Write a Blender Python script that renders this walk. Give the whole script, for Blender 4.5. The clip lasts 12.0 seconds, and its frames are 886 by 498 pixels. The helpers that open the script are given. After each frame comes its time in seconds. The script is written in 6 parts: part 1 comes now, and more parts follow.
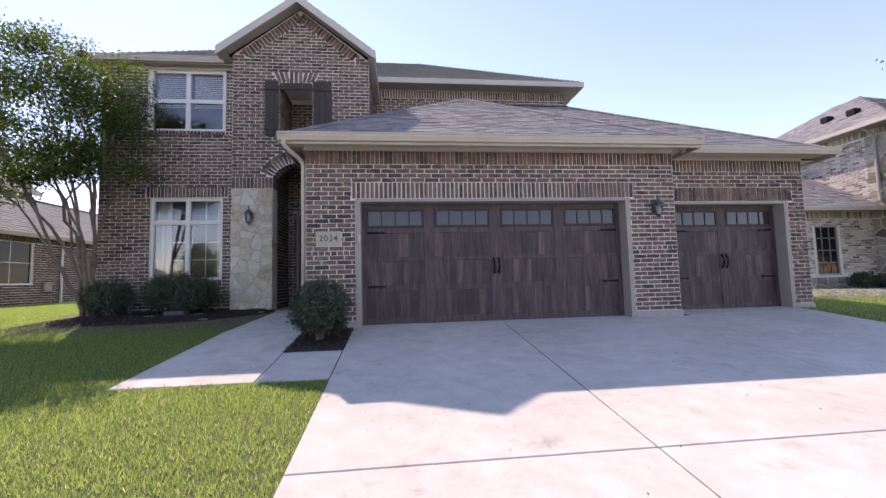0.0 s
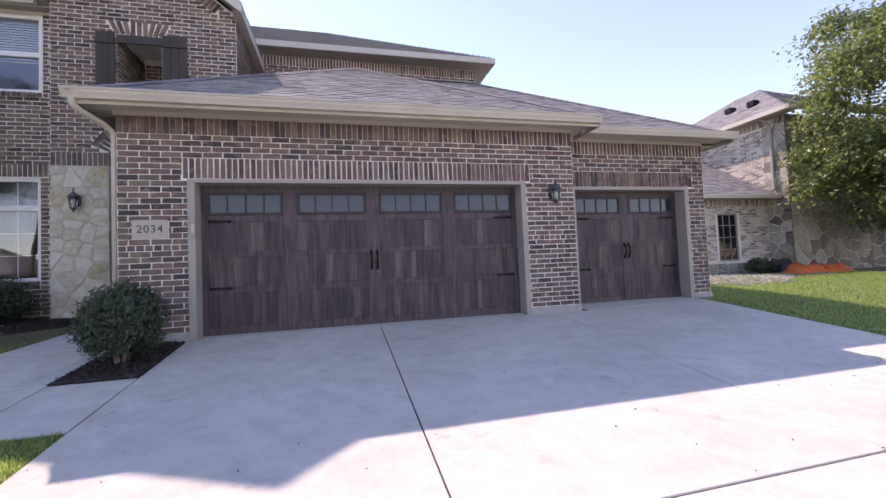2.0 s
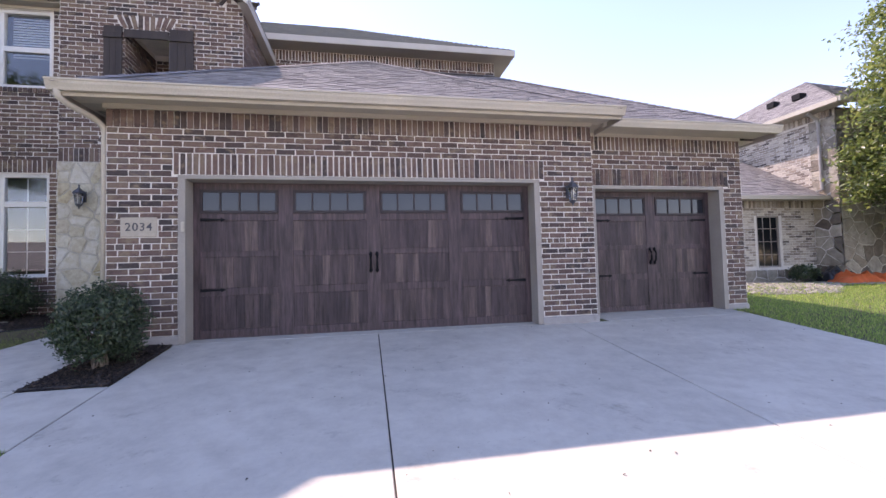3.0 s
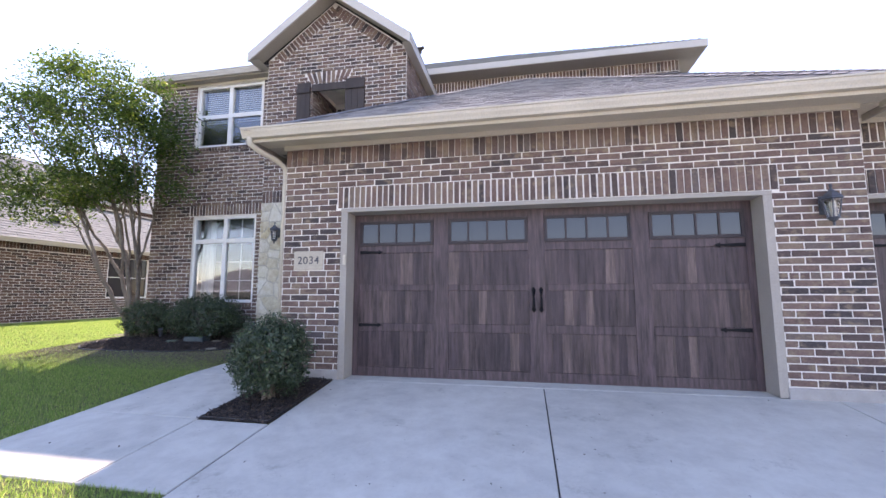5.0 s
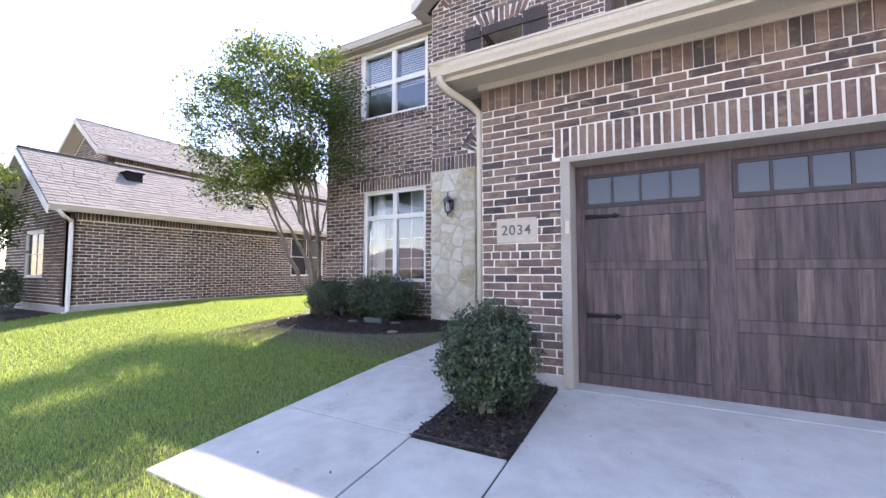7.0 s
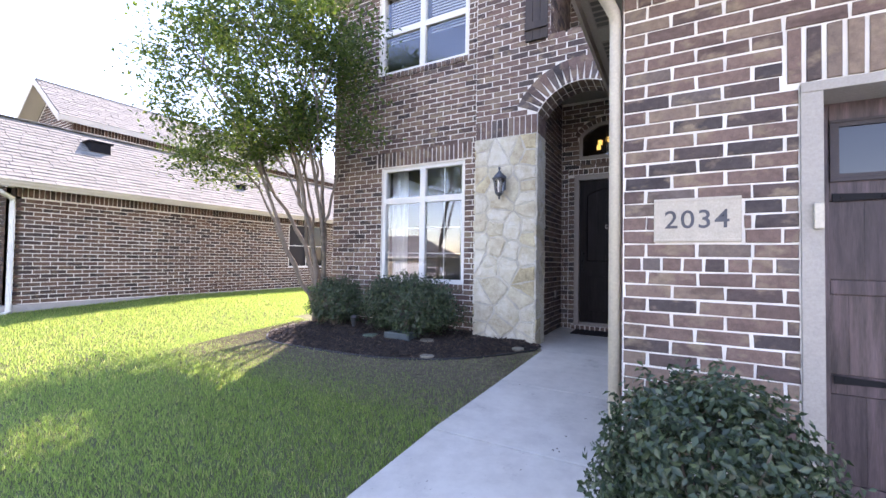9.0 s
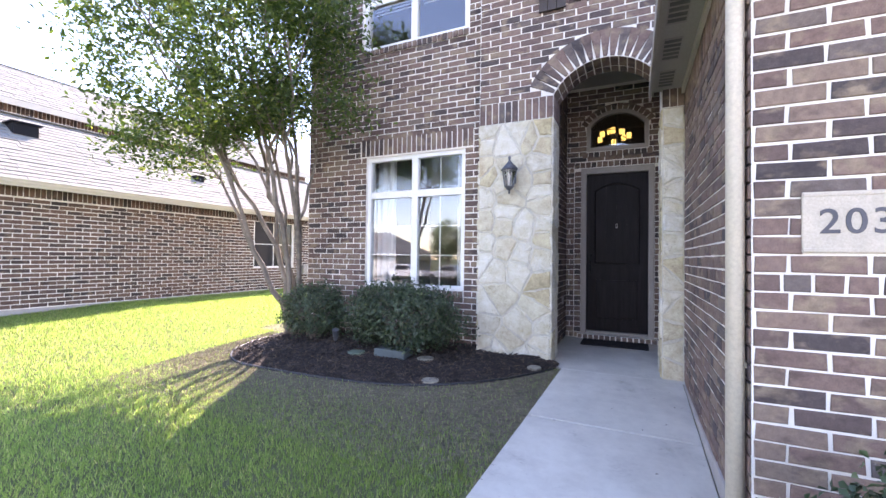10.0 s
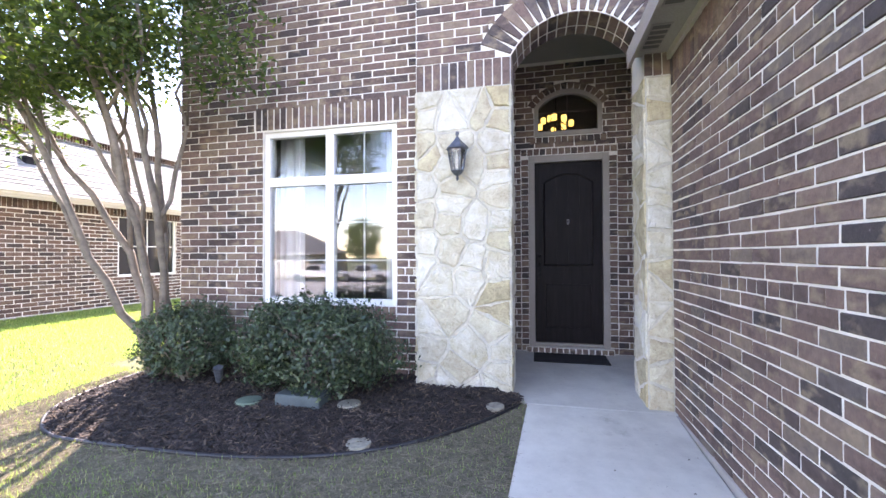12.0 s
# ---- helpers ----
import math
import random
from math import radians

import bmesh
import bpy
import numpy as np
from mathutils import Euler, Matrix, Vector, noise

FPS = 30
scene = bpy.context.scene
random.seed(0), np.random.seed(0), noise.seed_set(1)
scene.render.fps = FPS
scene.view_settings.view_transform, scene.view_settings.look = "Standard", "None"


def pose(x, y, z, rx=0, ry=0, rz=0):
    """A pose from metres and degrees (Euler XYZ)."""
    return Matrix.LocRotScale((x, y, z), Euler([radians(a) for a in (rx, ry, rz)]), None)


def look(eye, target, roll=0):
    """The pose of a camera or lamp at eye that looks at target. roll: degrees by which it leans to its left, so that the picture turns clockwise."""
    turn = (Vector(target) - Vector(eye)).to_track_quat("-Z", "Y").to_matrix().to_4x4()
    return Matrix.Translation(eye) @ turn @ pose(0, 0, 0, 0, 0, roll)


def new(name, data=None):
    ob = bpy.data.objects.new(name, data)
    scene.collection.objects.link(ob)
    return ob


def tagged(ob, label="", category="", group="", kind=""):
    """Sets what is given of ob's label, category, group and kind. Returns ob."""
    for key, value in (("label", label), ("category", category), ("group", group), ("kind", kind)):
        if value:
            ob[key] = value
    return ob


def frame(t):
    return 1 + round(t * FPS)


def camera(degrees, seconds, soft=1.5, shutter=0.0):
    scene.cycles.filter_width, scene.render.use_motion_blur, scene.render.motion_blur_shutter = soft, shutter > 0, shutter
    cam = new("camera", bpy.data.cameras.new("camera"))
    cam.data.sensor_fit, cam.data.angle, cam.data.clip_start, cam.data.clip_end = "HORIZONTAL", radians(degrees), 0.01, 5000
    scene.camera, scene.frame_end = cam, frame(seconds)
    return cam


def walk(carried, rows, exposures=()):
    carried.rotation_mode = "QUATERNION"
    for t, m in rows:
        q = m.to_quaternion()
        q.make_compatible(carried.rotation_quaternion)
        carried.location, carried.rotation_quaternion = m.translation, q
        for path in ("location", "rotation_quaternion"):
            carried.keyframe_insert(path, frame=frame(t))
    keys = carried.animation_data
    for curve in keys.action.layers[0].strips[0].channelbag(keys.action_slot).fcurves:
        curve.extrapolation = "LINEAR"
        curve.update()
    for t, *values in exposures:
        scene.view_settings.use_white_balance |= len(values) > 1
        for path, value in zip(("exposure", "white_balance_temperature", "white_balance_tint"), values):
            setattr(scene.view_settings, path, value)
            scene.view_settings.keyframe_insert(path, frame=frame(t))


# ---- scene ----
cam = camera(94.3, 12.0)
PATH = [
    (0, (1.565, -7.201, 0.787), (1.783, -5.219, 0.937), -1.5),
    (0.5, (1.851, -6.89, 0.821), (2.167, -4.92, 0.956), -2.1),
    (1, (2.146, -6.657, 0.82), (2.559, -4.703, 0.933), -2.4),
    (1.5, (2.505, -6.477, 0.869), (2.984, -4.538, 0.965), -2.7),
    (2, (2.85, -6.297, 0.882), (3.336, -4.359, 0.964), -2.5),
    (2.5, (3.169, -6.104, 0.914), (3.611, -4.155, 0.985), -2.0),
    (4.5, (3.342, -5.297, 1.042), (3.229, -3.309, 1.224), -0.5),
    (5, (3.211, -5.048, 1.086), (2.827, -3.097, 1.309), 0.0),
    (5.5, (2.92, -4.86, 1.1), (2.292, -2.974, 1.317), 0.0),
    (6, (2.56, -4.622, 1.118), (1.74, -2.808, 1.314), 0.2),
    (6.5, (2.19, -4.338, 1.138), (1.266, -2.571, 1.289), 0.2),
    (7, (1.807, -4.028, 1.116), (0.819, -2.293, 1.229), 0.0),
    (9, (0.276, -2.733, 1.295), (-0.705, -0.992, 1.349), 0.9),
    (9.5, (-0.113, -2.429, 1.349), (-1.044, -0.659, 1.395), 0.8),
    (10, (-0.466, -2.203, 1.38), (-1.31, -0.39, 1.419), 0.8),
    (10.5, (-0.69, -1.951, 1.402), (-1.436, -0.095, 1.438), 0.3),
    (11, (-0.862, -1.678, 1.432), (-1.5, 0.217, 1.464), 0.1),
    (11.5, (-1.018, -1.415, 1.439), (-1.554, 0.513, 1.473), -0.05),
    (12, (-1.079, -1.159, 1.458), (-1.537, 0.787, 1.487), -0.2),
]
EXPOSURES = [(0, 1.1, 7250, 34), (2.5, 1.35, 7280, 36), (4.5, 1.85, 7150, 33), (5.5, 2.0, 7100, 31), (7, 2.2, 7200, 33), (9.5, 2.65, 7150, 33), (12, 3.2, 7300, 31)]
walk(cam, [(t, look(eye, target, roll)) for t, eye, target, roll in PATH], EXPOSURES)

# ---- world, sun and exposure ----
SUN = Vector((-0.395, 0.746, 1.0)).normalized()
world = bpy.data.worlds.new("sky")
scene.world = world
world.use_nodes = True
wn = world.node_tree.nodes
sky = wn.new("ShaderNodeTexSky")
sky.sky_type = "NISHITA"
sky.sun_disc = False
sky.sun_elevation = math.asin(SUN.z)
sky.sun_rotation = math.atan2(SUN.x, SUN.y)
sky.air_density, sky.dust_density, sky.ozone_density = 1.0, 0.06, 1.6
wn["Background"].inputs["Strength"].default_value = 0.15
world.node_tree.links.new(sky.outputs[0], wn["Background"].inputs["Color"])
sun = new("sun", bpy.data.lights.new("sun", "SUN"))
sun.data.energy, sun.data.angle, sun.data.color = 2.9, radians(0.5), (1.0, 0.95, 0.86)
sun.matrix_world = look((-20, 40, 50), (-20 - SUN.x, 40 - SUN.y, 50 - SUN.z))


# ---- materials ----
def nodes_of(name):
    m = bpy.data.materials.new(name)
    m.use_nodes = True
    return m, m.node_tree.nodes, m.node_tree.links, m.node_tree.nodes["Principled BSDF"]


def ramp(n, l, fac, stops):
    r = n.new("ShaderNodeValToRGB")
    els = r.color_ramp.elements
    while len(els) < len(stops):
        els.new(0.5)
    for e, (p, c) in zip(els, stops):
        e.position, e.color = p, (*c, 1)
    l.new(fac, r.inputs[0])
    return r.outputs[0]


def tex(n, l, co, scale, detail=5, rough=0.6, stretch=None):
    t = n.new("ShaderNodeTexNoise")
    t.inputs["Scale"].default_value, t.inputs["Detail"].default_value, t.inputs["Roughness"].default_value = scale, detail, rough
    if stretch:
        mp = n.new("ShaderNodeMapping")
        mp.inputs["Scale"].default_value = stretch
        l.new(co, mp.inputs[0])
        co = mp.outputs[0]
    l.new(co, t.inputs["Vector"])
    return t.outputs["Fac"]


def mixc(n, l, mode, fac, a, b):
    x = n.new("ShaderNodeMix")
    x.data_type, x.blend_type = "RGBA", mode
    for sock, v in ((x.inputs[0], fac), (x.inputs[6], a), (x.inputs[7], b)):
        if isinstance(v, (int, float)):
            sock.default_value = v
        elif isinstance(v, tuple):
            sock.default_value = (*v, 1)
        else:
            l.new(v, sock)
    return x.outputs[2]


def arith(n, l, op, a, b):
    x = n.new("ShaderNodeMath")
    x.operation = op
    for sock, v in zip(x.inputs, (a, b)):
        if isinstance(v, (int, float)):
            sock.default_value = v
        else:
            l.new(v, sock)
    return x.outputs[0]


def bump(n, l, b, height, strength, dist):
    x = n.new("ShaderNodeBump")
    x.inputs["Strength"].default_value, x.inputs["Distance"].default_value = strength, dist
    l.new(height, x.inputs["Height"])
    l.new(x.outputs[0], b.inputs["Normal"])


def piece_random(n, l):
    o, g = n.new("ShaderNodeObjectInfo"), n.new("ShaderNodeNewGeometry")
    return arith(n, l, "FRACT", arith(n, l, "ADD", o.outputs["Random"], g.outputs["Random Per Island"]), 0)


def plain(name, c, rough=0.6, metal=0.0, scale=6.0, vary=0.25, grain=120.0, relief=0.15, dist=0.004, stretch=None):
    """One paint or stone colour with blotches, grain and a fine relief."""
    m, n, l, b = nodes_of(name)
    co = n.new("ShaderNodeTexCoord").outputs["Object"]
    geo = n.new("ShaderNodeNewGeometry").outputs["Position"]
    big, fine = tex(n, l, geo, scale, 4, 0.6, stretch), tex(n, l, geo, grain, 3, 0.6, stretch)
    lo, hi = tuple(v * (1 - vary) for v in c), tuple(min(1, v * (1 + vary)) for v in c)
    base = ramp(n, l, big, [(0.3, lo), (0.7, hi)])
    base = mixc(n, l, "OVERLAY", 0.25, base, ramp(n, l, fine, [(0.3, (0.3,) * 3), (0.7, (0.7,) * 3)]))
    l.new(base, b.inputs["Base Color"])
    b.inputs["Roughness"].default_value, b.inputs["Metallic"].default_value = rough, metal
    bump(n, l, b, fine, relief, dist)
    return m


def pieces(name, stops, rough=0.85, scale=14.0, grain=160.0, blotch=0.5, relief=0.35, dist=0.003, stretch=None):
    """Colours told piece by piece, with blotches and grain on each."""
    m, n, l, b = nodes_of(name)
    geo = n.new("ShaderNodeNewGeometry").outputs["Position"]
    r = piece_random(n, l)
    base = ramp(n, l, r, stops)
    big, fine = tex(n, l, geo, scale, 5, 0.65, stretch), tex(n, l, geo, grain, 4, 0.7, stretch)
    base = mixc(n, l, "OVERLAY", blotch, base, ramp(n, l, big, [(0.25, (0.25,) * 3), (0.75, (0.75,) * 3)]))
    base = mixc(n, l, "OVERLAY", 0.4, base, ramp(n, l, fine, [(0.25, (0.3,) * 3), (0.75, (0.7,) * 3)]))
    l.new(base, b.inputs["Base Color"])
    b.inputs["Roughness"].default_value = rough
    bump(n, l, b, arith(n, l, "ADD", big, fine), relief, dist)
    return m


def fired_brick(name, stops, patch):
    """Wire-cut brick: a body colour for each piece, clouded by kiln patches, with sandy grain."""
    m, n, l, b = nodes_of(name)
    geo = n.new("ShaderNodeNewGeometry").outputs["Position"]
    base = ramp(n, l, piece_random(n, l), stops)
    cloud, mid, fine = tex(n, l, geo, 6.5, 3, 0.55, (1, 1, 1.6)), tex(n, l, geo, 30, 5, 0.7), tex(n, l, geo, 190, 4, 0.7)
    mask = ramp(n, l, cloud, [(0.53, (0, 0, 0)), (0.66, (0.75,) * 3)])
    base = mixc(n, l, "MIX", mask, base, patch)
    soot = ramp(n, l, tex(n, l, geo, 3.7, 4, 0.6, (1, 1, 2.2)), [(0.33, (0.55, 0.53, 0.56)), (0.46, (1, 1, 1))])
    base = mixc(n, l, "MULTIPLY", 0.8, base, soot)
    base = mixc(n, l, "OVERLAY", 0.55, base, ramp(n, l, mid, [(0.25, (0.25,) * 3), (0.75, (0.75,) * 3)]))
    base = mixc(n, l, "OVERLAY", 0.45, base, ramp(n, l, fine, [(0.25, (0.3,) * 3), (0.75, (0.7,) * 3)]))
    # mortar smears left on the face
    smear = ramp(n, l, tex(n, l, geo, 21, 6, 0.75), [(0.66, (0, 0, 0)), (0.74, (0.6,) * 3)])
    base = mixc(n, l, "MIX", smear, base, (0.42, 0.39, 0.35))
    l.new(base, b.inputs["Base Color"])
    b.inputs["Roughness"].default_value = 0.88
    bump(n, l, b, arith(n, l, "ADD", mid, fine), 0.5, 0.004)
    return m


BRICK = fired_brick("brick", [(0.0, (0.055, 0.045, 0.045)), (0.15, (0.09, 0.062, 0.056)), (0.45, (0.152, 0.097, 0.08)), (0.75, (0.18, 0.118, 0.096)), (0.92, (0.205, 0.147, 0.11)), (1.0, (0.1, 0.082, 0.078))], (0.25, 0.187, 0.128))
BRICK_RED = fired_brick("neighbour_brick", [(0.0, (0.04, 0.032, 0.031)), (0.25, (0.07, 0.046, 0.04)), (0.55, (0.12, 0.071, 0.055)), (0.85, (0.15, 0.09, 0.066)), (1.0, (0.1, 0.077, 0.069))], (0.17, 0.113, 0.078))
BRICK_PALE = pieces("pale_brick", [(0.0, (0.12, 0.1, 0.09)), (0.3, (0.36, 0.3, 0.24)), (0.7, (0.58, 0.53, 0.45)), (1.0, (0.24, 0.19, 0.16))])
MORTAR = plain("mortar", (0.7, 0.66, 0.6), 0.95, scale=3, vary=0.14, grain=220, relief=0.5)
STONE = pieces("pillar_stone", [(0.0, (0.62, 0.56, 0.41)), (0.3, (0.74, 0.7, 0.59)), (0.45, (0.5, 0.42, 0.25)), (0.6, (0.76, 0.73, 0.63)), (0.8, (0.55, 0.46, 0.28)), (1.0, (0.68, 0.65, 0.56))], scale=9, grain=45, blotch=0.8, relief=1.0, dist=0.03)
STONE_DARK = pieces("neighbour_stone", [(0.0, (0.24, 0.2, 0.15)), (0.35, (0.42, 0.38, 0.31)), (0.6, (0.13, 0.105, 0.085)), (1.0, (0.36, 0.31, 0.23))], scale=6, blotch=0.7, relief=0.6, dist=0.012)
STONE_JOINT = plain("stone_joint", (0.55, 0.51, 0.42), 0.95, scale=5, vary=0.14, grain=40, relief=0.9, dist=0.02)


def concrete(name, c):
    m, n, l, b = nodes_of(name)
    geo = n.new("ShaderNodeNewGeometry").outputs["Position"]
    big, mid, fine = tex(n, l, geo, 0.55, 6, 0.6), tex(n, l, geo, 4.5, 8, 0.7), tex(n, l, geo, 140, 3, 0.7)
    lo, hi = tuple(v * 0.88 for v in c), tuple(min(1, v * 1.08) for v in c)
    base = ramp(n, l, big, [(0.3, lo), (0.65, hi)])
    base = mixc(n, l, "OVERLAY", 0.24, base, ramp(n, l, mid, [(0.3, (0.2,) * 3), (0.62, (0.64,) * 3)]))
    # small dark stains and specks
    spots = tex(n, l, geo, 2.1, 9, 0.75)
    base = mixc(n, l, "MULTIPLY", 0.55, base, ramp(n, l, spots, [(0.3, (0.5, 0.48, 0.46)), (0.42, (1, 1, 1))]))
    specks = tex(n, l, geo, 26, 5, 0.8)
    base = mixc(n, l, "MULTIPLY", 0.7, base, ramp(n, l, specks, [(0.29, (0.4, 0.38, 0.36)), (0.37, (1, 1, 1))]))
    l.new(base, b.inputs["Base Color"])
    b.inputs["Roughness"].default_value = 0.9
    bump(n, l, b, fine, 0.25, 0.003)
    return m


CONCRETE = concrete("driveway_concrete", (0.515, 0.488, 0.425))
KERB_CONCRETE = concrete("foundation_concrete", (0.36, 0.34, 0.32))
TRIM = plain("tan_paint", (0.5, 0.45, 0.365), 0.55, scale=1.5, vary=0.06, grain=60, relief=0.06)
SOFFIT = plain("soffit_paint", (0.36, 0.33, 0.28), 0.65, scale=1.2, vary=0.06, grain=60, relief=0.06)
CASING = plain("casing_paint", (0.33, 0.3, 0.262), 0.6, scale=2, vary=0.08, grain=80, relief=0.08)
TAUPE = plain("taupe_paint", (0.3, 0.265, 0.235), 0.6, scale=2, vary=0.08, grain=80, relief=0.08)
WHITE = plain("white_frame", (0.72, 0.71, 0.68), 0.45, scale=2, vary=0.05, grain=60, relief=0.04)
FASCIA = plain("upper_fascia", (0.5, 0.47, 0.42), 0.6, scale=2, vary=0.07, grain=60, relief=0.06)
# Indoor dimness is put into this colour: plaster far darker than real walls.
PLASTER = plain("dimmed_room_plaster", (0.15, 0.135, 0.125), 0.9, scale=2, vary=0.05)
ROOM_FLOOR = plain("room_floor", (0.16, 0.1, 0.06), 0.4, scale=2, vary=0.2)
SHINGLE = pieces("shingle", [(0.0, (0.15, 0.145, 0.148)), (0.3, (0.21, 0.2, 0.198)), (0.7, (0.28, 0.268, 0.258)), (1.0, (0.19, 0.182, 0.183))], 0.95, scale=5, grain=260, blotch=0.4, relief=0.6, dist=0.004)
SHINGLE_PALE = pieces("pale_shingle", [(0.0, (0.165, 0.165, 0.148)), (0.5, (0.205, 0.204, 0.183)), (1.0, (0.185, 0.184, 0.166))], 0.95, scale=5, grain=260, blotch=0.3, relief=0.5, dist=0.004)
UNDERLAY = plain("roof_underlay", (0.07, 0.065, 0.065), 0.95)
FRAMEWOOD = plain("worn_frame_paint", (0.034, 0.025, 0.027), 0.6, scale=6, vary=0.2, grain=80, relief=0.1)
BLACK = plain("black_metal", (0.012, 0.012, 0.014), 0.55, 0.1, vary=0.2, relief=0.1)
BLACK.node_tree.nodes["Principled BSDF"].inputs["Specular IOR Level"].default_value = 0.12
IRON = plain("aged_iron", (0.1, 0.108, 0.125), 0.5, 0.5, scale=20, vary=0.35, relief=0.2)
SHUTTER = plain("shutter_wood", (0.045, 0.034, 0.03), 0.7, scale=5, vary=0.3, grain=60, relief=0.4, stretch=(1, 1, 0.12))
SOIL = plain("dark_soil", (0.035, 0.028, 0.022), 0.95, scale=8, vary=0.4, grain=60, relief=0.8, dist=0.02)
MULCH = pieces("mulch_chip", [(0.0, (0.012, 0.009, 0.008)), (0.5, (0.03, 0.021, 0.018)), (0.85, (0.055, 0.038, 0.03)), (1.0, (0.13, 0.09, 0.06))], 0.85)
EDGING = plain("black_edging", (0.012, 0.012, 0.014), 0.45)


def wood(name, stops, rough=0.5, gloss=0.4):
    m, n, l, b = nodes_of(name)
    geo = n.new("ShaderNodeNewGeometry").outputs["Position"]
    r = piece_random(n, l)
    base = ramp(n, l, r, stops)
    g1 = tex(n, l, geo, 2.4, 7, 0.7, (9, 9, 0.8))
    g2 = tex(n, l, geo, 40, 4, 0.6, (10, 10, 0.5))
    base = mixc(n, l, "OVERLAY", 0.95, base, ramp(n, l, g1, [(0.32, (0.12,) * 3), (0.68, (0.88,) * 3)]))
    base = mixc(n, l, "OVERLAY", 0.5, base, ramp(n, l, g2, [(0.3, (0.3,) * 3), (0.7, (0.7,) * 3)]))
    l.new(base, b.inputs["Base Color"])
    b.inputs["Roughness"].default_value = rough
    b.inputs["Specular IOR Level"].default_value = gloss
    bump(n, l, b, g2, 0.2, 0.002)
    return m


DOORWOOD = wood("stained_door_wood", [(0.0, (0.042, 0.028, 0.032)), (0.5, (0.056, 0.037, 0.04)), (0.82, (0.073, 0.049, 0.049)), (1.0, (0.115, 0.08, 0.072))], 0.5)
RAILWOOD = wood("door_rail_wood", [(0.0, (0.062, 0.041, 0.045)), (1.0, (0.078, 0.053, 0.055))], 0.5)
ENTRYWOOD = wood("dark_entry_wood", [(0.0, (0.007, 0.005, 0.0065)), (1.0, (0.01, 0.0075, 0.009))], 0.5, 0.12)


def leafy(name, stops, rough=0.45, through_light=0.38, glow=(1.45, 1.6, 0.9)):
    m, n, l, b = nodes_of(name)
    r = piece_random(n, l)
    c = ramp(n, l, r, stops)
    l.new(c, b.inputs["Base Color"])
    b.inputs["Roughness"].default_value = rough
    t = n.new("ShaderNodeBsdfTranslucent")
    l.new(mixc(n, l, "MULTIPLY", 1.0, c, glow), t.inputs["Color"])
    mx = n.new("ShaderNodeMixShader")
    mx.inputs[0].default_value = through_light
    l.new(b.outputs[0], mx.inputs[1])
    l.new(t.outputs[0], mx.inputs[2])
    l.new(mx.outputs[0], n["Material Output"].inputs["Surface"])
    return m


LEAF_TREE = leafy("tree_leaf", [(0.0, (0.025, 0.046, 0.016)), (0.55, (0.048, 0.08, 0.024)), (0.9, (0.085, 0.125, 0.035)), (1.0, (0.14, 0.15, 0.045))], 0.45, 0.42, (2.4, 2.5, 1.1))
LEAF_OAK = leafy("oak_leaf", [(0.0, (0.075, 0.11, 0.045)), (0.6, (0.13, 0.17, 0.075)), (1.0, (0.2, 0.225, 0.11))], 0.35, 0.4, (2.0, 2.0, 1.25))
LEAF_HOLLY = leafy("holly_leaf", [(0.0, (0.025, 0.045, 0.027)), (0.5, (0.047, 0.078, 0.046)), (0.85, (0.075, 0.112, 0.062)), (1.0, (0.125, 0.16, 0.085))], 0.3, 0.3)
BARK = plain("smooth_bark", (0.165, 0.135, 0.108), 0.8, scale=9, vary=0.4, grain=70, relief=0.4, dist=0.006)


def lawn_material():
    m, n, l, b = nodes_of("lawn")
    geo = n.new("ShaderNodeNewGeometry").outputs["Position"]
    big, mid, fine = tex(n, l, geo, 0.5, 5, 0.6), tex(n, l, geo, 7, 6, 0.7), tex(n, l, geo, 90, 4, 0.7)
    c = ramp(n, l, big, [(0.3, (0.1, 0.115, 0.045)), (0.55, (0.135, 0.145, 0.06)), (0.75, (0.18, 0.165, 0.09))])
    c = mixc(n, l, "OVERLAY", 0.5, c, ramp(n, l, mid, [(0.3, (0.25,) * 3), (0.7, (0.7,) * 3)]))
    c = mixc(n, l, "OVERLAY", 0.6, c, ramp(n, l, fine, [(0.3, (0.2,) * 3), (0.7, (0.75,) * 3)]))
    l.new(c, b.inputs["Base Color"])
    b.inputs["Roughness"].default_value = 0.9
    bump(n, l, b, fine, 0.8, 0.03)
    return m


LAWN = lawn_material()
BLADE = leafy("grass_blade", [(0.0, (0.098, 0.155, 0.052)), (0.55, (0.15, 0.218, 0.078)), (0.88, (0.205, 0.26, 0.115)), (1.0, (0.32, 0.3, 0.18))], 0.4, 0.64, (2.55, 2.55, 1.5))
ASPHALT = plain("street_concrete", (0.4, 0.39, 0.37), 0.9, scale=0.7, vary=0.12, grain=80, relief=0.3)


def glass(name, tint, rough=0.0):
    m, n, l, b = nodes_of(name)
    b.inputs["Base Color"].default_value = (*tint, 1)
    b.inputs["Transmission Weight"].default_value = 1.0
    b.inputs["Roughness"].default_value, b.inputs["IOR"].default_value = rough, 1.85
    return m


GLASS = glass("window_glass", (0.8, 0.84, 0.86))
FROST = glass("lantern_glass", (0.85, 0.87, 0.87), 0.25)


def mirrorish(name, c):
    """Coated pane: dark behind, with a clear reflection."""
    m, n, l, b = nodes_of(name)
    b.inputs["Base Color"].default_value = (*c, 1)
    b.inputs["Roughness"].default_value = 0.06
    b.inputs["IOR"].default_value = 1.55
    return m


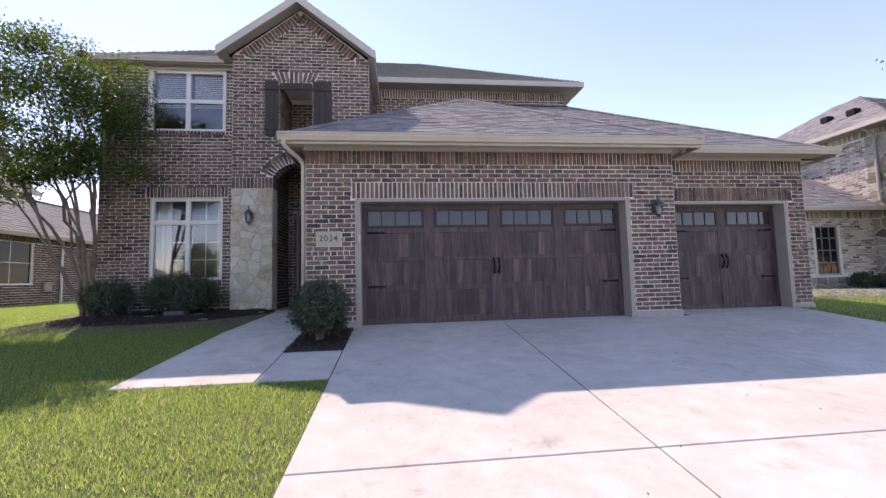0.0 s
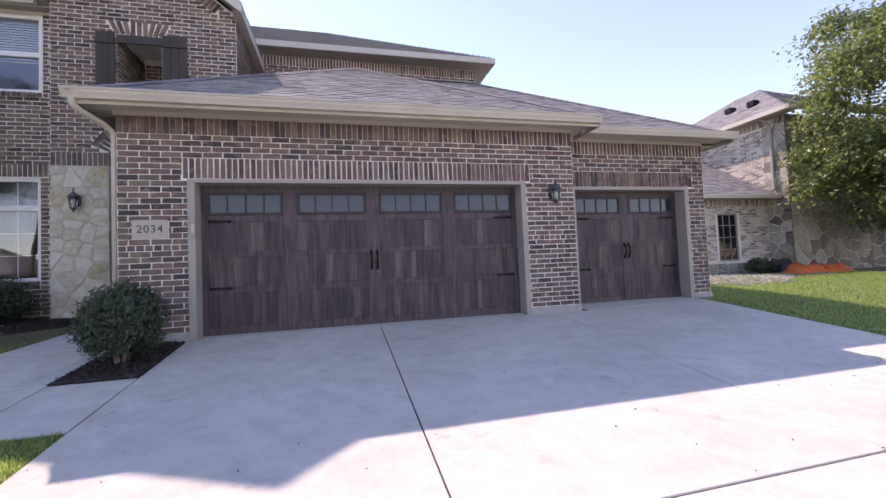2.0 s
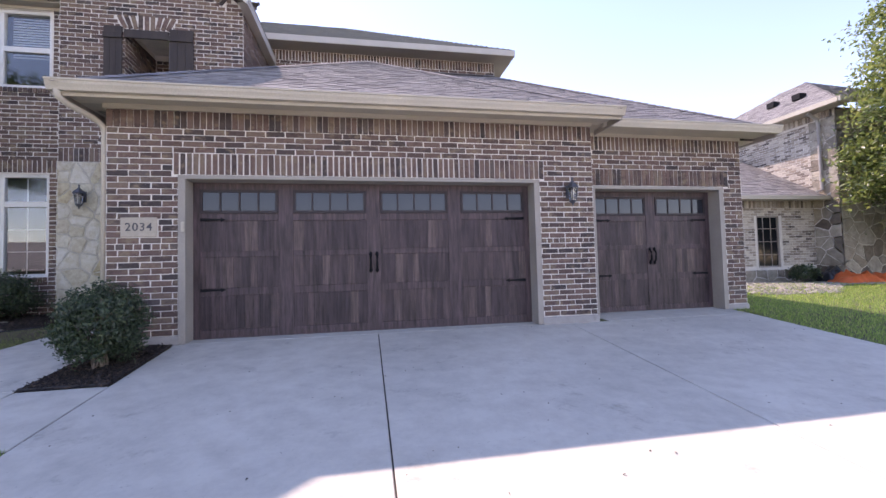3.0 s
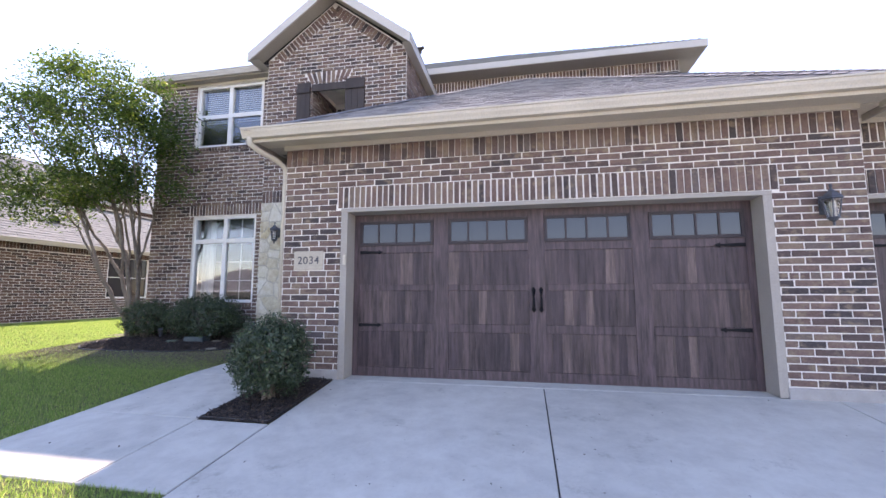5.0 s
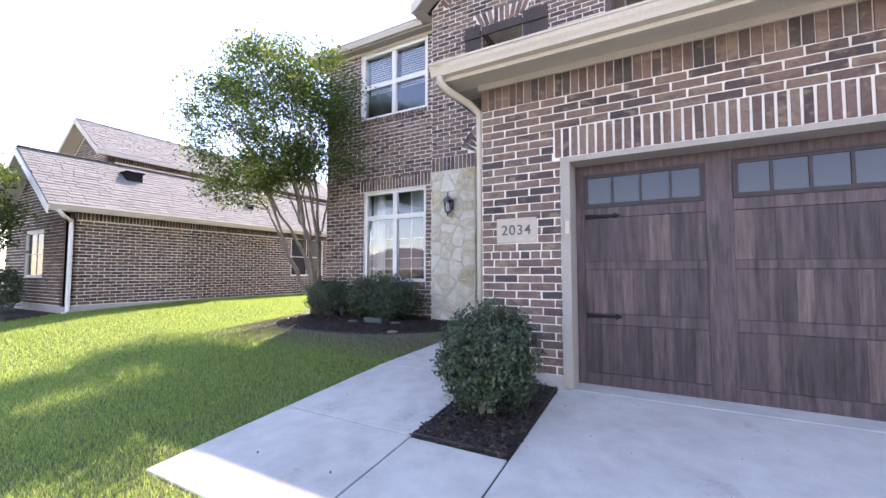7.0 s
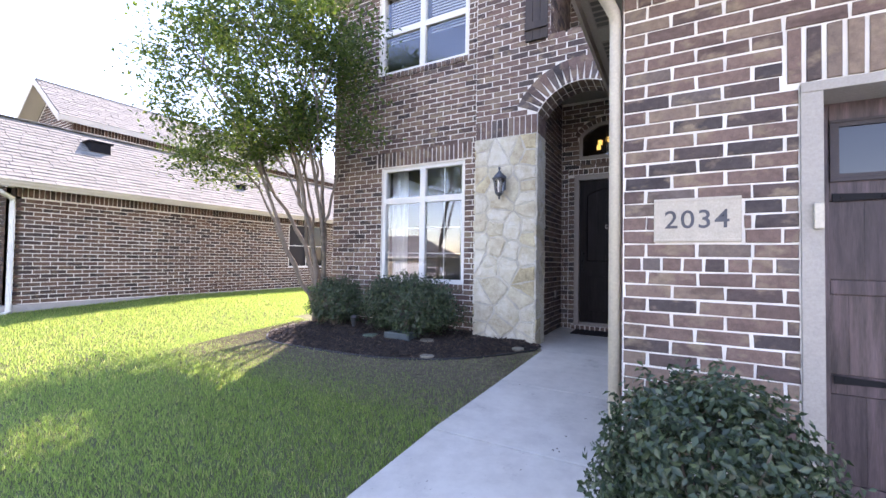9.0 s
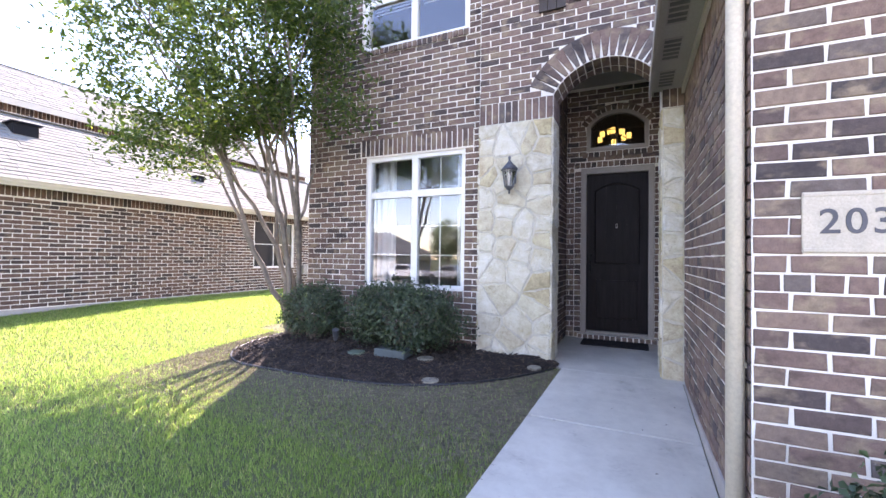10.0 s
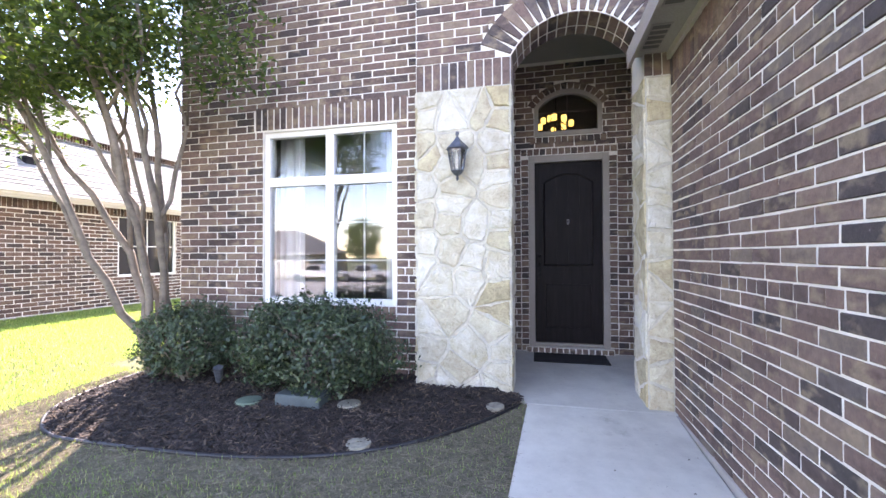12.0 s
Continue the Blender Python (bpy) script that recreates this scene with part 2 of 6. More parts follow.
DARKPANE = mirrorish("dark_pane", (0.02, 0.023, 0.03))
HOUSEPANE = mirrorish("house_pane", (0.012, 0.013, 0.016))
HOUSEPANE.node_tree.nodes["Principled BSDF"].inputs["Specular IOR Level"].default_value = 0.2
CURTAIN = plain("curtain_cloth", (0.6, 0.6, 0.58), 0.9, scale=4, vary=0.06)
BLIND = plain("window_blind", (0.66, 0.66, 0.64), 0.7, scale=2, vary=0.04)


def lamp_glow(name, c, power):
    m, n, l, b = nodes_of(name)
    b.inputs["Emission Color"].default_value = (*c, 1)
    b.inputs["Emission Strength"].default_value = power
    b.inputs["Base Color"].default_value = (0.8, 0.7, 0.5, 1)
    return m


GLOW = lamp_glow("lit_shade", (1.0, 0.66, 0.15), 0.35)


# ---- building helpers ----
def mesh_from(name, verts, faces, material, smooth=False):
    me = bpy.data.meshes.new(name)
    me.from_pydata([tuple(v) for v in verts], [], faces)
    me.materials.append(material)
    if smooth:
        me.polygons.foreach_set("use_smooth", [True] * len(me.polygons))
    me.update()
    return me


def put(name, me, parent=None, label="", m=None):
    ob = new(name, me)
    if m is not None:
        ob.matrix_world = m
    if parent is not None:
        ob.parent = parent
    if label:
        ob["label"] = label
    return ob


def part(name, bm, material, parent=None, label="", smooth=False):
    me = bpy.data.meshes.new(name)
    bm.normal_update()
    bm.to_mesh(me)
    bm.free()
    me.materials.append(material)
    if smooth:
        me.polygons.foreach_set("use_smooth", [True] * len(me.polygons))
    return put(name, me, parent, label)


def thing(name, label, category, at=(0, 0, 0), group="", kind=""):
    ob = new(name)
    ob.location = at
    ob.empty_display_size = 0.1
    bpy.context.view_layer.update()
    return tagged(ob, label, category, group, kind)


def add_box(bm, x0, x1, y0, y1, z0, z1, bevel=0.0):
    vs = [bm.verts.new((x, y, z)) for x in (x0, x1) for y in (y0, y1) for z in (z0, z1)]
    fs = [bm.faces.new([vs[i] for i in f]) for f in ((0, 1, 3, 2), (4, 6, 7, 5), (0, 4, 5, 1), (2, 3, 7, 6), (0, 2, 6, 4), (1, 5, 7, 3))]
    if bevel > 0:
        bmesh.ops.bevel(bm, geom=list({e for f in fs for e in f.edges}), offset=bevel, segments=2, affect="EDGES", profile=0.6)
    return vs


def boxes(name, material, rows, parent=None, label="", bevel=0.0):
    bm = bmesh.new()
    for r in rows:
        add_box(bm, *r, bevel=bevel)
    return part(name, bm, material, parent, label)


def box(name, material, x0, x1, y0, y1, z0, z1, parent=None, label="", bevel=0.004):
    return boxes(name, material, [(x0, x1, y0, y1, z0, z1)], parent, label, bevel)


def tube(bm, pts, radii, sides=8, cap=True):
    rings = []
    for i, p in enumerate(pts):
        p = Vector(p)
        a, c = Vector(pts[max(i - 1, 0)]), Vector(pts[min(i + 1, len(pts) - 1)])
        d = (c - a).normalized()
        s = d.cross(Vector((0.13, 0.31, 0.94)))
        if s.length < 0.05:
            s = d.cross(Vector((1, 0, 0)))
        s.normalize()
        t = d.cross(s)
        r = radii[i] if isinstance(radii, (list, tuple)) else radii
        rings.append([bm.verts.new(p + r * (math.cos(k * math.tau / sides) * s + math.sin(k * math.tau / sides) * t)) for k in range(sides)])
    for a, b in zip(rings, rings[1:]):
        for k in range(sides):
            bm.faces.new((a[k], a[(k + 1) % sides], b[(k + 1) % sides], b[k]))
    if cap:
        bm.faces.new(rings[0][::-1])
        bm.faces.new(rings[-1])


def turned(bm, profile, at=(0, 0, 0), sides=16):
    """A lathe shape from (radius, height) steps."""
    rings = [[bm.verts.new((at[0] + r * math.cos(k * math.tau / sides), at[1] + r * math.sin(k * math.tau / sides), at[2] + h)) for k in range(sides)] for r, h in profile]
    for a, b in zip(rings, rings[1:]):
        for k in range(sides):
            bm.faces.new((a[k], a[(k + 1) % sides], b[(k + 1) % sides], b[k]))
    bm.faces.new(rings[0][::-1])
    bm.faces.new(rings[-1])


# unit piece: 1 x 1 in u and v, 1 deep in n, with chamfered front edges
def piece_verts(w, h, d, c=0.004, taper=0.0, rough=0.0):
    a, b = w / 2, h / 2
    t = taper / 2
    sides = [(-a + t, -b), (a - t, -b), (a + t, b), (-a - t, b)]
    sides = [(x + random.uniform(-rough, rough), y + random.uniform(-rough, rough)) for x, y in sides]
    inner = [(x - math.copysign(c, x), y - math.copysign(c, y)) for x, y in sides]
    return [(*p, -d) for p in sides] + [(*p, -c) for p in sides] + [(*p, random.uniform(-rough, rough) * 0.5) for p in inner]


PIECE_FACES = [(8, 9, 10, 11)] + [(i, (i + 1) % 4, 4 + (i + 1) % 4, 4 + i) for i in range(4)] + [(4 + i, 4 + (i + 1) % 4, 8 + (i + 1) % 4, 8 + i) for i in range(4)]


def lay(parent, rows, material, name, near, depth=0.014, most=300, field="brick_field"):
    """Lay pieces (centre, u, v, n, width, height, taper): those nearest to a plan point as parts, the rest joined."""
    rows = sorted(rows, key=lambda r: (r[0] - Vector(near)).length)
    rough = 0.0026 if name == "brick" else 0.0
    shared = {}
    for c, u, v, nn, w, h, *tp in rows[:most]:
        taper = tp[0] if tp else 0.0
        key = (round(w, 2) if w > 0.03 else round(w, 3), round(h, 2), round(taper, 3), random.randrange(5) if rough else 0)
        if key not in shared:
            shared[key] = mesh_from(name, piece_verts(key[0], key[1], depth, 0.004, taper, rough), PIECE_FACES, material)
        m = Matrix((u, v, nn)).transposed().to_4x4()
        m.translation = c
        put(name, shared[key], parent, "", m)
    verts, faces = [], []
    for c, u, v, nn, w, h, *tp in rows[most:]:
        k = len(verts)
        verts.extend(c + a * u + b * v + e * nn for a, b, e in piece_verts(w, h, depth, 0.004, tp[0] if tp else 0.0, rough))
        faces.extend([tuple(i + k for i in f) for f in PIECE_FACES])
    if verts:
        ob = put(field, mesh_from(field, verts, faces, material), parent)
        ob["kind"] = "stuff"


class Face:
    """A vertical wall face: u runs along it, n points out of it."""

    def __init__(self, origin, u, n):
        self.o, self.u, self.n = Vector((origin[0], origin[1], 0)), Vector((*u, 0)), Vector((*n, 0))

    def at(self, u, z, d=0.0):
        return self.o + u * self.u + d * self.n + Vector((0, 0, z))


def strip_wall(name, face, strips, thick, material, parent=None, label="", kind="structure"):
    """Prisms side by side: (u0, u1, bottom0, bottom1, top0, top1)."""
    verts, faces = [], []
    for u0, u1, b0, b1, t0, t1 in strips:
        k = len(verts)
        for d in (0, -thick):
            verts += [face.at(u0, b0, d), face.at(u1, b1, d), face.at(u1, t1, d), face.at(u0, t0, d)]
        faces += [tuple(i + k for i in f) for f in ((0, 1, 2, 3), (7, 6, 5, 4), (0, 4, 5, 1), (1, 5, 6, 2), (2, 6, 7, 3), (3, 7, 4, 0))]
    ob = put(name, mesh_from(name, verts, faces, material), parent)
    if kind and parent is None:
        tagged(ob, label, "wall", kind=kind)
    elif label:
        ob["label"] = label
    return ob


COURSE, BRICK_L, JOINT, PROUD = 0.08, 0.257, 0.014, 0.007


def bond(face, u0, u1, z0, z1, inside, phase=0.0):
    """Running bond over the part of the face for which inside(u, z) holds."""
    rows = []
    count = int(math.floor((z1 - z0) / COURSE + 0.001))
    for i in range(count):
        za = z0 + i * COURSE
        zc = za + COURSE / 2
        step = 0.02
        us = np.arange(u0 + step / 2, u1, step).tolist()
        ok = [inside(float(q), zc) for q in us]
        spans, start = [], None
        for q, k in zip(us, ok):
            if k and start is None:
                start = q - step / 2
            if not k and start is not None:
                spans.append((start, q - step / 2))
                start = None
        if start is not None:
            spans.append((start, u1))
        off = phase + (BRICK_L / 2 if i % 2 else 0) + random.uniform(-0.008, 0.008)
        for a, b in spans:
            k = math.floor((a - off) / BRICK_L)
            x = off + k * BRICK_L
            while x < b:
                lo, hi = max(x, a), min(x + BRICK_L, b)
                w = hi - lo - JOINT
                if w > 0.012:
                    rows.append((face.at((lo + hi) / 2 + random.uniform(-0.002, 0.002), zc + random.uniform(-0.0015, 0.0015), PROUD + random.uniform(-0.002, 0.002)), face.u, Vector((0, 0, 1)), face.n, w, COURSE - JOINT))
                x += BRICK_L
    return rows


def soldiers(face, u0, u1, z0, z1, pitch=0.0793, proud=0.004):
    count = max(1, round((u1 - u0) / pitch))
    p = (u1 - u0) / count
    return [(face.at(u0 + (i + 0.5) * p, (z0 + z1) / 2, PROUD + proud + random.uniform(-0.002, 0.002)), face.u, Vector((0, 0, 1)), face.n, p - JOINT, z1 - z0 - JOINT) for i in range(count)]


def ring(face, cu, cz, r0, r1, a0, a1, pitch=0.074, proud=0.006):
    """Voussoirs round a centre, from angle a0 to a1 (radians from the u axis)."""
    count = max(3, round((a1 - a0) * r0 / pitch))
    out = []
    for i in range(count):
        a = a0 + (i + 0.5) * (a1 - a0) / count
        d = math.cos(a) * face.u + math.sin(a) * Vector((0, 0, 1))
        s = -math.sin(a) * face.u + math.cos(a) * Vector((0, 0, 1))
        rm = (r0 + r1) / 2
        w = (a1 - a0) / count * rm - JOINT
        out.append((face.at(cu, cz, PROUD + proud) + rm * d, -s, d, face.n, w, r1 - r0 - JOINT, (a1 - a0) / count * (r1 - r0)))
    return out


def rect_in(u, z, r):
    return r[0] < u < r[1] and r[2] < z < r[3]


def ground(x, y):
    """Height of the ground: it falls to the street, rises a little to the porch and to the next lot."""
    if y < 0:
        z = 0.108 * max(y, -12.4)
    else:
        z = 0.063 * min(y, 2.7)
    s = min(max((-x - 4.6) / 5.0, 0), 1)
    return z + 0.17 * s * s * (3 - 2 * s) * min(max((y + 8) / 7, 0), 1) - 0.03 * s * min(max(y, 0) / 2, 1)


# ---- ground ----
def ground_sheet():
    xs = sorted(set([-400, -150, -60, -35] + [round(-26 + 0.5 * i, 2) for i in range(105)] + [35, 60, 150, 400]))
    ys = sorted(set([-400, -150, -60, -35] + [round(-26 + 0.5 * i, 2) for i in range(93)] + [35, 60, 150, 400]))
    verts = [(x, y, ground(x, y) - 0.004) for y in ys for x in xs]
    w = len(xs)
    faces = [(j * w + i, j * w + i + 1, (j + 1) * w + i + 1, (j + 1) * w + i) for j in range(len(ys) - 1) for i in range(w - 1)]
    tagged(put("ground", mesh_from("ground", verts, faces, LAWN, True)), "green mown lawn that falls gently to the street", "ground", kind="structure")


ground_sheet()


def slab_piece(name, x0, x1, y0, y1, parent, x0b=None, x1b=None):
    """A concrete slab on the slope, with worn edges. x0b and x1b: its sides at y1 where it tapers."""
    x0b, x1b = (x0 if x0b is None else x0b), (x1 if x1b is None else x1b)
    g, e = 0.006, 0.006
    top = [(x0 + g, y0 + g), (x1 - g, y0 + g), (x1b - g, y1 - g), (x0b + g, y1 - g)]
    cx, cy = sum(p[0] for p in top) / 4, sum(p[1] for p in top) / 4
    zf = lambda y: 0.108 * y if (y0 + y1) / 2 < 0 else 0.063 * y
    verts = []
    for inset, dz in ((0, -0.14), (0, -e), (e, 0.0)):
        for x, y in top:
            xx, yy = x - math.copysign(inset, x - cx), y - math.copysign(inset, y - cy)
            verts.append((xx, yy, zf(yy) + dz + 0.012))
    faces = [(8, 9, 10, 11)] + [(i, (i + 1) % 4, 4 + (i + 1) % 4, 4 + i) for i in range(4)] + [(4 + i, 4 + (i + 1) % 4, 8 + (i + 1) % 4, 8 + i) for i in range(4)]
    return put(name, mesh_from(name, verts, faces, CONCRETE), parent)


driveway = thing("driveway", "pale grey concrete driveway with dark joints and stains", "driveway", kind="structure")
for xa, xb in ((0.79, 3.41), (3.41, 6.33), (6.33, 9.6)):
    for ya, yb in ((-12.4, -8.4), (-8.4, -4.32), (-4.32, 0.0)):
        slab_piece("slab", xa, xb, ya, yb, driveway)
slab_piece("slab", 7.0, 9.62, 0.0, 0.72, driveway)
slab_piece("slab", 0.84, 5.9, 0.0, 0.3, driveway)
front_walk = thing("front_walk", "pale grey concrete path leading to the porch", "path", kind="structure")
slab_piece("slab", -1.47, 0.0, -2.5, -1.34, front_walk, -1.41, 0.0)
slab_piece("slab", 0.0, 0.79, -2.5, -1.36, front_walk)
slab_piece("slab", -1.41, 0.0, -1.34, 0.0, front_walk, -1.34, 0.0)
slab_piece("slab", -1.34, -0.02, 0.0, 1.2, front_walk, -1.27, -0.02)
slab_piece("slab", -1.27, -0.02, 1.2, 2.5, front_walk, -1.2, -0.02)


def joint_filler(parent, rows):
    """Dark grit in the joints between slabs, just under their edges: (x0, x1, y0, y1)."""
    for x0, x1, y0, y1 in rows:
        zf = lambda y: (0.108 if (y0 + y1) / 2 < -0.01 else 0.063) * y + 0.003
        verts = [(x, y, zf(y) + dz) for dz in (-0.05, 0.0) for x, y in ((x0, y0), (x1, y0), (x1, y1), (x0, y1))]
        faces = [(4, 5, 6, 7), (0, 1, 5, 4), (1, 2, 6, 5), (2, 3, 7, 6), (3, 0, 4, 7)]
        put("joint_filler", mesh_from("joint_filler", verts, faces, SOIL), parent, "dark grit in the joint")


joint_filler(driveway, [(x - 0.0068, x + 0.0068, -12.3, -0.01) for x in (3.41, 6.33)] + [(0.8, 9.59, y - 0.0068, y + 0.0068) for y in (-8.4, -4.32)] + [(0.85, 5.89, -0.0068, 0.0068)])
joint_filler(front_walk, [(-1.4, -0.01, -1.3468, -1.3332), (0.01, 0.78, -1.3668, -1.3532), (-0.0068, 0.0068, -2.49, -1.36), (0.783, 0.797, -2.49, -0.02), (-1.3, -0.03, 1.1932, 1.2068)])
porch = box("porch_floor", CONCRETE, -1.44, 0.08, 2.5, 4.5, -0.2, 0.168, bevel=0.012)
tagged(porch, "smooth grey concrete porch floor", "floor", kind="structure")

road = put("road", mesh_from("road", [(-400, -34.5, -1.39), (400, -34.5, -1.39), (400, -14.2, -1.39), (-400, -14.2, -1.39)], [(0, 1, 2, 3)], ASPHALT))
road.location.z = 0.06
tagged(road, "pale concrete residential street", "road", kind="structure")
kerb = boxes("kerb", KERB_CONCRETE, [(-60, 60, -14.2, -14.05, -1.5, -1.21), (-60, 60, -34.65, -34.5, -1.5, -1.21)])
tagged(kerb, "low concrete kerb along the street", "kerb", kind="structure")
sidewalk = box("pavement", CONCRETE, -60, 60, -13.9, -12.5, -1.6, -1.318, bevel=0.01)
tagged(sidewalk, "concrete pavement along the street", "pavement", kind="structure")

# ---- walls of the house ----
UP = Vector((0, 0, 1))
F_GAR, F_ONE = Face((0, 0), (1, 0), (0, -1)), Face((0, 0.43), (1, 0), (0, -1))
F_SIDE = Face((0, 2.65), (0, -1), (-1, 0))
F_LEFT, F_WING = Face((-5.22, 2.87), (1, 0), (0, -1)), Face((-2.24, 2.65), (1, 0), (0, -1))
F_PORCH, F_PORCH_L, F_PORCH_R = Face((-1.44, 4.5), (1, 0), (0, -1)), Face((-1.44, 3.05), (0, 1), (1, 0)), Face((0.08, 4.5), (0, -1), (-1, 0))
F_UPPER = Face((0.93, 4.87), (1, 0), (0, -1))

SIGN = (0.17, 0.594, 1.414, 1.672)
wall_garage = strip_wall("wall_garage_front", F_GAR, [(0, 0.84, -0.3, -0.3, 3.1, 3.1), (0.84, 5.9, 2.225, 2.225, 3.15, 3.15), (5.9, 6.8, -0.3, -0.3, 3.15, 3.15)], 0.24, MORTAR, label="dark brown brick garage front with pale mortar")
rows = bond(F_GAR, 0, 6.8, 0.13, 2.85, lambda u, z: not (rect_in(u, z, (0.84, 5.9, -1, 2.23)) or rect_in(u, z, (0.78, 5.98, 2.2, 2.53)) or rect_in(u, z, SIGN) or 1.25 < z < 1.33))
rows += soldiers(F_GAR, 0.0, 6.8, 2.85, 3.09) + soldiers(F_GAR, 0.78, 5.98, 2.235, 2.53)
rows += soldiers(F_GAR, 0, 0.84, 1.25, 1.33, 0.105, 0) + soldiers(F_GAR, 5.9, 6.8, 1.25, 1.33, 0.105, 0)
lay(wall_garage, rows, BRICK, "brick", (0.3, 0, 1.2))

wall_one = strip_wall("wall_single_garage", F_ONE, [(6.8, 7.0, -0.3, -0.3, 3.1, 3.1), (7.0, 9.62, 2.225, 2.225, 3.1, 3.1), (9.62, 10.02, -0.3, -0.3, 3.1, 3.1)], 0.24, MORTAR, label="dark brown brick wall of the single garage")
rows = bond(F_ONE, 6.8, 10.02, 0.13, 2.85, lambda u, z: not (rect_in(u, z, (7.0, 9.62, -1, 2.23)) or rect_in(u, z, (6.8, 9.74, 2.2, 2.53)) or 1.25 < z < 1.33))
rows += soldiers(F_ONE, 6.8, 10.02, 2.85, 3.09) + soldiers(F_ONE, 6.8, 9.74, 2.235, 2.53) + soldiers(F_ONE, 9.62, 10.02, 1.25, 1.33, 0.105, 0)
lay(wall_one, rows, BRICK, "brick", (9, 0.4, 2.4))
strip_wall("wall_garage_right", Face((10.02, 0.67), (0, 1), (1, 0)), [(0, 8, -0.3, -0.3, 3.1, 3.1)], 0.2, MORTAR, label="brick side wall of the garage")
strip_wall("wall_garage_return", Face((6.8, 0.24), (0, 1), (1, 0)), [(0, 0.185, -0.3, -0.3, 3.1, 3.1)], 0.2, MORTAR, label="brick return between the garages")

wall_side = strip_wall("wall_garage_side", F_SIDE, [(0.0, 2.64, -0.3, -0.3, 3.1, 3.1)], 0.2, MORTAR, label="dark brown brick side wall along the path")
wall_side.location.x = 0.0
rows = bond(F_SIDE, 0.04, 2.65, 0.13, 2.85, lambda u, z: not 1.25 < z < 1.33, 0.07) + soldiers(F_SIDE, 0.04, 2.65, 2.85, 3.09) + soldiers(F_SIDE, 0.04, 2.65, 1.25, 1.33, 0.105, 0)
lay(wall_side, rows, BRICK, "brick", (0, 0.8, 1.6))

WIN, UWIN = (1.12, 2.7, 0.93, 2.84), (1.02, 2.72, 4.46, 5.94)
wall_left = strip_wall("wall_front_left", F_LEFT, [(0, 1.02, -0.2, -0.2, 6.02, 6.02), (1.02, 1.12, -0.2, -0.2, 4.46, 4.46), (1.12, 2.7, -0.2, -0.2, 0.93, 0.93), (1.12, 2.7, 2.84, 2.84, 4.46, 4.46), (2.7, 2.72, -0.2, -0.2, 4.46, 4.46), (1.02, 2.72, 5.94, 5.94, 6.02, 6.02), (2.72, 2.98, -0.2, -0.2, 6.02, 6.02)], 0.24, MORTAR, label="dark brown brick front wall with two windows")
rows = bond(F_LEFT, 0, 2.98, 0.21, 5.98, lambda u, z: not (rect_in(u, z, (WIN[0], WIN[1], 0.85, 3.1)) or rect_in(u, z, (1.0, 2.82, 2.84, 3.12)) or rect_in(u, z, (1.0, 2.74, 4.36, 6)) or 1.25 < z < 1.33))
rows += soldiers(F_LEFT, 1.02, 2.82, 2.86, 3.12) + soldiers(F_LEFT, 1.12, 2.7, 0.84, 0.93, 0.08, 0.02) + soldiers(F_LEFT, 1.0, 2.74, 4.36, 4.46, 0.08, 0.02)
rows += soldiers(F_LEFT, 0, 1.12, 1.25, 1.33, 0.105, 0) + soldiers(F_LEFT, 2.7, 2.98, 1.25, 1.33, 0.105, 0)
lay(wall_left, rows, BRICK, "brick", (-4.2, 2.8, 2.4))
strip_wall("wall_house_left", Face((-5.22, 12), (0, -1), (-1, 0)), [(0, 9.1, -0.2, -0.2, 6.02, 6.02)], 0.2, MORTAR, label="brick side wall of the house")

# gable wing with the porch arch
AC, AZ, AR, AO = 1.47, 3.0, 0.631, 0.945
arch = lambda u: AZ + math.sqrt(max(AR * AR - (u - AC) ** 2, 0))
RIDGE_U, PEAK, EAVE_Z, SLOPE = 1.55, 7.43, 6.17, 0.765
gable = lambda u: PEAK - SLOPE * abs(u - RIDGE_U)
NICHE = (1.07, 1.83, 4.3, 5.58)
cuts = [0, 0.91] + [0.91 + 1.12 * i / 16 for i in range(1, 17)] + [3.17, RIDGE_U, 1.07, 1.83]
cuts = sorted(set(round(c, 4) for c in cuts))
strips = []
for a, b in zip(cuts, cuts[1:]):
    m = (a + b) / 2
    lo = (arch(a), arch(b)) if 0.91 < m < 2.03 else (-0.2, -0.2)
    if 1.07 < m < 1.83:
        strips += [(a, b, *lo, 4.3, 4.3), (a, b, 5.58, 5.58, gable(a), gable(b))]
    else:
        strips.append((a, b, *lo, gable(a), gable(b)))
wall_wing = strip_wall("wall_gable_front", F_WING, strips, 0.4, MORTAR, label="dark brown brick gable front with a porch arch")


def wing_ok(u, z):
    if z < 3.29 or (z < 3.45 and u > 2.2):
        return False
    if math.hypot(u - AC, z - AZ) < AO and not (z < 3.45 and math.atan2(z - AZ, abs(u - AC)) < 0.46):
        return False
    if rect_in(u, z, NICHE) or (abs(u - 1.45) < 0.42 + (z - 5.58) * 0.5 and 5.56 < z < 5.88):
        return False
    d = gable(u) - z
    return d > 0.04 and not (d < 0.31 and 0.25 < u < 2.85)


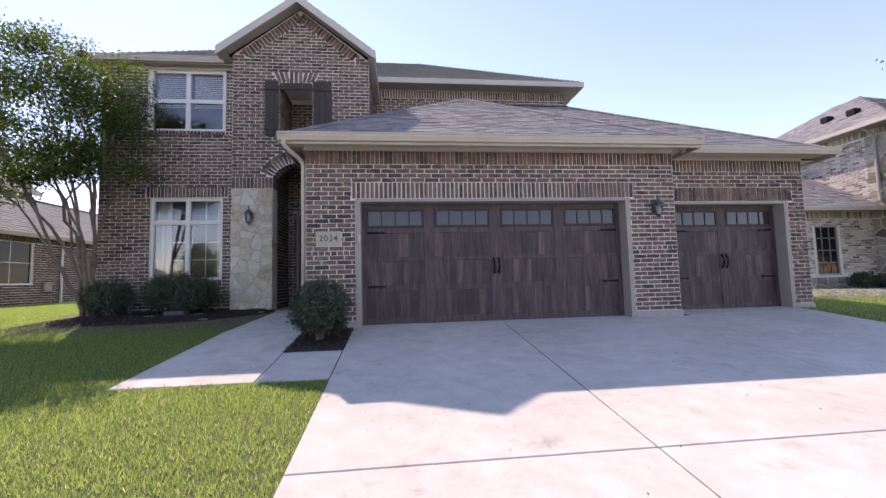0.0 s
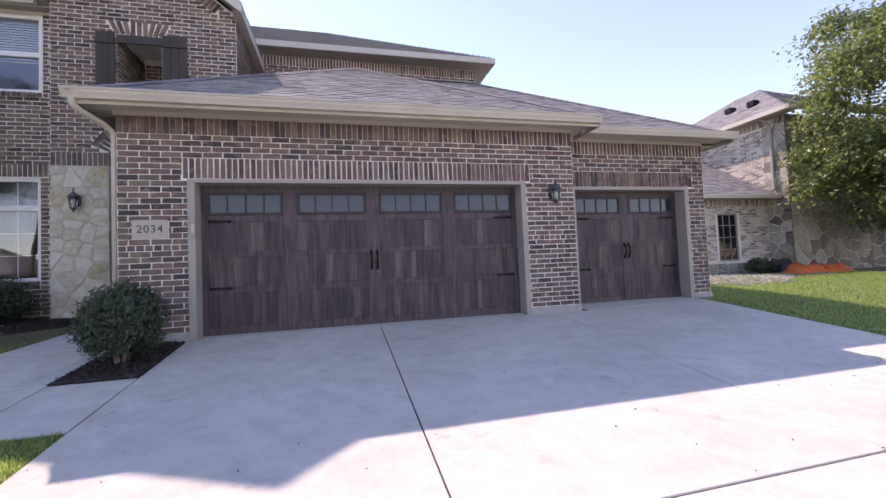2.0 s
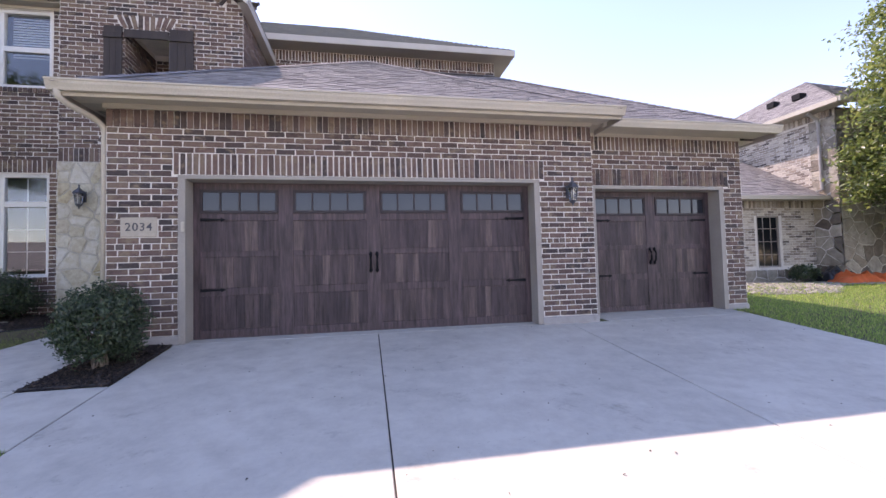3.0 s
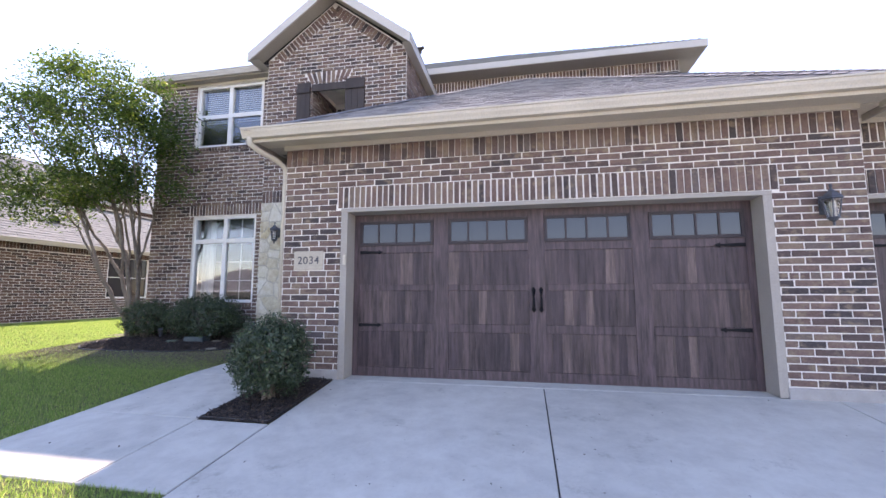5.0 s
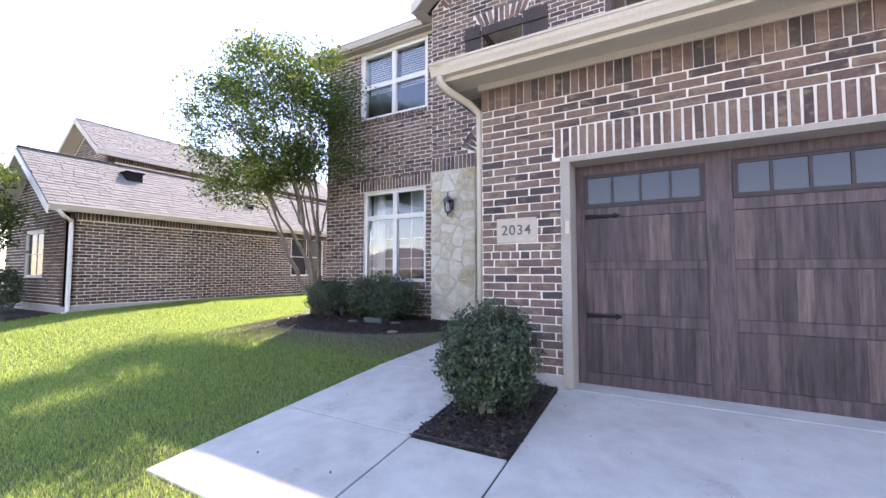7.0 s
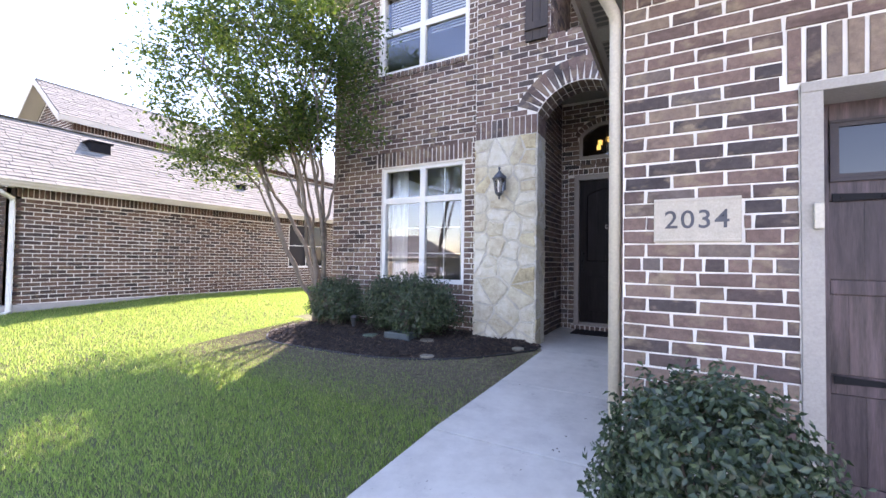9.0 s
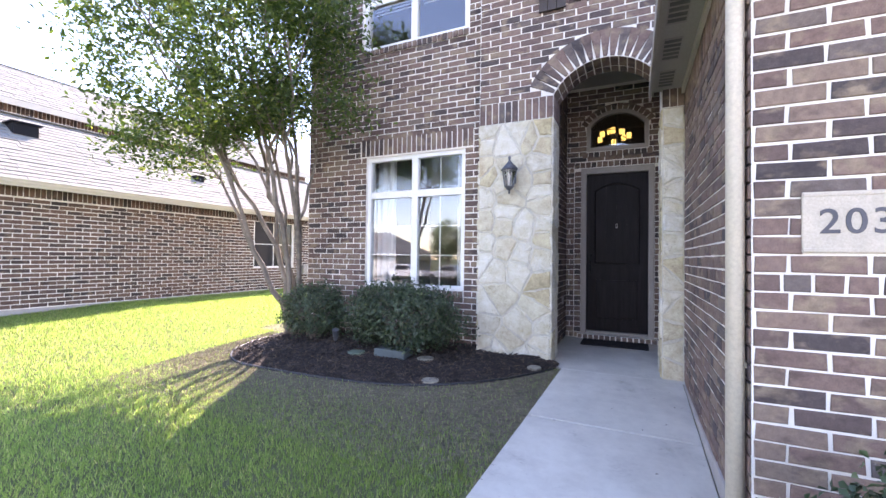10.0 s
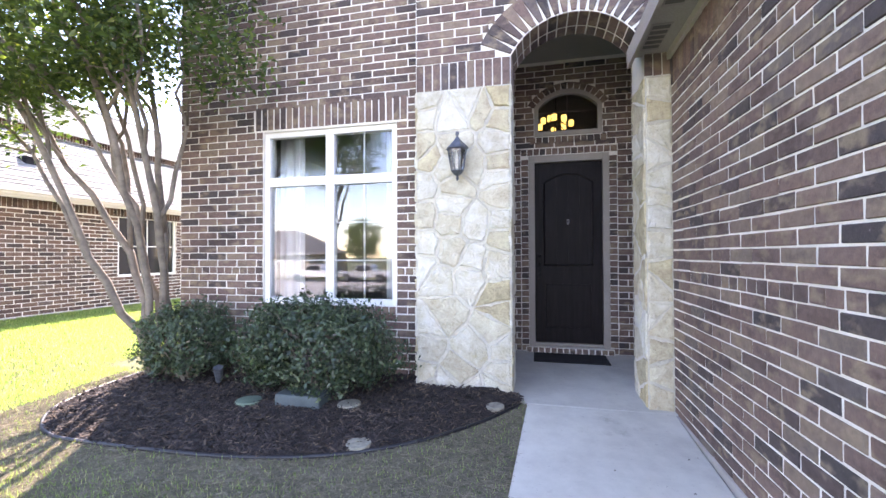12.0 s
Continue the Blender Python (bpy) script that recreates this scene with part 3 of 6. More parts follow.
rows = bond(F_WING, 0, 3.17, 3.29, 7.4, wing_ok)
rows += soldiers(F_WING, 0, 0.91, 3.03, 3.29) + soldiers(Face((-1.33, 2.65), (0, 1), (1, 0)), 0.0, 0.4, 3.03, 3.29)
a0 = math.asin((3.29 - AZ) / AR)
rows += ring(F_WING, AC, AZ, AR, AO, a0, math.pi - a0)
for i in range(9):
    s = (i - 4) / 4
    tilt = s * 0.45 if abs(i - 4) > 1 else 0
    d = math.sin(tilt) * F_WING.u + math.cos(tilt) * UP
    rows.append((F_WING.at(1.45 + s * 0.42, 5.73, PROUD + 0.006), d.cross(F_WING.n) * -1, d, F_WING.n, 0.075, 0.27 if abs(i - 4) > 1 else 0.3))
th = math.atan(SLOPE)
for side in (-1, 1):
    along = (math.cos(th) * side * F_WING.u - math.sin(th) * UP)
    perp = (math.sin(th) * side * F_WING.u + math.cos(th) * UP)
    for i in range(18):
        c = F_WING.at(RIDGE_U, PEAK - 0.175, PROUD + 0.006) + along * (0.04 + i * 0.091)
        rows.append((c, along * side, perp, F_WING.n, 0.078, 0.22))
# bricks on the underside of the arch
for i in range(15):
    a = a0 + (i + 0.5) * (math.pi - 2 * a0) / 15
    d = math.cos(a) * F_WING.u + math.sin(a) * UP
    s = -math.sin(a) * F_WING.u + math.cos(a) * UP
    for k, (y0, y1) in enumerate(((0.0, 0.24), (0.25, 0.4))):
        rows.append((F_WING.at(AC, AZ) + d * (AR - 0.006) + Vector((0, (y0 + y1) / 2, 0)), s, Vector((0, -1, 0)), -d, (math.pi - 2 * a0) / 15 * AR - JOINT, y1 - y0 - 0.008))
lay(wall_wing, rows, BRICK, "brick", (-1.2, 2.6, 3.4))
F_WINGR = Face((0.93, 3.05), (0, 1), (1, 0))
wall_wing_right = strip_wall("wall_gable_right", F_WINGR, [(0, 1.82, 3.0, 3.0, 6.2, 6.2)], 0.2, MORTAR, label="brick side of the gable wing above the roof")
lay(wall_wing_right, bond(Face((0.93, 2.65), (0, 1), (1, 0)), 0, 2.2, 3.6, 6.1, lambda u, z: True), BRICK, "brick", (0.9, 2.7, 5), most=120)
wall_upper = strip_wall("wall_upper_back", F_UPPER, [(0, 5.92, 3.1, 3.1, 6.6, 6.6)], 0.2, MORTAR, label="brick wall of the upper storey above the garage roof")
lay(wall_upper, bond(F_UPPER, 0, 5.92, 4.6, 6.3, lambda u, z: True) + soldiers(F_UPPER, 0, 5.92, 6.28, 6.54), BRICK, "brick", (2, 4.8, 6))
strip_wall("wall_upper_right", Face((6.85, 5.07), (0, 1), (1, 0)), [(0, 7, 3.1, 3.1, 6.6, 6.6)], 0.2, MORTAR, label="brick side of the upper storey")
strip_wall("wall_back", Face((10.02, 12.0), (-1, 0), (0, 1)), [(0, 15.3, -0.2, -0.2, 6.0, 6.0)], 0.2, MORTAR, label="plain brick back wall")
# niche behind the shutters
boxes("niche", MORTAR, [(-1.3, -0.3, 3.85, 3.9, 4.2, 5.7), (-1.3, -1.2, 3.05, 3.85, 4.2, 5.7), (-0.38, -0.28, 3.05, 3.85, 4.2, 5.7), (-1.3, -0.28, 3.05, 3.9, 4.15, 4.2), (-1.3, -0.28, 3.05, 3.9, 5.7, 5.75)])
niche = bpy.data.objects["niche"]
tagged(niche, "brick-lined recess behind the shutters", "recess", kind="structure")
F_NICHE, F_NICHEL = Face((-1.17, 3.85), (1, 0), (0, -1)), Face((-1.17, 2.66), (0, 1), (1, 0))
lay(niche, bond(F_NICHE, 0, 0.76, 4.3, 5.6, lambda u, z: True) + bond(F_NICHEL, 0, 1.18, 4.3, 5.6, lambda u, z: True), BRICK, "brick", (-0.8, 3.2, 5), most=80)

# porch walls
DOOR, TR0, TR1, TRZ = (0.22, 1.24, 0.0, 2.78), 0.3, 1.16, 3.42
TC, TCZ, TRR = 0.73, 3.12, 0.53
tarch = lambda u: TCZ + math.sqrt(max(TRR * TRR - (u - TC) ** 2, 0))
strips = [(0, 0.22, 0, 0, 4.3, 4.3), (1.24, 1.52, 0, 0, 4.3, 4.3), (0.22, 0.3, 2.78, 2.78, 4.3, 4.3), (1.16, 1.24, 2.78, 2.78, 4.3, 4.3), (0.3, 1.16, 2.78, 2.78, 3.04, 3.04)]
us = [0.3 + 0.86 * i / 12 for i in range(13)]
strips += [(a, b, tarch(a), tarch(b), 4.3, 4.3) for a, b in zip(us, us[1:])]
wall_porch = strip_wall("wall_porch_back", F_PORCH, strips, 0.2, MORTAR, label="brick wall round the front door")
rows = bond(F_PORCH, 0, 1.52, 0.17, 4.05, lambda u, z: not (rect_in(u, z, (0.12, 1.34, -1, 2.88)) or rect_in(u, z, (0.3, 1.16, 2.94, 3.42)) or (math.hypot(u - TC, z - TCZ) < 0.63 and z > 3.3 and math.atan2(z - TCZ, abs(u - TC)) > 0.57)), 0.05)
rows += soldiers(F_PORCH, 0.12, 1.34, 2.79, 2.88, 0.08, 0.004) + soldiers(F_PORCH, 0.24, 1.22, 2.94, 3.03, 0.08, 0.015) + ring(F_PORCH, TC, TCZ, TRR, 0.63, math.asin(0.3 / 0.53), math.pi - math.asin(0.3 / 0.53))
for k in range(32):
    for uu in (0.17, 1.29):
        rows.append((F_PORCH.at(uu, 0.21 + k * 0.0805, PROUD), F_PORCH.u, UP, F_PORCH.n, 0.088, 0.068))
lay(wall_porch, rows, BRICK, "brick", (-0.7, 4.5, 2))
wall_pl = strip_wall("wall_porch_left", F_PORCH_L, [(0, 1.45, 0, 0, 4.3, 4.3)], 0.2, MORTAR, label="brick wall inside the porch")
lay(wall_pl, bond(F_PORCH_L, 0, 1.44, 0.17, 4.1, lambda u, z: True, 0.1), BRICK, "brick", (-1.4, 3.8, 2))
wall_pr = strip_wall("wall_porch_right", F_PORCH_R, [(0, 1.9, 0, 0, 4.3, 4.3)], 0.1, MORTAR, label="brick wall inside the porch")
lay(wall_pr, bond(F_PORCH_R, 0.01, 1.45, 0.17, 4.1, lambda u, z: True, 0.16), BRICK, "brick", (0, 3.8, 2))
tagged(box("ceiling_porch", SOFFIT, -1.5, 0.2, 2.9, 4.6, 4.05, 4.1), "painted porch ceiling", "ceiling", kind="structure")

# concrete footings
for row, lab in (((-0.012, 0.85, -0.022, 0.2, -0.4, 0.13), "grey concrete footing below the brick"), ((5.89, 6.82, -0.03, 0.42, -0.4, 0.125), "chipped grey concrete footing of the pier"), ((9.61, 10.04, 0.405, 0.6, -0.4, 0.125), "grey concrete footing"), ((-0.02, 0.1, 0.2, 2.6, -0.3, 0.16), "grey concrete footing beside the path"), ((-5.23, -2.24, 2.852, 3.0, -0.2, 0.21), "grey concrete footing behind the bed")):
    tagged(box("footing", KERB_CONCRETE, *row, bevel=0.012), lab, "footing", kind="structure")

# ---- roofs ----
PITCH = 0.635


def slope(parent, a, b, c, d, near, material, most=0, exposure=0.14):
    """Shingles over the slope with eave a-b and top d-c."""
    a, b, c, d = (Vector(p) for p in (a, b, c, d))
    U = (b - a).normalized()
    V = ((d - a) - (d - a).dot(U) * U)
    L = V.length
    V.normalize()
    N = U.cross(V)
    lshift, rshift, width = (d - a).dot(U) / L, (c - b).dot(U) / L, (b - a).length
    rows = []
    for k in range(int(L / exposure) + 1):
        v0 = k * exposure
        vm = min(v0 + exposure / 2, L)
        lo, hi = lshift * vm, width + rshift * vm
        x = lo - random.uniform(0, 0.2)
        while x < hi:
            w = random.choice((0.17, 0.22, 0.26, 0.33))
            p, q = max(x, lo), min(x + w, hi)
            if q - p > 0.03:
                rows.append((a + U * (p + q) / 2 + V * vm + N * (0.014 + random.choice((0, 0.003, 0.006))), U, (V - 0.085 * N).normalized(), (N + 0.085 * V).normalized(), q - p - 0.004, exposure + 0.03))
            x += w
    lay(parent, rows, material, "shingle", near, 0.02, most, "shingle_field")
    k = mesh_from("underlay", [a, b, c, d], [(0, 1, 2, 3)] if (c - d).length > 1e-4 else [(0, 1, 2)], UNDERLAY)
    put("underlay", k, parent)


def hip_cap(parent, a, b, material):
    """Folded cap shingles along a hip or ridge."""
    a, b = Vector(a), Vector(b)
    d = (b - a).normalized()
    s = d.cross(UP).normalized()
    n = s.cross(d)
    verts, faces = [], []
    count = int((b - a).length / 0.15)
    for i in range(count):
        p = a + d * (i + 0.5) * (b - a).length / count
        k = len(verts)
        for e, lift in ((-0.1, 0.03), (0.1, 0.018)):
            verts += [p + d * e - s * 0.13 - n * 0.045 + n * lift, p + d * e + n * (lift + 0.012), p + d * e + s * 0.13 - n * 0.045 + n * lift]
        faces += [(k, k + 1, k + 4, k + 3), (k + 1, k + 2, k + 5, k + 4)]
    put("ridge_cap", mesh_from("ridge_cap", verts, faces, material), parent)


roof_garage = thing("roof_garage", "grey asphalt shingle hip roof over the garages", "roof", kind="structure")
RA = (3.365, 3.225, 5.533)
slope(roof_garage, (-0.31, -0.5, 3.19), (7.04, -0.5, 3.19), RA, RA, (1.5, 0, 3.8), SHINGLE, 300)
slope(roof_garage, (-0.31, 2.65, 3.2), (-0.31, -0.5, 3.19), RA, (3.365, 4.87, 5.533), (0, 1, 3), SHINGLE)
slope(roof_garage, (7.04, -0.5, 3.19), (7.04, 4.87, 3.2), (3.365, 4.87, 5.533), RA, (5, 1, 4), SHINGLE)
RB, RC = (6.5, 3.85, 5.645), (3.4, 3.85, 5.645)
slope(roof_garage, (4.5, -0.04, 3.18), (10.35, -0.04, 3.18), RB, RC, (8, 1, 4), SHINGLE)
slope(roof_garage, (10.35, -0.04, 3.18), (10.35, 7.7, 3.18), (6.5, 3.86, 5.645), RB, (8, 1, 4), SHINGLE)
slope(roof_garage, (6.9, 4.87, 5.0), (3.4, 4.87, 5.0), RC, RB, (5, 4, 5), SHINGLE)
for a, b in (((-0.31, -0.5, 3.19), RA), ((7.04, -0.5, 3.19), RA), ((10.35, -0.04, 3.18), RB)):
    hip_cap(roof_garage, a, b, SHINGLE)

roof_main = thing("roof_main", "grey asphalt shingle roof over the upper storey", "roof", kind="structure")
slope(roof_main, (-0.2, 4.42, 6.7), (7.27, 4.42, 6.7), (2.6, 9.1, 9.67), (-0.2, 9.1, 9.67), (3, 5, 7), SHINGLE_PALE)
slope(roof_main, (7.27, 4.42, 6.7), (7.27, 13, 6.7), (2.6, 9.2, 9.67), (2.6, 9.1, 9.67), (5, 5, 7), SHINGLE_PALE)
slope(roof_main, (-5.6, 2.63, 6.13), (-2.3, 2.63, 6.13), (-0.01, 8.0, 9.67), (-0.02, 8.0, 9.67), (-3, 3, 7), SHINGLE)
slope(roof_main, (-5.6, 13.5, 6.13), (-5.6, 2.63, 6.13), (-0.02, 8.0, 9.67), (-0.02, 8.01, 9.67), (-5, 3, 7), SHINGLE)
roof_gable = thing("roof_gable", "grey shingle gable roof over the porch wing", "roof", kind="structure")
GX, GP = -0.69, 7.58
slope(roof_gable, (-2.47, 7.0, GP - 1.78 * 0.74), (-2.47, 2.3, GP - 1.78 * 0.74), (GX, 2.3, GP), (GX, 7.0, GP), (-1, 3, 7), SHINGLE)
slope(roof_gable, (1.09, 2.3, GP - 1.78 * 0.74), (1.09, 7.0, GP - 1.78 * 0.74), (GX, 7.0, GP), (GX, 2.3, GP), (-1, 3, 7), SHINGLE)


def rake(name, p, q, drop, thick, material, parent):
    """A board along the line p-q, hanging down from it."""
    p, q = Vector(p), Vector(q)
    n = Vector((0, -thick, 0))
    d = Vector((0, 0, -drop))
    vs = [p, q, q + d, p + d, p + n, q + n, q + n + d, p + n + d]
    put(name, mesh_from(name, vs, [(0, 1, 2, 3), (7, 6, 5, 4), (4, 5, 1, 0), (5, 6, 2, 1), (6, 7, 3, 2), (7, 4, 0, 3)], material), parent)


GE = GP - 1.78 * 0.74
for sx in (-1.8, 1.8):
    rake("barge_board", (GX + sx, 2.3, GE - 0.02), (GX, 2.3, GP - 0.0), 0.2, 0.035, FASCIA, roof_gable)
    # soffit between barge board and wall
    put("rake_soffit", mesh_from("rake_soffit", [(GX + sx, 2.3, GE - 0.12), (GX, 2.3, GP - 0.12), (GX, 2.66, GP - 0.12), (GX + sx, 2.66, GE - 0.12)], [(0, 1, 2, 3)], SOFFIT), roof_gable)
put("eave_board", mesh_from("eave_board", [(1.1, 2.3, GE + 0.02), (1.1, 4.9, GE + 0.02), (1.1, 4.9, GE - 0.18), (1.1, 2.3, GE - 0.18), (0.93, 2.3, GE - 0.18), (0.93, 4.9, GE - 0.18)], [(0, 1, 2, 3), (3, 2, 5, 4)], FASCIA), roof_gable)
put("eave_board", mesh_from("eave_board", [(-2.49, 2.3, GE + 0.02), (-2.49, 2.9, GE + 0.02), (-2.49, 2.9, GE - 0.18), (-2.49, 2.3, GE - 0.18), (-2.24, 2.3, GE - 0.18), (-2.24, 2.9, GE - 0.18)], [(0, 3, 2, 1), (3, 4, 5, 2)], FASCIA), roof_gable)


def gutter(name, x0, x1, y, z, material, label, h=0.125):
    """A K-style gutter along x, its back at y."""
    prof = [(0.0, 0.0), (-0.075, 0.0), (-0.085, 0.03), (-0.105, 0.065), (-0.112, 0.1), (-0.125, 0.105), (-0.125, 0.125), (0.0, 0.125)]
    verts = [(x, y + a, z + b * h / 0.125) for x in (x0, x1) for a, b in prof]
    n = len(prof)
    faces = [tuple(range(n)), tuple(range(2 * n - 1, n - 1, -1))] + [(i, i + n, (i + 1) % n + n, (i + 1) % n) for i in range(n)]
    return tagged(put(name, mesh_from(name, verts, faces, material)), label, "gutter", kind="structure")


gutter("gutter", -0.33, 7.06, -0.45, 3.1, TRIM, "tan metal gutter along the garage eave")
gutter("gutter", 7.0, 10.37, 0.0, 3.09, TRIM, "tan metal gutter along the single garage eave")
gutter("gutter", -5.62, -2.45, 2.67, 6.02, FASCIA, "pale gutter along the upper eave")
tagged(boxes("soffit", TRIM, [(-0.31, 7.04, -0.45, 0.0, 3.148, 3.16), (6.8, 10.34, 0.0, 0.43, 3.135, 3.15), (10.02, 10.34, 0.43, 8, 3.082, 3.1)]), "tan painted soffit under the eaves", "soffit", kind="structure")
# Over the path the tan trim turns darker: eave shade put into the colour.
tagged(boxes("soffit_side", SOFFIT, [(-0.31, 0.0, 0.0, 2.64, 3.148, 3.16)]), "tan soffit over the path, darkened for shade", "soffit", kind="structure")
VENT = plain("vent_paint", (0.12, 0.108, 0.092), 0.7)
for k in range(4):
    vent = thing("soffit_vent", "dark slotted vent set in the soffit", "vent", group="soffit vents")
    y = 0.25 + 0.62 * k
    box("frame", TAUPE, -0.26, -0.12, y, y + 0.4, 3.142, 3.148, vent, bevel=0.001)
    for i in range(5):
        box("slot", VENT, -0.25, -0.13, y + 0.02 + 0.075 * i, y + 0.065 + 0.075 * i, 3.139, 3.142, vent, bevel=0)
# Tan fascia drawn in TAUPE, its darker tone standing in for shade.
tagged(boxes("fascia", TAUPE, [(-0.335, -0.31, -0.45, 2.64, 3.06, 3.21), (7.04, 7.065, -0.45, 0.3, 3.06, 3.2), (10.34, 10.365, 0.0, 8, 3.05, 3.19)]), "tan painted fascia board", "fascia", kind="structure")
tagged(boxes("fascia_upper", FASCIA, [(0.93, 7.3, 4.4, 4.425, 6.55, 6.71), (7.27, 7.3, 4.425, 12, 6.55, 6.71)]), "pale painted fascia of the upper roof", "fascia", kind="structure")
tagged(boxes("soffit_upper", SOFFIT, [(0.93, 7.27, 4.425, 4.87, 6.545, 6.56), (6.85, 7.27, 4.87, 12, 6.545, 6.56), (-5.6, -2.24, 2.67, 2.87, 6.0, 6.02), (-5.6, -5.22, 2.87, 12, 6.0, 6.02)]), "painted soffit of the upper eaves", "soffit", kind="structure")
tagged(boxes("frieze", TRIM, [(-5.2, -2.25, 2.84, 2.87, 5.95, 6.0), (-0.03, 6.8, -0.035, 0.0, 3.085, 3.148), (6.81, 10.02, 0.4, 0.43, 3.08, 3.135), (-0.035, 0.0, 0.0, 2.6, 3.085, 3.148), (-0.31, 7.04, -0.452, -0.425, 3.06, 3.148)]), "tan painted frieze board under the soffit", "trim", kind="structure")


# ---- garage doors ----
def garage_door(name, x0, x1, y, columns, label):
    """A carriage-style door: rails, stiles, planks, a row of windows, straps and handles. y: its front."""
    th = thing(name, label, "garage door", ((x0 + x1) / 2, y, 0))
    root = th.location.copy()
    th.location = (0, 0, 0)
    bpy.context.view_layer.update()
    box("backing", RAILWOOD, x0, x1, y + 0.012, y + 0.05, 0.02, 2.19, th)
    pitch = (x1 - x0 + 0.04) / columns
    half = 0.5 * (pitch - 0.2)
    mids = [x0 - 0.02 + pitch * (i + 0.5) for i in range(columns)]
    rows = ((1.225, 1.645), (0.72, 1.14), (0.15, 0.61))
    # rails and stiles
    for za, zb in ((2.085, 2.19), (1.65, 1.755), (1.145, 1.22), (0.615, 0.715), (0.02, 0.145)):
        for i, c in enumerate(mids):
            box("rail", RAILWOOD, c - half, c + half, y - 0.004, y + 0.012, za, zb, th, bevel=0.003)
    edges = [x0] + [(a + b) / 2 for a, b in zip(mids, mids[1:])] + [x1]
    for i, e in enumerate(edges):
        a = x0 if i == 0 else mids[i - 1] + half
        b = x1 if i == len(edges) - 1 else mids[i] - half
        box("stile", RAILWOOD, a + 0.001, b - 0.001, y - 0.006, y + 0.012, 0.02, 2.19, th, bevel=0.003)
    for c in mids:
        # planks
        for za, zb in rows:
            x = c - half
            while x < c + half - 0.02:
                w = random.choice((0.075, 0.09, 0.11, 0.14))
                if c + half - x - w < 0.06:
                    w = c + half - x
                box("plank", DOORWOOD, x + 0.0004, x + w - 0.0004, y + 0.002 + random.uniform(0, 0.002), y + 0.014, za, zb, th, bevel=0.001)
                x += w
        # window band
        za, zb = 1.77, 2.07
        fr = boxes("window_frame", FRAMEWOOD, [(c - half, c + half, y - 0.02, y + 0.012, za - 0.02, za), (c - half, c + half, y - 0.02, y + 0.012, zb, zb + 0.015), (c - half, c - half + 0.018, y - 0.02, y + 0.012, za, zb), (c + half - 0.018, c + half, y - 0.02, y + 0.012, za, zb)], th, "worn brown frame round the panes", 0.003)
        w = (2 * half - 0.036) / 4
        rows_m = [(c - half + 0.018 + w * k - 0.012, c - half + 0.018 + w * k + 0.012, y - 0.012, y + 0.012, za + 0.02, zb - 0.02) for k in (1, 2, 3)]
        rows_m += [(c - half + 0.018, c + half - 0.018, y - 0.013, y + 0.012, za, za + 0.022), (c - half + 0.018, c + half - 0.018, y - 0.013, y + 0.012, zb - 0.022, zb), (c - half + 0.018, c - half + 0.04, y - 0.0125, y + 0.012, za + 0.022, zb - 0.022), (c + half - 0.04, c + half - 0.018, y - 0.0125, y + 0.012, za + 0.022, zb - 0.022)]
        boxes("sash_bar", FRAMEWOOD, rows_m, th)
        for k in range(4):
            xa = c - half + 0.018 + w * k
            box("pane", DARKPANE, xa + 0.01, xa + w - 0.01, y + 0.0, y + 0.011, za + 0.01, zb - 0.01, th, "dim grey-blue glass pane", 0)
    # strap hinges on the outer columns
    for x, d in ((x0 + 0.09, 1), (x1 - 0.09, -1)):
        for z in (1.665, 0.69):
            bm = bmesh.new()
            out = [(0, -0.022), (0.26, -0.012), (0.265, -0.03), (0.33, 0), (0.265, 0.03), (0.26, 0.012), (0, 0.022)]
            fr = [bm.verts.new((x + d * a, y - 0.016, z + b)) for a, b in out]
            bk = [bm.verts.new((x + d * a, y - 0.004, z + b)) for a, b in out]
            bm.faces.new(fr if d < 0 else fr[::-1])
            for k in range(len(out)):
                j = (k + 1) % len(out)
                bm.faces.new((fr[k], fr[j], bk[j], bk[k]))
            for q in (0.04, 0.2):
                add_box(bm, x + d * q - 0.007, x + d * q + 0.007, y - 0.022, y - 0.01, z - 0.007, z + 0.007)
            part("strap_hinge", bm, BLACK, th, "black spear-shaped strap hinge")
    mid = (x0 + x1) / 2
    for s in (-0.045, 0.045):
        bm = bmesh.new()
        tube(bm, [(mid + s, y - 0.01, 0.92), (mid + s, y - 0.05, 0.95), (mid + s, y - 0.055, 1.03), (mid + s, y - 0.05, 1.1), (mid + s, y - 0.01, 1.13)], 0.017)
        for z in (0.905, 1.145):
            turned(bm, [(0.004, -0.035), (0.024, -0.008), (0.026, 0.0), (0.024, 0.012), (0.004, 0.04)], (mid + s, y - 0.012, z), 8)
        part("handle", bm, BLACK, th, "black wrought handle")
    box("threshold_seal", BLACK, x0, x1, y - 0.004, y + 0.03, 0.013, 0.03, th, "black rubber seal")
    return th


garage_door("double_garage_door", 0.93, 5.81, 0.24, 4, "dark stained wooden double garage door with panes")
garage_door("single_garage_door", 7.09, 9.53, 0.67, 2, "dark stained wooden single garage door with panes")
for nm, xa, xb, ya, yb in (("double", 0.84, 5.9, -0.018, 0.3), ("single", 7.0, 9.62, 0.412, 0.73)):
    tagged(boxes("door_casing", CASING, [(xa, xa + 0.09, ya, yb, 0.02, 2.225), (xb - 0.09, xb, ya, yb, 0.02, 2.225)], bevel=0.004), "taupe painted side casing of the garage opening", "casing", kind="structure")
    tagged(boxes("door_head", CASING, [(xa, xb, ya - 0.006, yb, 2.18, 2.232)], bevel=0.005), "tan painted head casing over the garage door", "casing", kind="structure")
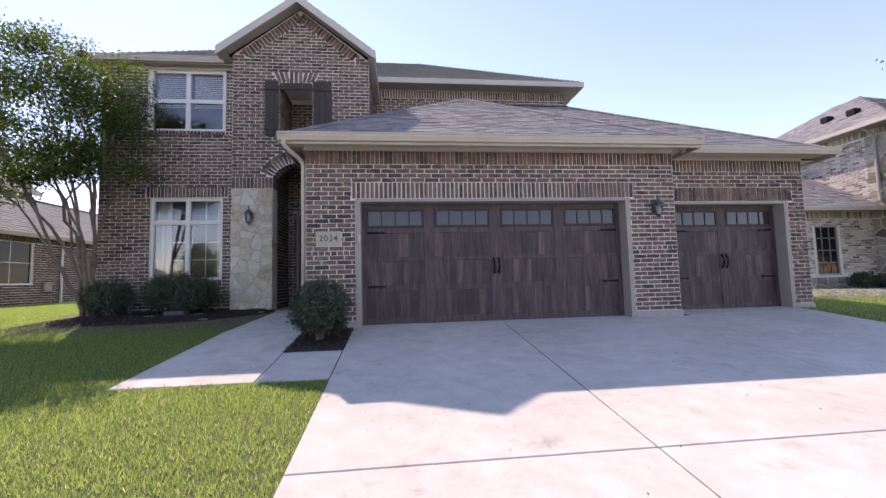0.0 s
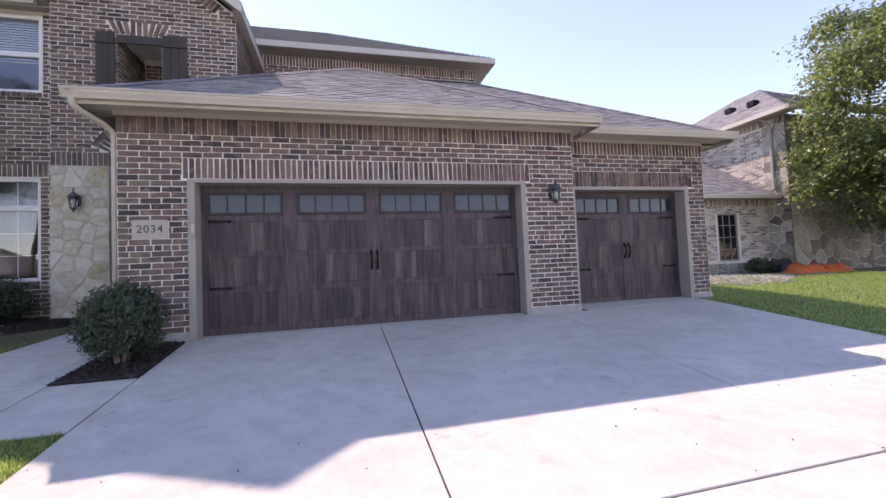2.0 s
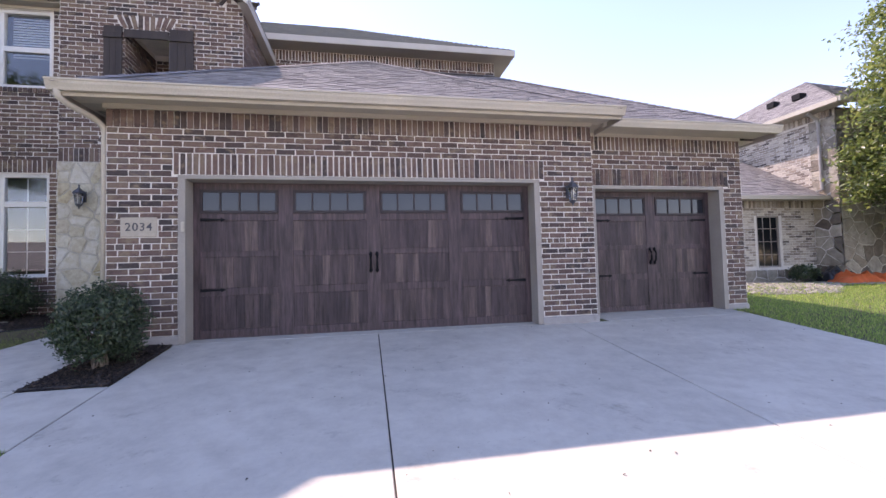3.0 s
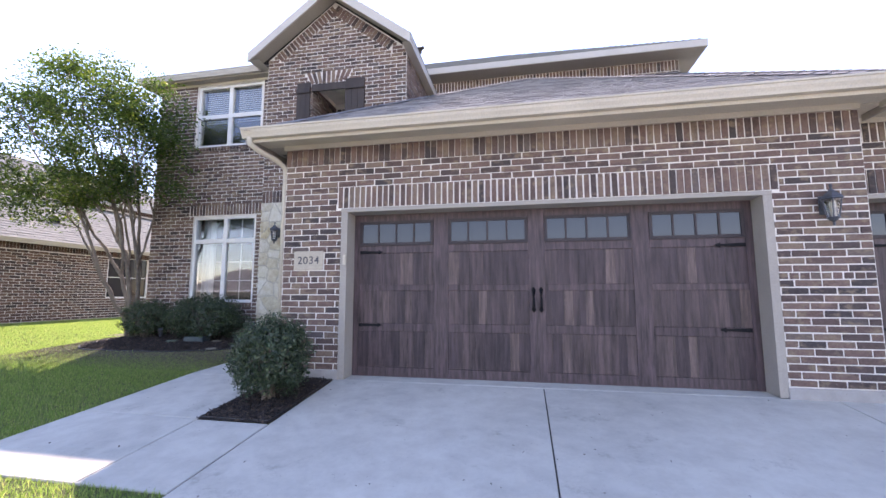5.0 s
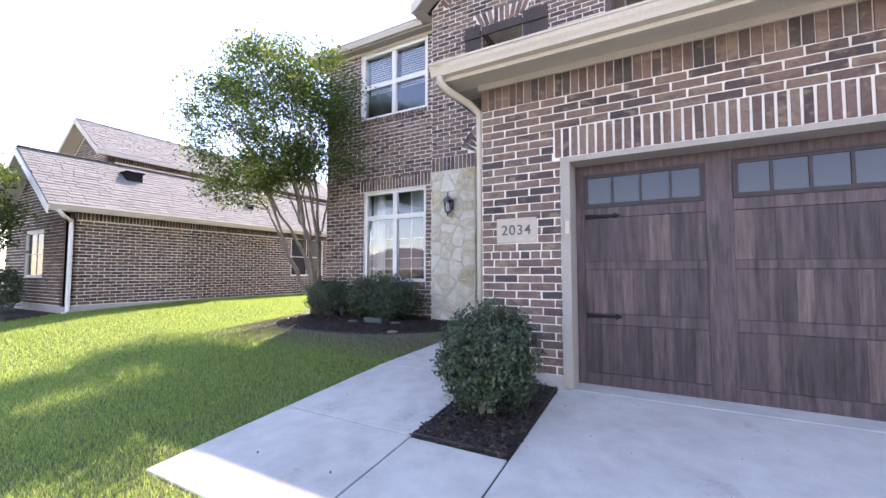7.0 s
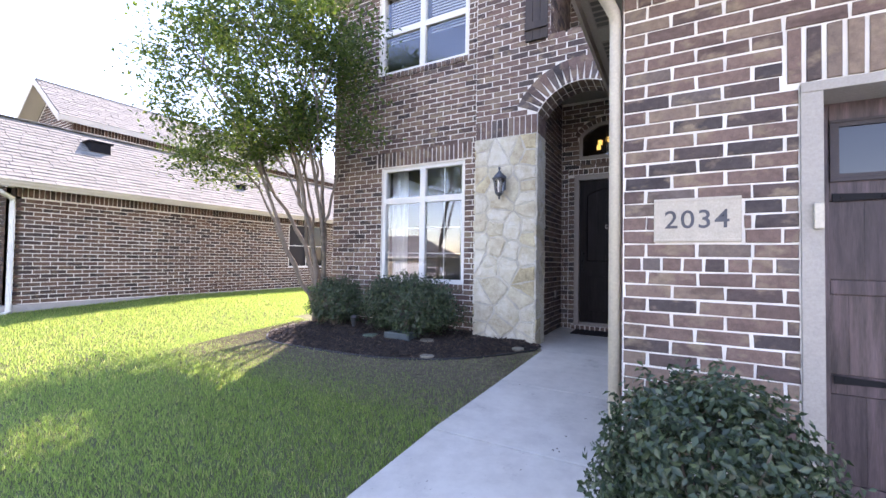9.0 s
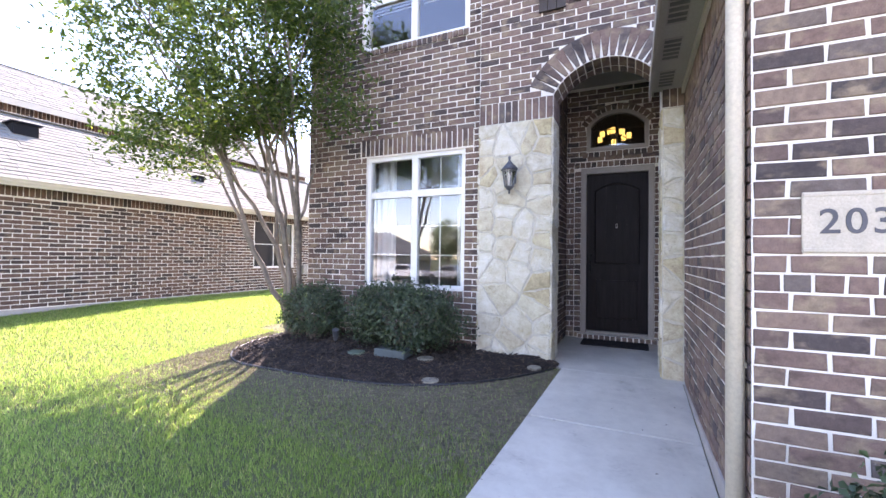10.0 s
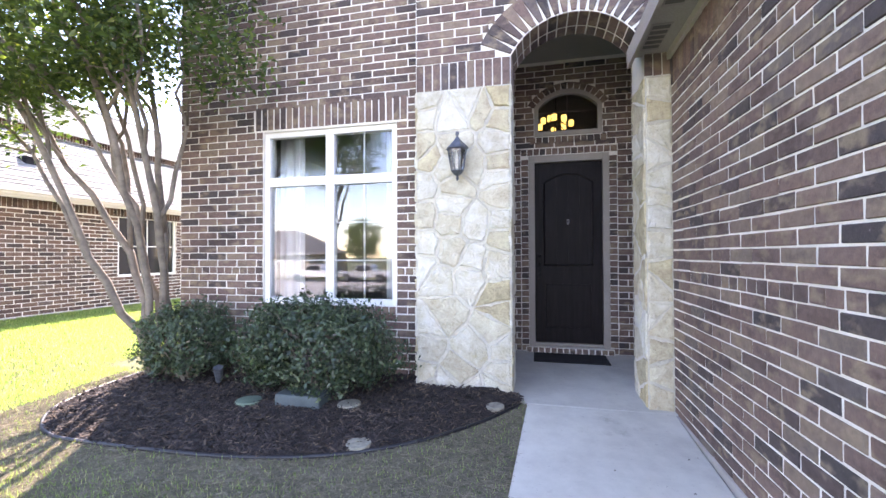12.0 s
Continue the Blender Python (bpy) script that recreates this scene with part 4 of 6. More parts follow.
sensor = box("sensor_box", TRIM, 0.885, 0.925, -0.045, -0.018, 1.48, 1.61, bevel=0.008)
tagged(sensor, "small tan plastic keypad on the door casing", "keypad")


# ---- windows and rooms ----
def window(name, x0, x1, z0, z1, y, mull, bars, label, muntins):
    """Frame, mullion and transom bars, panes and thin muntins. y: the frame's front."""
    th = thing(name, label, "window", kind="structure")
    f = 0.06
    boxes("window_frame", WHITE, [(x0, x0 + f, y, y + 0.09, z0, z1), (x1 - f, x1, y, y + 0.09, z0, z1), (x0 + f, x1 - f, y + 0.001, y + 0.09, z0, z0 + f), (x0 + f, x1 - f, y + 0.001, y + 0.09, z1 - f, z1)], th, "", 0.006)
    cols = [(x0 + f, mull - 0.05), (mull + 0.05, x1 - f)]
    box("mullion", WHITE, mull - 0.05, mull + 0.05, y + 0.004, y + 0.085, z0 + f, z1 - f, th, bevel=0.006)
    zs = [z0 + f] + [v for b in bars for v in (b - 0.05, b + 0.05)] + [z1 - f]
    for b in bars:
        for xa, xb in cols:
            box("transom_bar", WHITE, xa, xb, y + 0.006, y + 0.08, b - 0.05, b + 0.05, th, bevel=0.006)
    for k in range(len(zs) // 2):
        za, zb = zs[2 * k], zs[2 * k + 1]
        for xa, xb in cols:
            p = box("pane", GLASS, xa, xb, y + 0.045, y + 0.051, za, zb, th, "clear reflecting glass", 0)
            p.visible_shadow = False
            nc, nr = muntins[k]
            rows = [(xa + (xb - xa) * i / nc - 0.008, xa + (xb - xa) * i / nc + 0.008, y + 0.053, y + 0.062, za, zb) for i in range(1, nc)]
            rows += [(xa, xb, y + 0.054, y + 0.061, za + (zb - za) * i / nr - 0.008, za + (zb - za) * i / nr + 0.008) for i in range(1, nr)]
            if rows:
                boxes("muntin", WHITE, rows, th)
    return th


window("window_front", -4.1, -2.52, 0.93, 2.84, 2.9, -3.3, (2.28,), "white framed picture window with thin muntins", ((2, 3), (2, 1)))
window("window_upper", -4.2, -2.5, 4.46, 5.94, 2.9, -3.35, (5.2,), "white framed double window of the upper storey", ((1, 1), (1, 1)))


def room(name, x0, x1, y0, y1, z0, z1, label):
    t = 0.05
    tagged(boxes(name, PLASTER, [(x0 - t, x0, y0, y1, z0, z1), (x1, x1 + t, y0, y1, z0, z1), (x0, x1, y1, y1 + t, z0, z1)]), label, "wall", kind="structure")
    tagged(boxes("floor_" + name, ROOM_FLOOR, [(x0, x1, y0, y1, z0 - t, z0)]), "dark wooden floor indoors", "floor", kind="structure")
    # the ceiling shares the darkened plaster, so it looks unlit
    tagged(boxes("ceiling_" + name, PLASTER, [(x0, x1, y0, y1, z1, z1 + t)]), "indoor ceiling in plaster darkened for the dim room", "ceiling", kind="structure")


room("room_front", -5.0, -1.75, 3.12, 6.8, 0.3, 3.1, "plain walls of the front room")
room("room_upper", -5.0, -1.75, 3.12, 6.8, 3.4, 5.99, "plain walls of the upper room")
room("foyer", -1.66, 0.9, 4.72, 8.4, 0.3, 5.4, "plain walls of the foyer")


def curtain(x0, x1, z0, z1, y):
    n = int((x1 - x0) / 0.018)
    verts, faces = [], []
    for i in range(n + 1):
        x = x0 + (x1 - x0) * i / n
        d = 0.03 * math.sin(i * 0.85) + 0.012 * math.sin(i * 0.31 + 1)
        verts += [(x, y + d, z0), (x, y + d * 0.8, z1), (x, y + d + 0.004, z0), (x, y + d * 0.8 + 0.004, z1)]
    for i in range(n):
        k = 4 * i
        faces += [(k, k + 4, k + 5, k + 1), (k + 2, k + 3, k + 7, k + 6)]
    tagged(put("curtain", mesh_from("curtain", verts, faces, CURTAIN, True)), "pale sheer curtain hanging inside the front window", "curtain", "curtains at the front window")


curtain(-4.15, -3.82, 0.32, 2.95, 3.25)
curtain(-2.78, -2.4, 0.32, 2.95, 3.25)
rod = bmesh.new()
tube(rod, [(-4.4, 3.25, 2.97), (-2.2, 3.25, 2.97)], 0.014)
for q in (-4.4, -2.2):
    tube(rod, [(q, 3.25, 2.97), (q, 3.25, 3.1)], 0.012)
tagged(part("curtain_rod", rod, BLACK), "thin dark rod holding the curtains", "curtain rod")


def blind(x0, x1, z0, z1, y, lab):
    th = thing("window_blind", lab, "blind", group="blinds upstairs")
    box("head_rail", BLIND, x0, x1, y - 0.025, y + 0.025, z1 - 0.04, z1, th)
    me = None
    n = int((z1 - 0.04 - z0) / 0.05)
    for i in range(n):
        z = z0 + (i + 0.5) * 0.05
        if me is None:
            bm = bmesh.new()
            add_box(bm, x0, x1, -0.022, 0.022, -0.0015, 0.0015)
            me = bpy.data.meshes.new("slat")
            bm.to_mesh(me)
            bm.free()
            me.materials.append(BLIND)
        put("slat", me, th, "", pose(0, y, z, 62))


blind(-4.13, -3.41, 5.1, 5.95, 3.1, "white slatted blind behind the upper window")
blind(-3.29, -2.57, 5.1, 5.95, 3.1, "white slatted blind behind the upper window")


# ---- front door ----
def entry():
    th = thing("front_door", "dark brown wooden front door with arched panel", "door")
    y = 4.545
    x0, x1, z0, z1 = -1.14, -0.28, 0.285, 2.69
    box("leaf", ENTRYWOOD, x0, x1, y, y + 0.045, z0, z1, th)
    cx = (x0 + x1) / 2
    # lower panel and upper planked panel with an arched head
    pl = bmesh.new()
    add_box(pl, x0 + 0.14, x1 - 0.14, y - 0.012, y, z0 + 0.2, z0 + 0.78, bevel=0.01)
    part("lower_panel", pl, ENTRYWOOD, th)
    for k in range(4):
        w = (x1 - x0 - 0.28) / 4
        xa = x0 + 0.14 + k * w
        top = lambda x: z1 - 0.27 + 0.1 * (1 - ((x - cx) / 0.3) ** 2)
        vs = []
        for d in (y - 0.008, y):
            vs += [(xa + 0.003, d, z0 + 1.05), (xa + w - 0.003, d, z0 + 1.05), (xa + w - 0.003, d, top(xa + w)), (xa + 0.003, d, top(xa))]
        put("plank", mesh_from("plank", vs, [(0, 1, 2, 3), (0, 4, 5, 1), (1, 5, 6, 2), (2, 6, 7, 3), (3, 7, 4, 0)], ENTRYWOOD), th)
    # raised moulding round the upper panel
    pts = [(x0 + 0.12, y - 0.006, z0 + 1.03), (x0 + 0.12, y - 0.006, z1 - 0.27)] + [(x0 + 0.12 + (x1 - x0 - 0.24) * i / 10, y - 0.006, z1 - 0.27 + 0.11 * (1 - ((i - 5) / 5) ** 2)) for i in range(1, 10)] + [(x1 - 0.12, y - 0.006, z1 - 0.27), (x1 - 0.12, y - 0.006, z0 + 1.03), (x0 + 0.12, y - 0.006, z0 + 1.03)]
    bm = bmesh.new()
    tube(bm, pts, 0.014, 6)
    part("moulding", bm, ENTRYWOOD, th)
    bm = bmesh.new()
    add_box(bm, x0 + 0.035, x0 + 0.08, y - 0.012, y, z0 + 0.85, z0 + 1.2, bevel=0.004)
    tube(bm, [(x0 + 0.058, y - 0.01, z0 + 0.88), (x0 + 0.058, y - 0.055, z0 + 0.92), (x0 + 0.058, y - 0.055, z0 + 1.02), (x0 + 0.058, y - 0.01, z0 + 1.06)], 0.009)
    turned(bm, [(0.022, -0.02), (0.026, 0.0), (0.022, 0.02)], (x0 + 0.058, y - 0.012, z0 + 1.15), 10)
    part("handle_set", bm, BLACK, th, "black metal handle and lock")
    bm = bmesh.new()
    for r in ((cx - 0.013, cx - 0.009, 1.9, 1.96), (cx + 0.009, cx + 0.013, 1.9, 1.96), (cx - 0.013, cx + 0.013, 1.957, 1.962), (cx - 0.013, cx + 0.013, 1.898, 1.903)):
        add_box(bm, r[0], r[1], y - 0.016, y - 0.006, r[2] - 0.04, r[3] - 0.04)
    part("lock_box_ring", bm, WHITE, th, "small pale metal ring on the door")


entry()
tagged(boxes("door_frame_front", TAUPE, [(-1.22, -1.14, 4.47, 4.6, 0.24, 2.78), (-0.28, -0.2, 4.47, 4.6, 0.24, 2.78), (-1.14, -0.28, 4.471, 4.6, 2.69, 2.78), (-1.14, -0.28, 4.5, 4.62, 0.245, 0.285)], bevel=0.006), "taupe painted frame of the front door", "door frame", kind="structure")
sill = thing("door_sill", "brick sill under the front door", "sill", kind="structure")
box("mortar_bed", MORTAR, -1.26, -0.16, 4.42, 4.62, 0.17, 0.238, sill, bevel=0)
lay(sill, soldiers(Face((-1.44, 4.42), (1, 0), (0, -1)), 0.18, 1.28, 0.168, 0.24, 0.08, 0), BRICK, "brick", (-0.7, 4.4, 0.2))
mat_ob = box("doormat", plain("black_mat", (0.015, 0.014, 0.015), 0.95, scale=40, vary=0.4, relief=0.8), -1.16, -0.28, 3.93, 4.38, 0.168, 0.182, bevel=0.006)
tagged(mat_ob, "black rubber doormat on the porch", "doormat")


def transom():
    th = thing("window_transom", "arched transom window above the front door", "window", kind="structure")
    def outline(r, e, n=14):
        pts = [(-1.14 + e, 3.04 + e), (-0.28 - e, 3.04 + e)]
        a1 = math.acos((0.43 - e) / (TRR - e))
        for i in range(n + 1):
            a = a1 + (math.pi - 2 * a1) * i / n
            pts.append((-0.71 + (TRR - e) * math.cos(a), TCZ + (TRR - e) * math.sin(a)))
        return pts
    o, i2 = outline(TRR, 0.0), outline(TRR, 0.055)
    n = len(o)
    vs = [(x, y, z) for y in (4.47, 4.56) for pts in (o, i2) for x, z in pts]
    fs = []
    for k in range(n):
        j = (k + 1) % n
        fs += [(k, j, n + j, n + k), (2 * n + j, 2 * n + k, 3 * n + k, 3 * n + j), (n + k, n + j, 3 * n + j, 3 * n + k)]
    put("window_frame", mesh_from("window_frame", vs, fs, TAUPE), th)
    vs = [(x, y, z) for y in (4.52, 4.526) for x, z in i2]
    p = put("pane", mesh_from("pane", vs, [tuple(range(n)), tuple(range(2 * n - 1, n - 1, -1))] + [(k, k + n, (k + 1) % n + n, (k + 1) % n) for k in range(n)], GLASS), th)
    p.visible_shadow = False
    boxes("muntin", TAUPE, [(-0.718, -0.702, 4.528, 4.54, 3.09, 3.6), (-1.09, -0.33, 4.529, 4.539, 3.36, 3.372)], th)


transom()


def chandelier():
    th = thing("chandelier", "lit foyer chandelier with amber cup shades", "chandelier")
    c = Vector((-0.8, 6.0, 3.62))
    bm = bmesh.new()
    tube(bm, [c + Vector((0, 0, 0.25)), c + Vector((0, 0, 1.78))], 0.012)
    turned(bm, [(0.06, 0), (0.07, 0.02), (0.02, 0.05)], (c.x, c.y, 5.34))
    part("rod", bm, BLACK, th)
    for i in range(9):
        a = i * math.tau / 9 + 0.3
        r = 0.26 if i % 3 else 0.13
        e = c + Vector((r * math.cos(a), r * math.sin(a), 0.0 + 0.11 * (i % 3 == 0) + 0.05 * (i % 2)))
        bm = bmesh.new()
        tube(bm, [c + Vector((0, 0, 0.28)), (c + e) / 2 + Vector((0, 0, 0.02)), e - Vector((0, 0, 0.05))], 0.008, 6)
        part("arm", bm, BLACK, th)
        bm = bmesh.new()
        turned(bm, [(0.028, -0.045), (0.04, -0.04), (0.042, 0.05), (0.036, 0.055)], e, 10)
        part("shade", bm, GLOW, th, "lit amber glass shade")


chandelier()
spot = bmesh.new()
turned(spot, [(0.07, 0), (0.08, 0.012), (0.06, 0.02)], (-0.45, 6.9, 5.378))
tagged(part("ceiling_spot", spot, lamp_glow("warm_spot", (1.0, 0.85, 0.5), 0.8)), "small lit recessed ceiling spot in the foyer", "ceiling light")

# ---- shutters ----
for x0, x1, lab in ((-1.5, -1.19, "dark brown board shutter beside the gable recess"), (-0.39, 0.04, "dark brown board shutter beside the gable recess")):
    sh = thing("shutter", lab, "shutter", group="shutters of the gable")
    w = (x1 - x0) / 3
    for k in range(3):
        box("board", SHUTTER, x0 + k * w + 0.002, x0 + (k + 1) * w - 0.002, 2.6, 2.63, 4.28, 5.62, sh, bevel=0.004)
    for z in (4.42, 5.38):
        box("batten", SHUTTER, x0, x1, 2.57, 2.6, z, z + 0.1, sh, bevel=0.004)
tagged(box("recess_head", SHUTTER, -1.17, -0.41, 2.62, 2.66, 5.42, 5.58), "dark wooden head board of the recess", "head board")


# ---- stone piers ----
def clip_poly(poly, p, n):
    out = []
    for a, b in zip(poly, poly[1:] + poly[:1]):
        da, db = (a[0] - p[0]) * n[0] + (a[1] - p[1]) * n[1], (b[0] - p[0]) * n[0] + (b[1] - p[1]) * n[1]
        if da <= 0:
            out.append(a)
        if (da < 0 < db) or (db < 0 < da):
            t = da / (da - db)
            out.append((a[0] + t * (b[0] - a[0]), a[1] + t * (b[1] - a[1])))
    return out


def stones(parent, face, u0, u1, z0, z1, size, gap=0.018, proud=0.014, material=STONE, most=300, name="stone"):
    """Irregular stones: cells round uneven seeds, drawn in from the joints, with rough rounded faces."""
    seeds = []
    rows = max(1, round((z1 - z0) / (size * 0.8)))
    for r in range(rows):
        cols = max(1, round((u1 - u0) / (size * random.uniform(0.75, 1.7))))
        for c in range(cols):
            seeds.append((u0 + (u1 - u0) * (c + random.uniform(0.15, 0.85)) / cols, z0 + (z1 - z0) * (r + random.uniform(0.05, 0.95)) / rows))
    for i, s in enumerate(seeds):
        poly = [(u0, z0), (u1, z0), (u1, z1), (u0, z1)]
        for j, q in enumerate(seeds):
            if i != j:
                n = (q[0] - s[0], q[1] - s[1])
                poly = clip_poly(poly, ((s[0] + q[0]) / 2, (s[1] + q[1]) / 2), n)
                if len(poly) < 3:
                    break
        if len(poly) < 3:
            continue
        cx, cz = sum(p[0] for p in poly) / len(poly), sum(p[1] for p in poly) / len(poly)
        rim = []
        for a, b in zip(poly, poly[1:] + poly[:1]):
            ln = math.hypot(b[0] - a[0], b[1] - a[1])
            k = max(1, int(ln / 0.05))
            for m in range(k):
                rim.append((a[0] + (b[0] - a[0]) * m / k, a[1] + (b[1] - a[1]) * m / k))
        if len(rim) < 5:
            continue
        rad = max(math.hypot(p[0] - cx, p[1] - cz) for p in rim)
        lift = random.uniform(-0.006, 0.004)
        verts, n = [], len(rim)
        jit = [random.uniform(-0.012, 0.012) for p in rim]
        for inset, d in ((gap * 0.5, -0.02), (gap * 0.6, proud - 0.009 + lift), (gap * 0.6 + 0.01, proud + lift)):
            for p, jt in zip(rim, jit):
                ln = max(math.hypot(p[0] - cx, p[1] - cz), 0.02)
                k = max(0.2, 1 - (inset + abs(jt)) / ln)
                verts.append(face.at(cx + (p[0] - cx) * k, cz + (p[1] - cz) * k, d + jt * 0.5))
        verts.append(face.at(cx, cz, proud + lift + random.uniform(0.0, 0.004)))
        faces = []
        for ringk in (0, n):
            for k in range(n):
                j = (k + 1) % n
                faces.append((ringk + k, ringk + j, ringk + n + j, ringk + n + k))
        faces += [(2 * n + k, 2 * n + (k + 1) % n, 3 * n) for k in range(n)]
        put(name, mesh_from(name, verts, faces, material), parent)


pier = boxes("stone_pier_left", STONE_JOINT, [(-2.235, -1.335, 2.635, 3.06, -0.1, 3.03)])
tagged(pier, "cream limestone pier of irregular stones beside the arch", "pier", kind="structure")
stones(pier, Face((-2.24, 2.635), (1, 0), (0, -1)), 0, 0.91, 0.1, 3.03, 0.25)
stones(pier, Face((-1.335, 2.62), (0, 1), (1, 0)), 0, 0.43, 0.16, 3.03, 0.26)
stones(pier, Face((-2.235, 2.86), (0, -1), (-1, 0)), 0, 0.24, 0.1, 3.03, 0.24)
pier2 = boxes("stone_pier_right", STONE_JOINT, [(-0.205, 0.0, 2.575, 3.06, 0.0, 2.95)])
tagged(pier2, "narrow cream limestone pier between arch and garage", "pier", kind="structure")
stones(pier2, Face((-0.21, 2.575), (1, 0), (0, -1)), 0, 0.21, 0.15, 2.95, 0.23)
stones(pier2, Face((-0.205, 3.05), (0, -1), (-1, 0)), 0, 0.47, 0.17, 2.95, 0.25)
cap = thing("pier_cap", "row of upright bricks above the narrow pier", "brick course", kind="structure")
box("mortar_bed", MORTAR, -0.21, 0.0, 2.6, 3.06, 2.95, 3.3, cap, bevel=0)
lay(cap, soldiers(Face((-0.21, 2.6), (1, 0), (0, -1)), 0, 0.21, 2.96, 3.2, 0.07, 0), BRICK, "brick", (0, 2.6, 3))


# ---- lanterns, plaque, downspout ----
def lantern(x, y, z, lab):
    """A six-sided wall lantern; y: the wall behind it, z: its middle."""
    th = thing("wall_lantern", lab, "wall lantern", group="wall lanterns")
    c = y - 0.13
    bm = bmesh.new()
    add_box(bm, x - 0.05, x + 0.05, y - 0.022, y, z - 0.06, z + 0.14, bevel=0.008)
    part("backplate", bm, IRON, th)
    bm = bmesh.new()
    tube(bm, [(x, y - 0.02, z + 0.02), (x, y - 0.06, z + 0.1), (x, c - 0.0, z + 0.19), (x, c, z + 0.14)], 0.011)
    part("arm", bm, IRON, th)
    bm = bmesh.new()
    turned(bm, [(0.012, 0.245), (0.018, 0.225), (0.01, 0.2), (0.03, 0.17), (0.05, 0.15), (0.095, 0.105), (0.105, 0.085), (0.09, 0.075)][::-1], (x, c, z), 6)
    part("cap", bm, IRON, th, smooth=False)
    bm = bmesh.new()
    turned(bm, [(0.052, -0.11), (0.08, 0.075)], (x, c, z), 6)
    g = part("glass", bm, FROST, th, "clear ribbed lantern glass")
    g.visible_shadow = False
    for k in range(6):
        a = k * math.tau / 6
        bm = bmesh.new()
        tube(bm, [(x + 0.054 * math.cos(a), c + 0.054 * math.sin(a), z - 0.112), (x + 0.084 * math.cos(a), c + 0.084 * math.sin(a), z + 0.078)], 0.006, 5)
        part("bar", bm, IRON, th)
    bm = bmesh.new()
    turned(bm, [(0.006, -0.2), (0.014, -0.175), (0.008, -0.16), (0.035, -0.14), (0.058, -0.115), (0.056, -0.108)], (x, c, z), 12)
    part("finial", bm, IRON, th)
    bm = bmesh.new()
    turned(bm, [(0.01, -0.1), (0.012, -0.03), (0.016, 0.0), (0.01, 0.04), (0.002, 0.06)], (x, c, z), 8)
    part("bulb", bm, WHITE, th)


lantern(-1.8, 2.61, 2.33, "dark iron wall lantern on the stone pier")
lantern(6.38, -0.01, 2.0, "weathered grey-blue wall lantern on the garage pier")

plaque = thing("number_plaque", "cast stone house number plaque reading 2034", "plaque")
LIME = plain("cast_stone", (0.44, 0.39, 0.315), 0.9, scale=12, vary=0.08, grain=120, relief=0.4)
box("slab", LIME, SIGN[0], SIGN[1], -0.014, 0.01, SIGN[2] + 0.004, SIGN[3], plaque, bevel=0.006)
for za in (SIGN[3] - 0.02, SIGN[2] + 0.008):
    box("raised_rim", LIME, SIGN[0] + 0.004, SIGN[1] - 0.004, -0.017, -0.008, za, za + 0.015, plaque, "", 0.003)
number_paint = plain("number_paint", (0.075, 0.075, 0.085), 0.7, vary=0.15)
for i, digit in enumerate("2034"):
    fc = bpy.data.curves.new("numeral", "FONT")
    fc.body, fc.size, fc.align_x, fc.align_y, fc.extrude, fc.offset = digit, 0.145, "CENTER", "CENTER", 0.002, 0.001
    fo = new("numeral_source", fc)
    bpy.context.view_layer.update()
    me = bpy.data.meshes.new_from_object(fo.evaluated_get(bpy.context.evaluated_depsgraph_get()))
    bpy.data.objects.remove(fo)
    me.materials.clear()
    me.materials.append(number_paint)
    put("numeral", me, plaque, "dark grey numeral " + digit, pose((SIGN[0] + SIGN[1]) / 2 + (i - 1.5) * 0.082, -0.0155, (SIGN[2] + SIGN[3]) / 2, 90))

spout = thing("downspout", "tan metal downspout at the garage corner", "downspout")
bm = bmesh.new()
pts = [(-0.24, -0.5, 3.12), (-0.24, -0.48, 3.04), (-0.2, -0.38, 2.99), (-0.1, -0.1, 2.93), (-0.055, 0.03, 2.87), (-0.05, 0.055, 2.78), (-0.05, 0.055, 0.06)]
tube(bm, pts, [0.038] * 7, 10)
part("pipe", bm, TRIM, spout, smooth=True)
for z in (2.4, 0.9):
    box("strap", TRIM, -0.09, -0.002, 0.05, 0.056, z, z + 0.025, spout)
tagged(box("wall_outlet", TAUPE, -1.433, -1.41, 4.03, 4.11, 0.71, 0.83, bevel=0.006), "small weatherproof outlet on the porch wall", "outlet")


# ---- plants ----
def leaf_mesh(name, centres, normals, length, width, material, fold=0.25, seed=1):
    """Many small folded leaves: one quad bent along its rib, each of its own turn and size."""
    rng = np.random.default_rng(seed)
    n = len(centres)
    c, nn = np.asarray(centres, float), np.asarray(normals, float)
    nn /= np.linalg.norm(nn, axis=1)[:, None] + 1e-9
    d = rng.normal(size=(n, 3))
    d -= (d * nn).sum(1)[:, None] * nn
    d /= np.linalg.norm(d, axis=1)[:, None] + 1e-9
    s = np.cross(nn, d)
    k = rng.uniform(0.65, 1.3, n)[:, None]
    L, W = length * k, width * k
    v = np.empty((n, 4, 3))
    v[:, 0] = c - d * L / 2
    v[:, 1] = c + s * W / 2 + nn * W * fold
    v[:, 2] = c + d * L / 2 - nn * L * 0.12
    v[:, 3] = c - s * W / 2 + nn * W * fold
    me = bpy.data.meshes.new(name)
    me.vertices.add(4 * n)
    me.vertices.foreach_set("co", v.ravel())
    idx = np.arange(4 * n).reshape(n, 4)
    tris = np.concatenate([idx[:, [0, 1, 2]], idx[:, [0, 2, 3]]], axis=1).reshape(-1)
    me.loops.add(6 * n)
    me.loops.foreach_set("vertex_index", tris)
    me.polygons.add(2 * n)
    me.polygons.foreach_set("loop_start", np.arange(0, 6 * n, 3))
    me.polygons.foreach_set("loop_total", np.full(2 * n, 3))
    me.materials.append(material)
    me.update(calc_edges=True)
    me.validate()
    return me


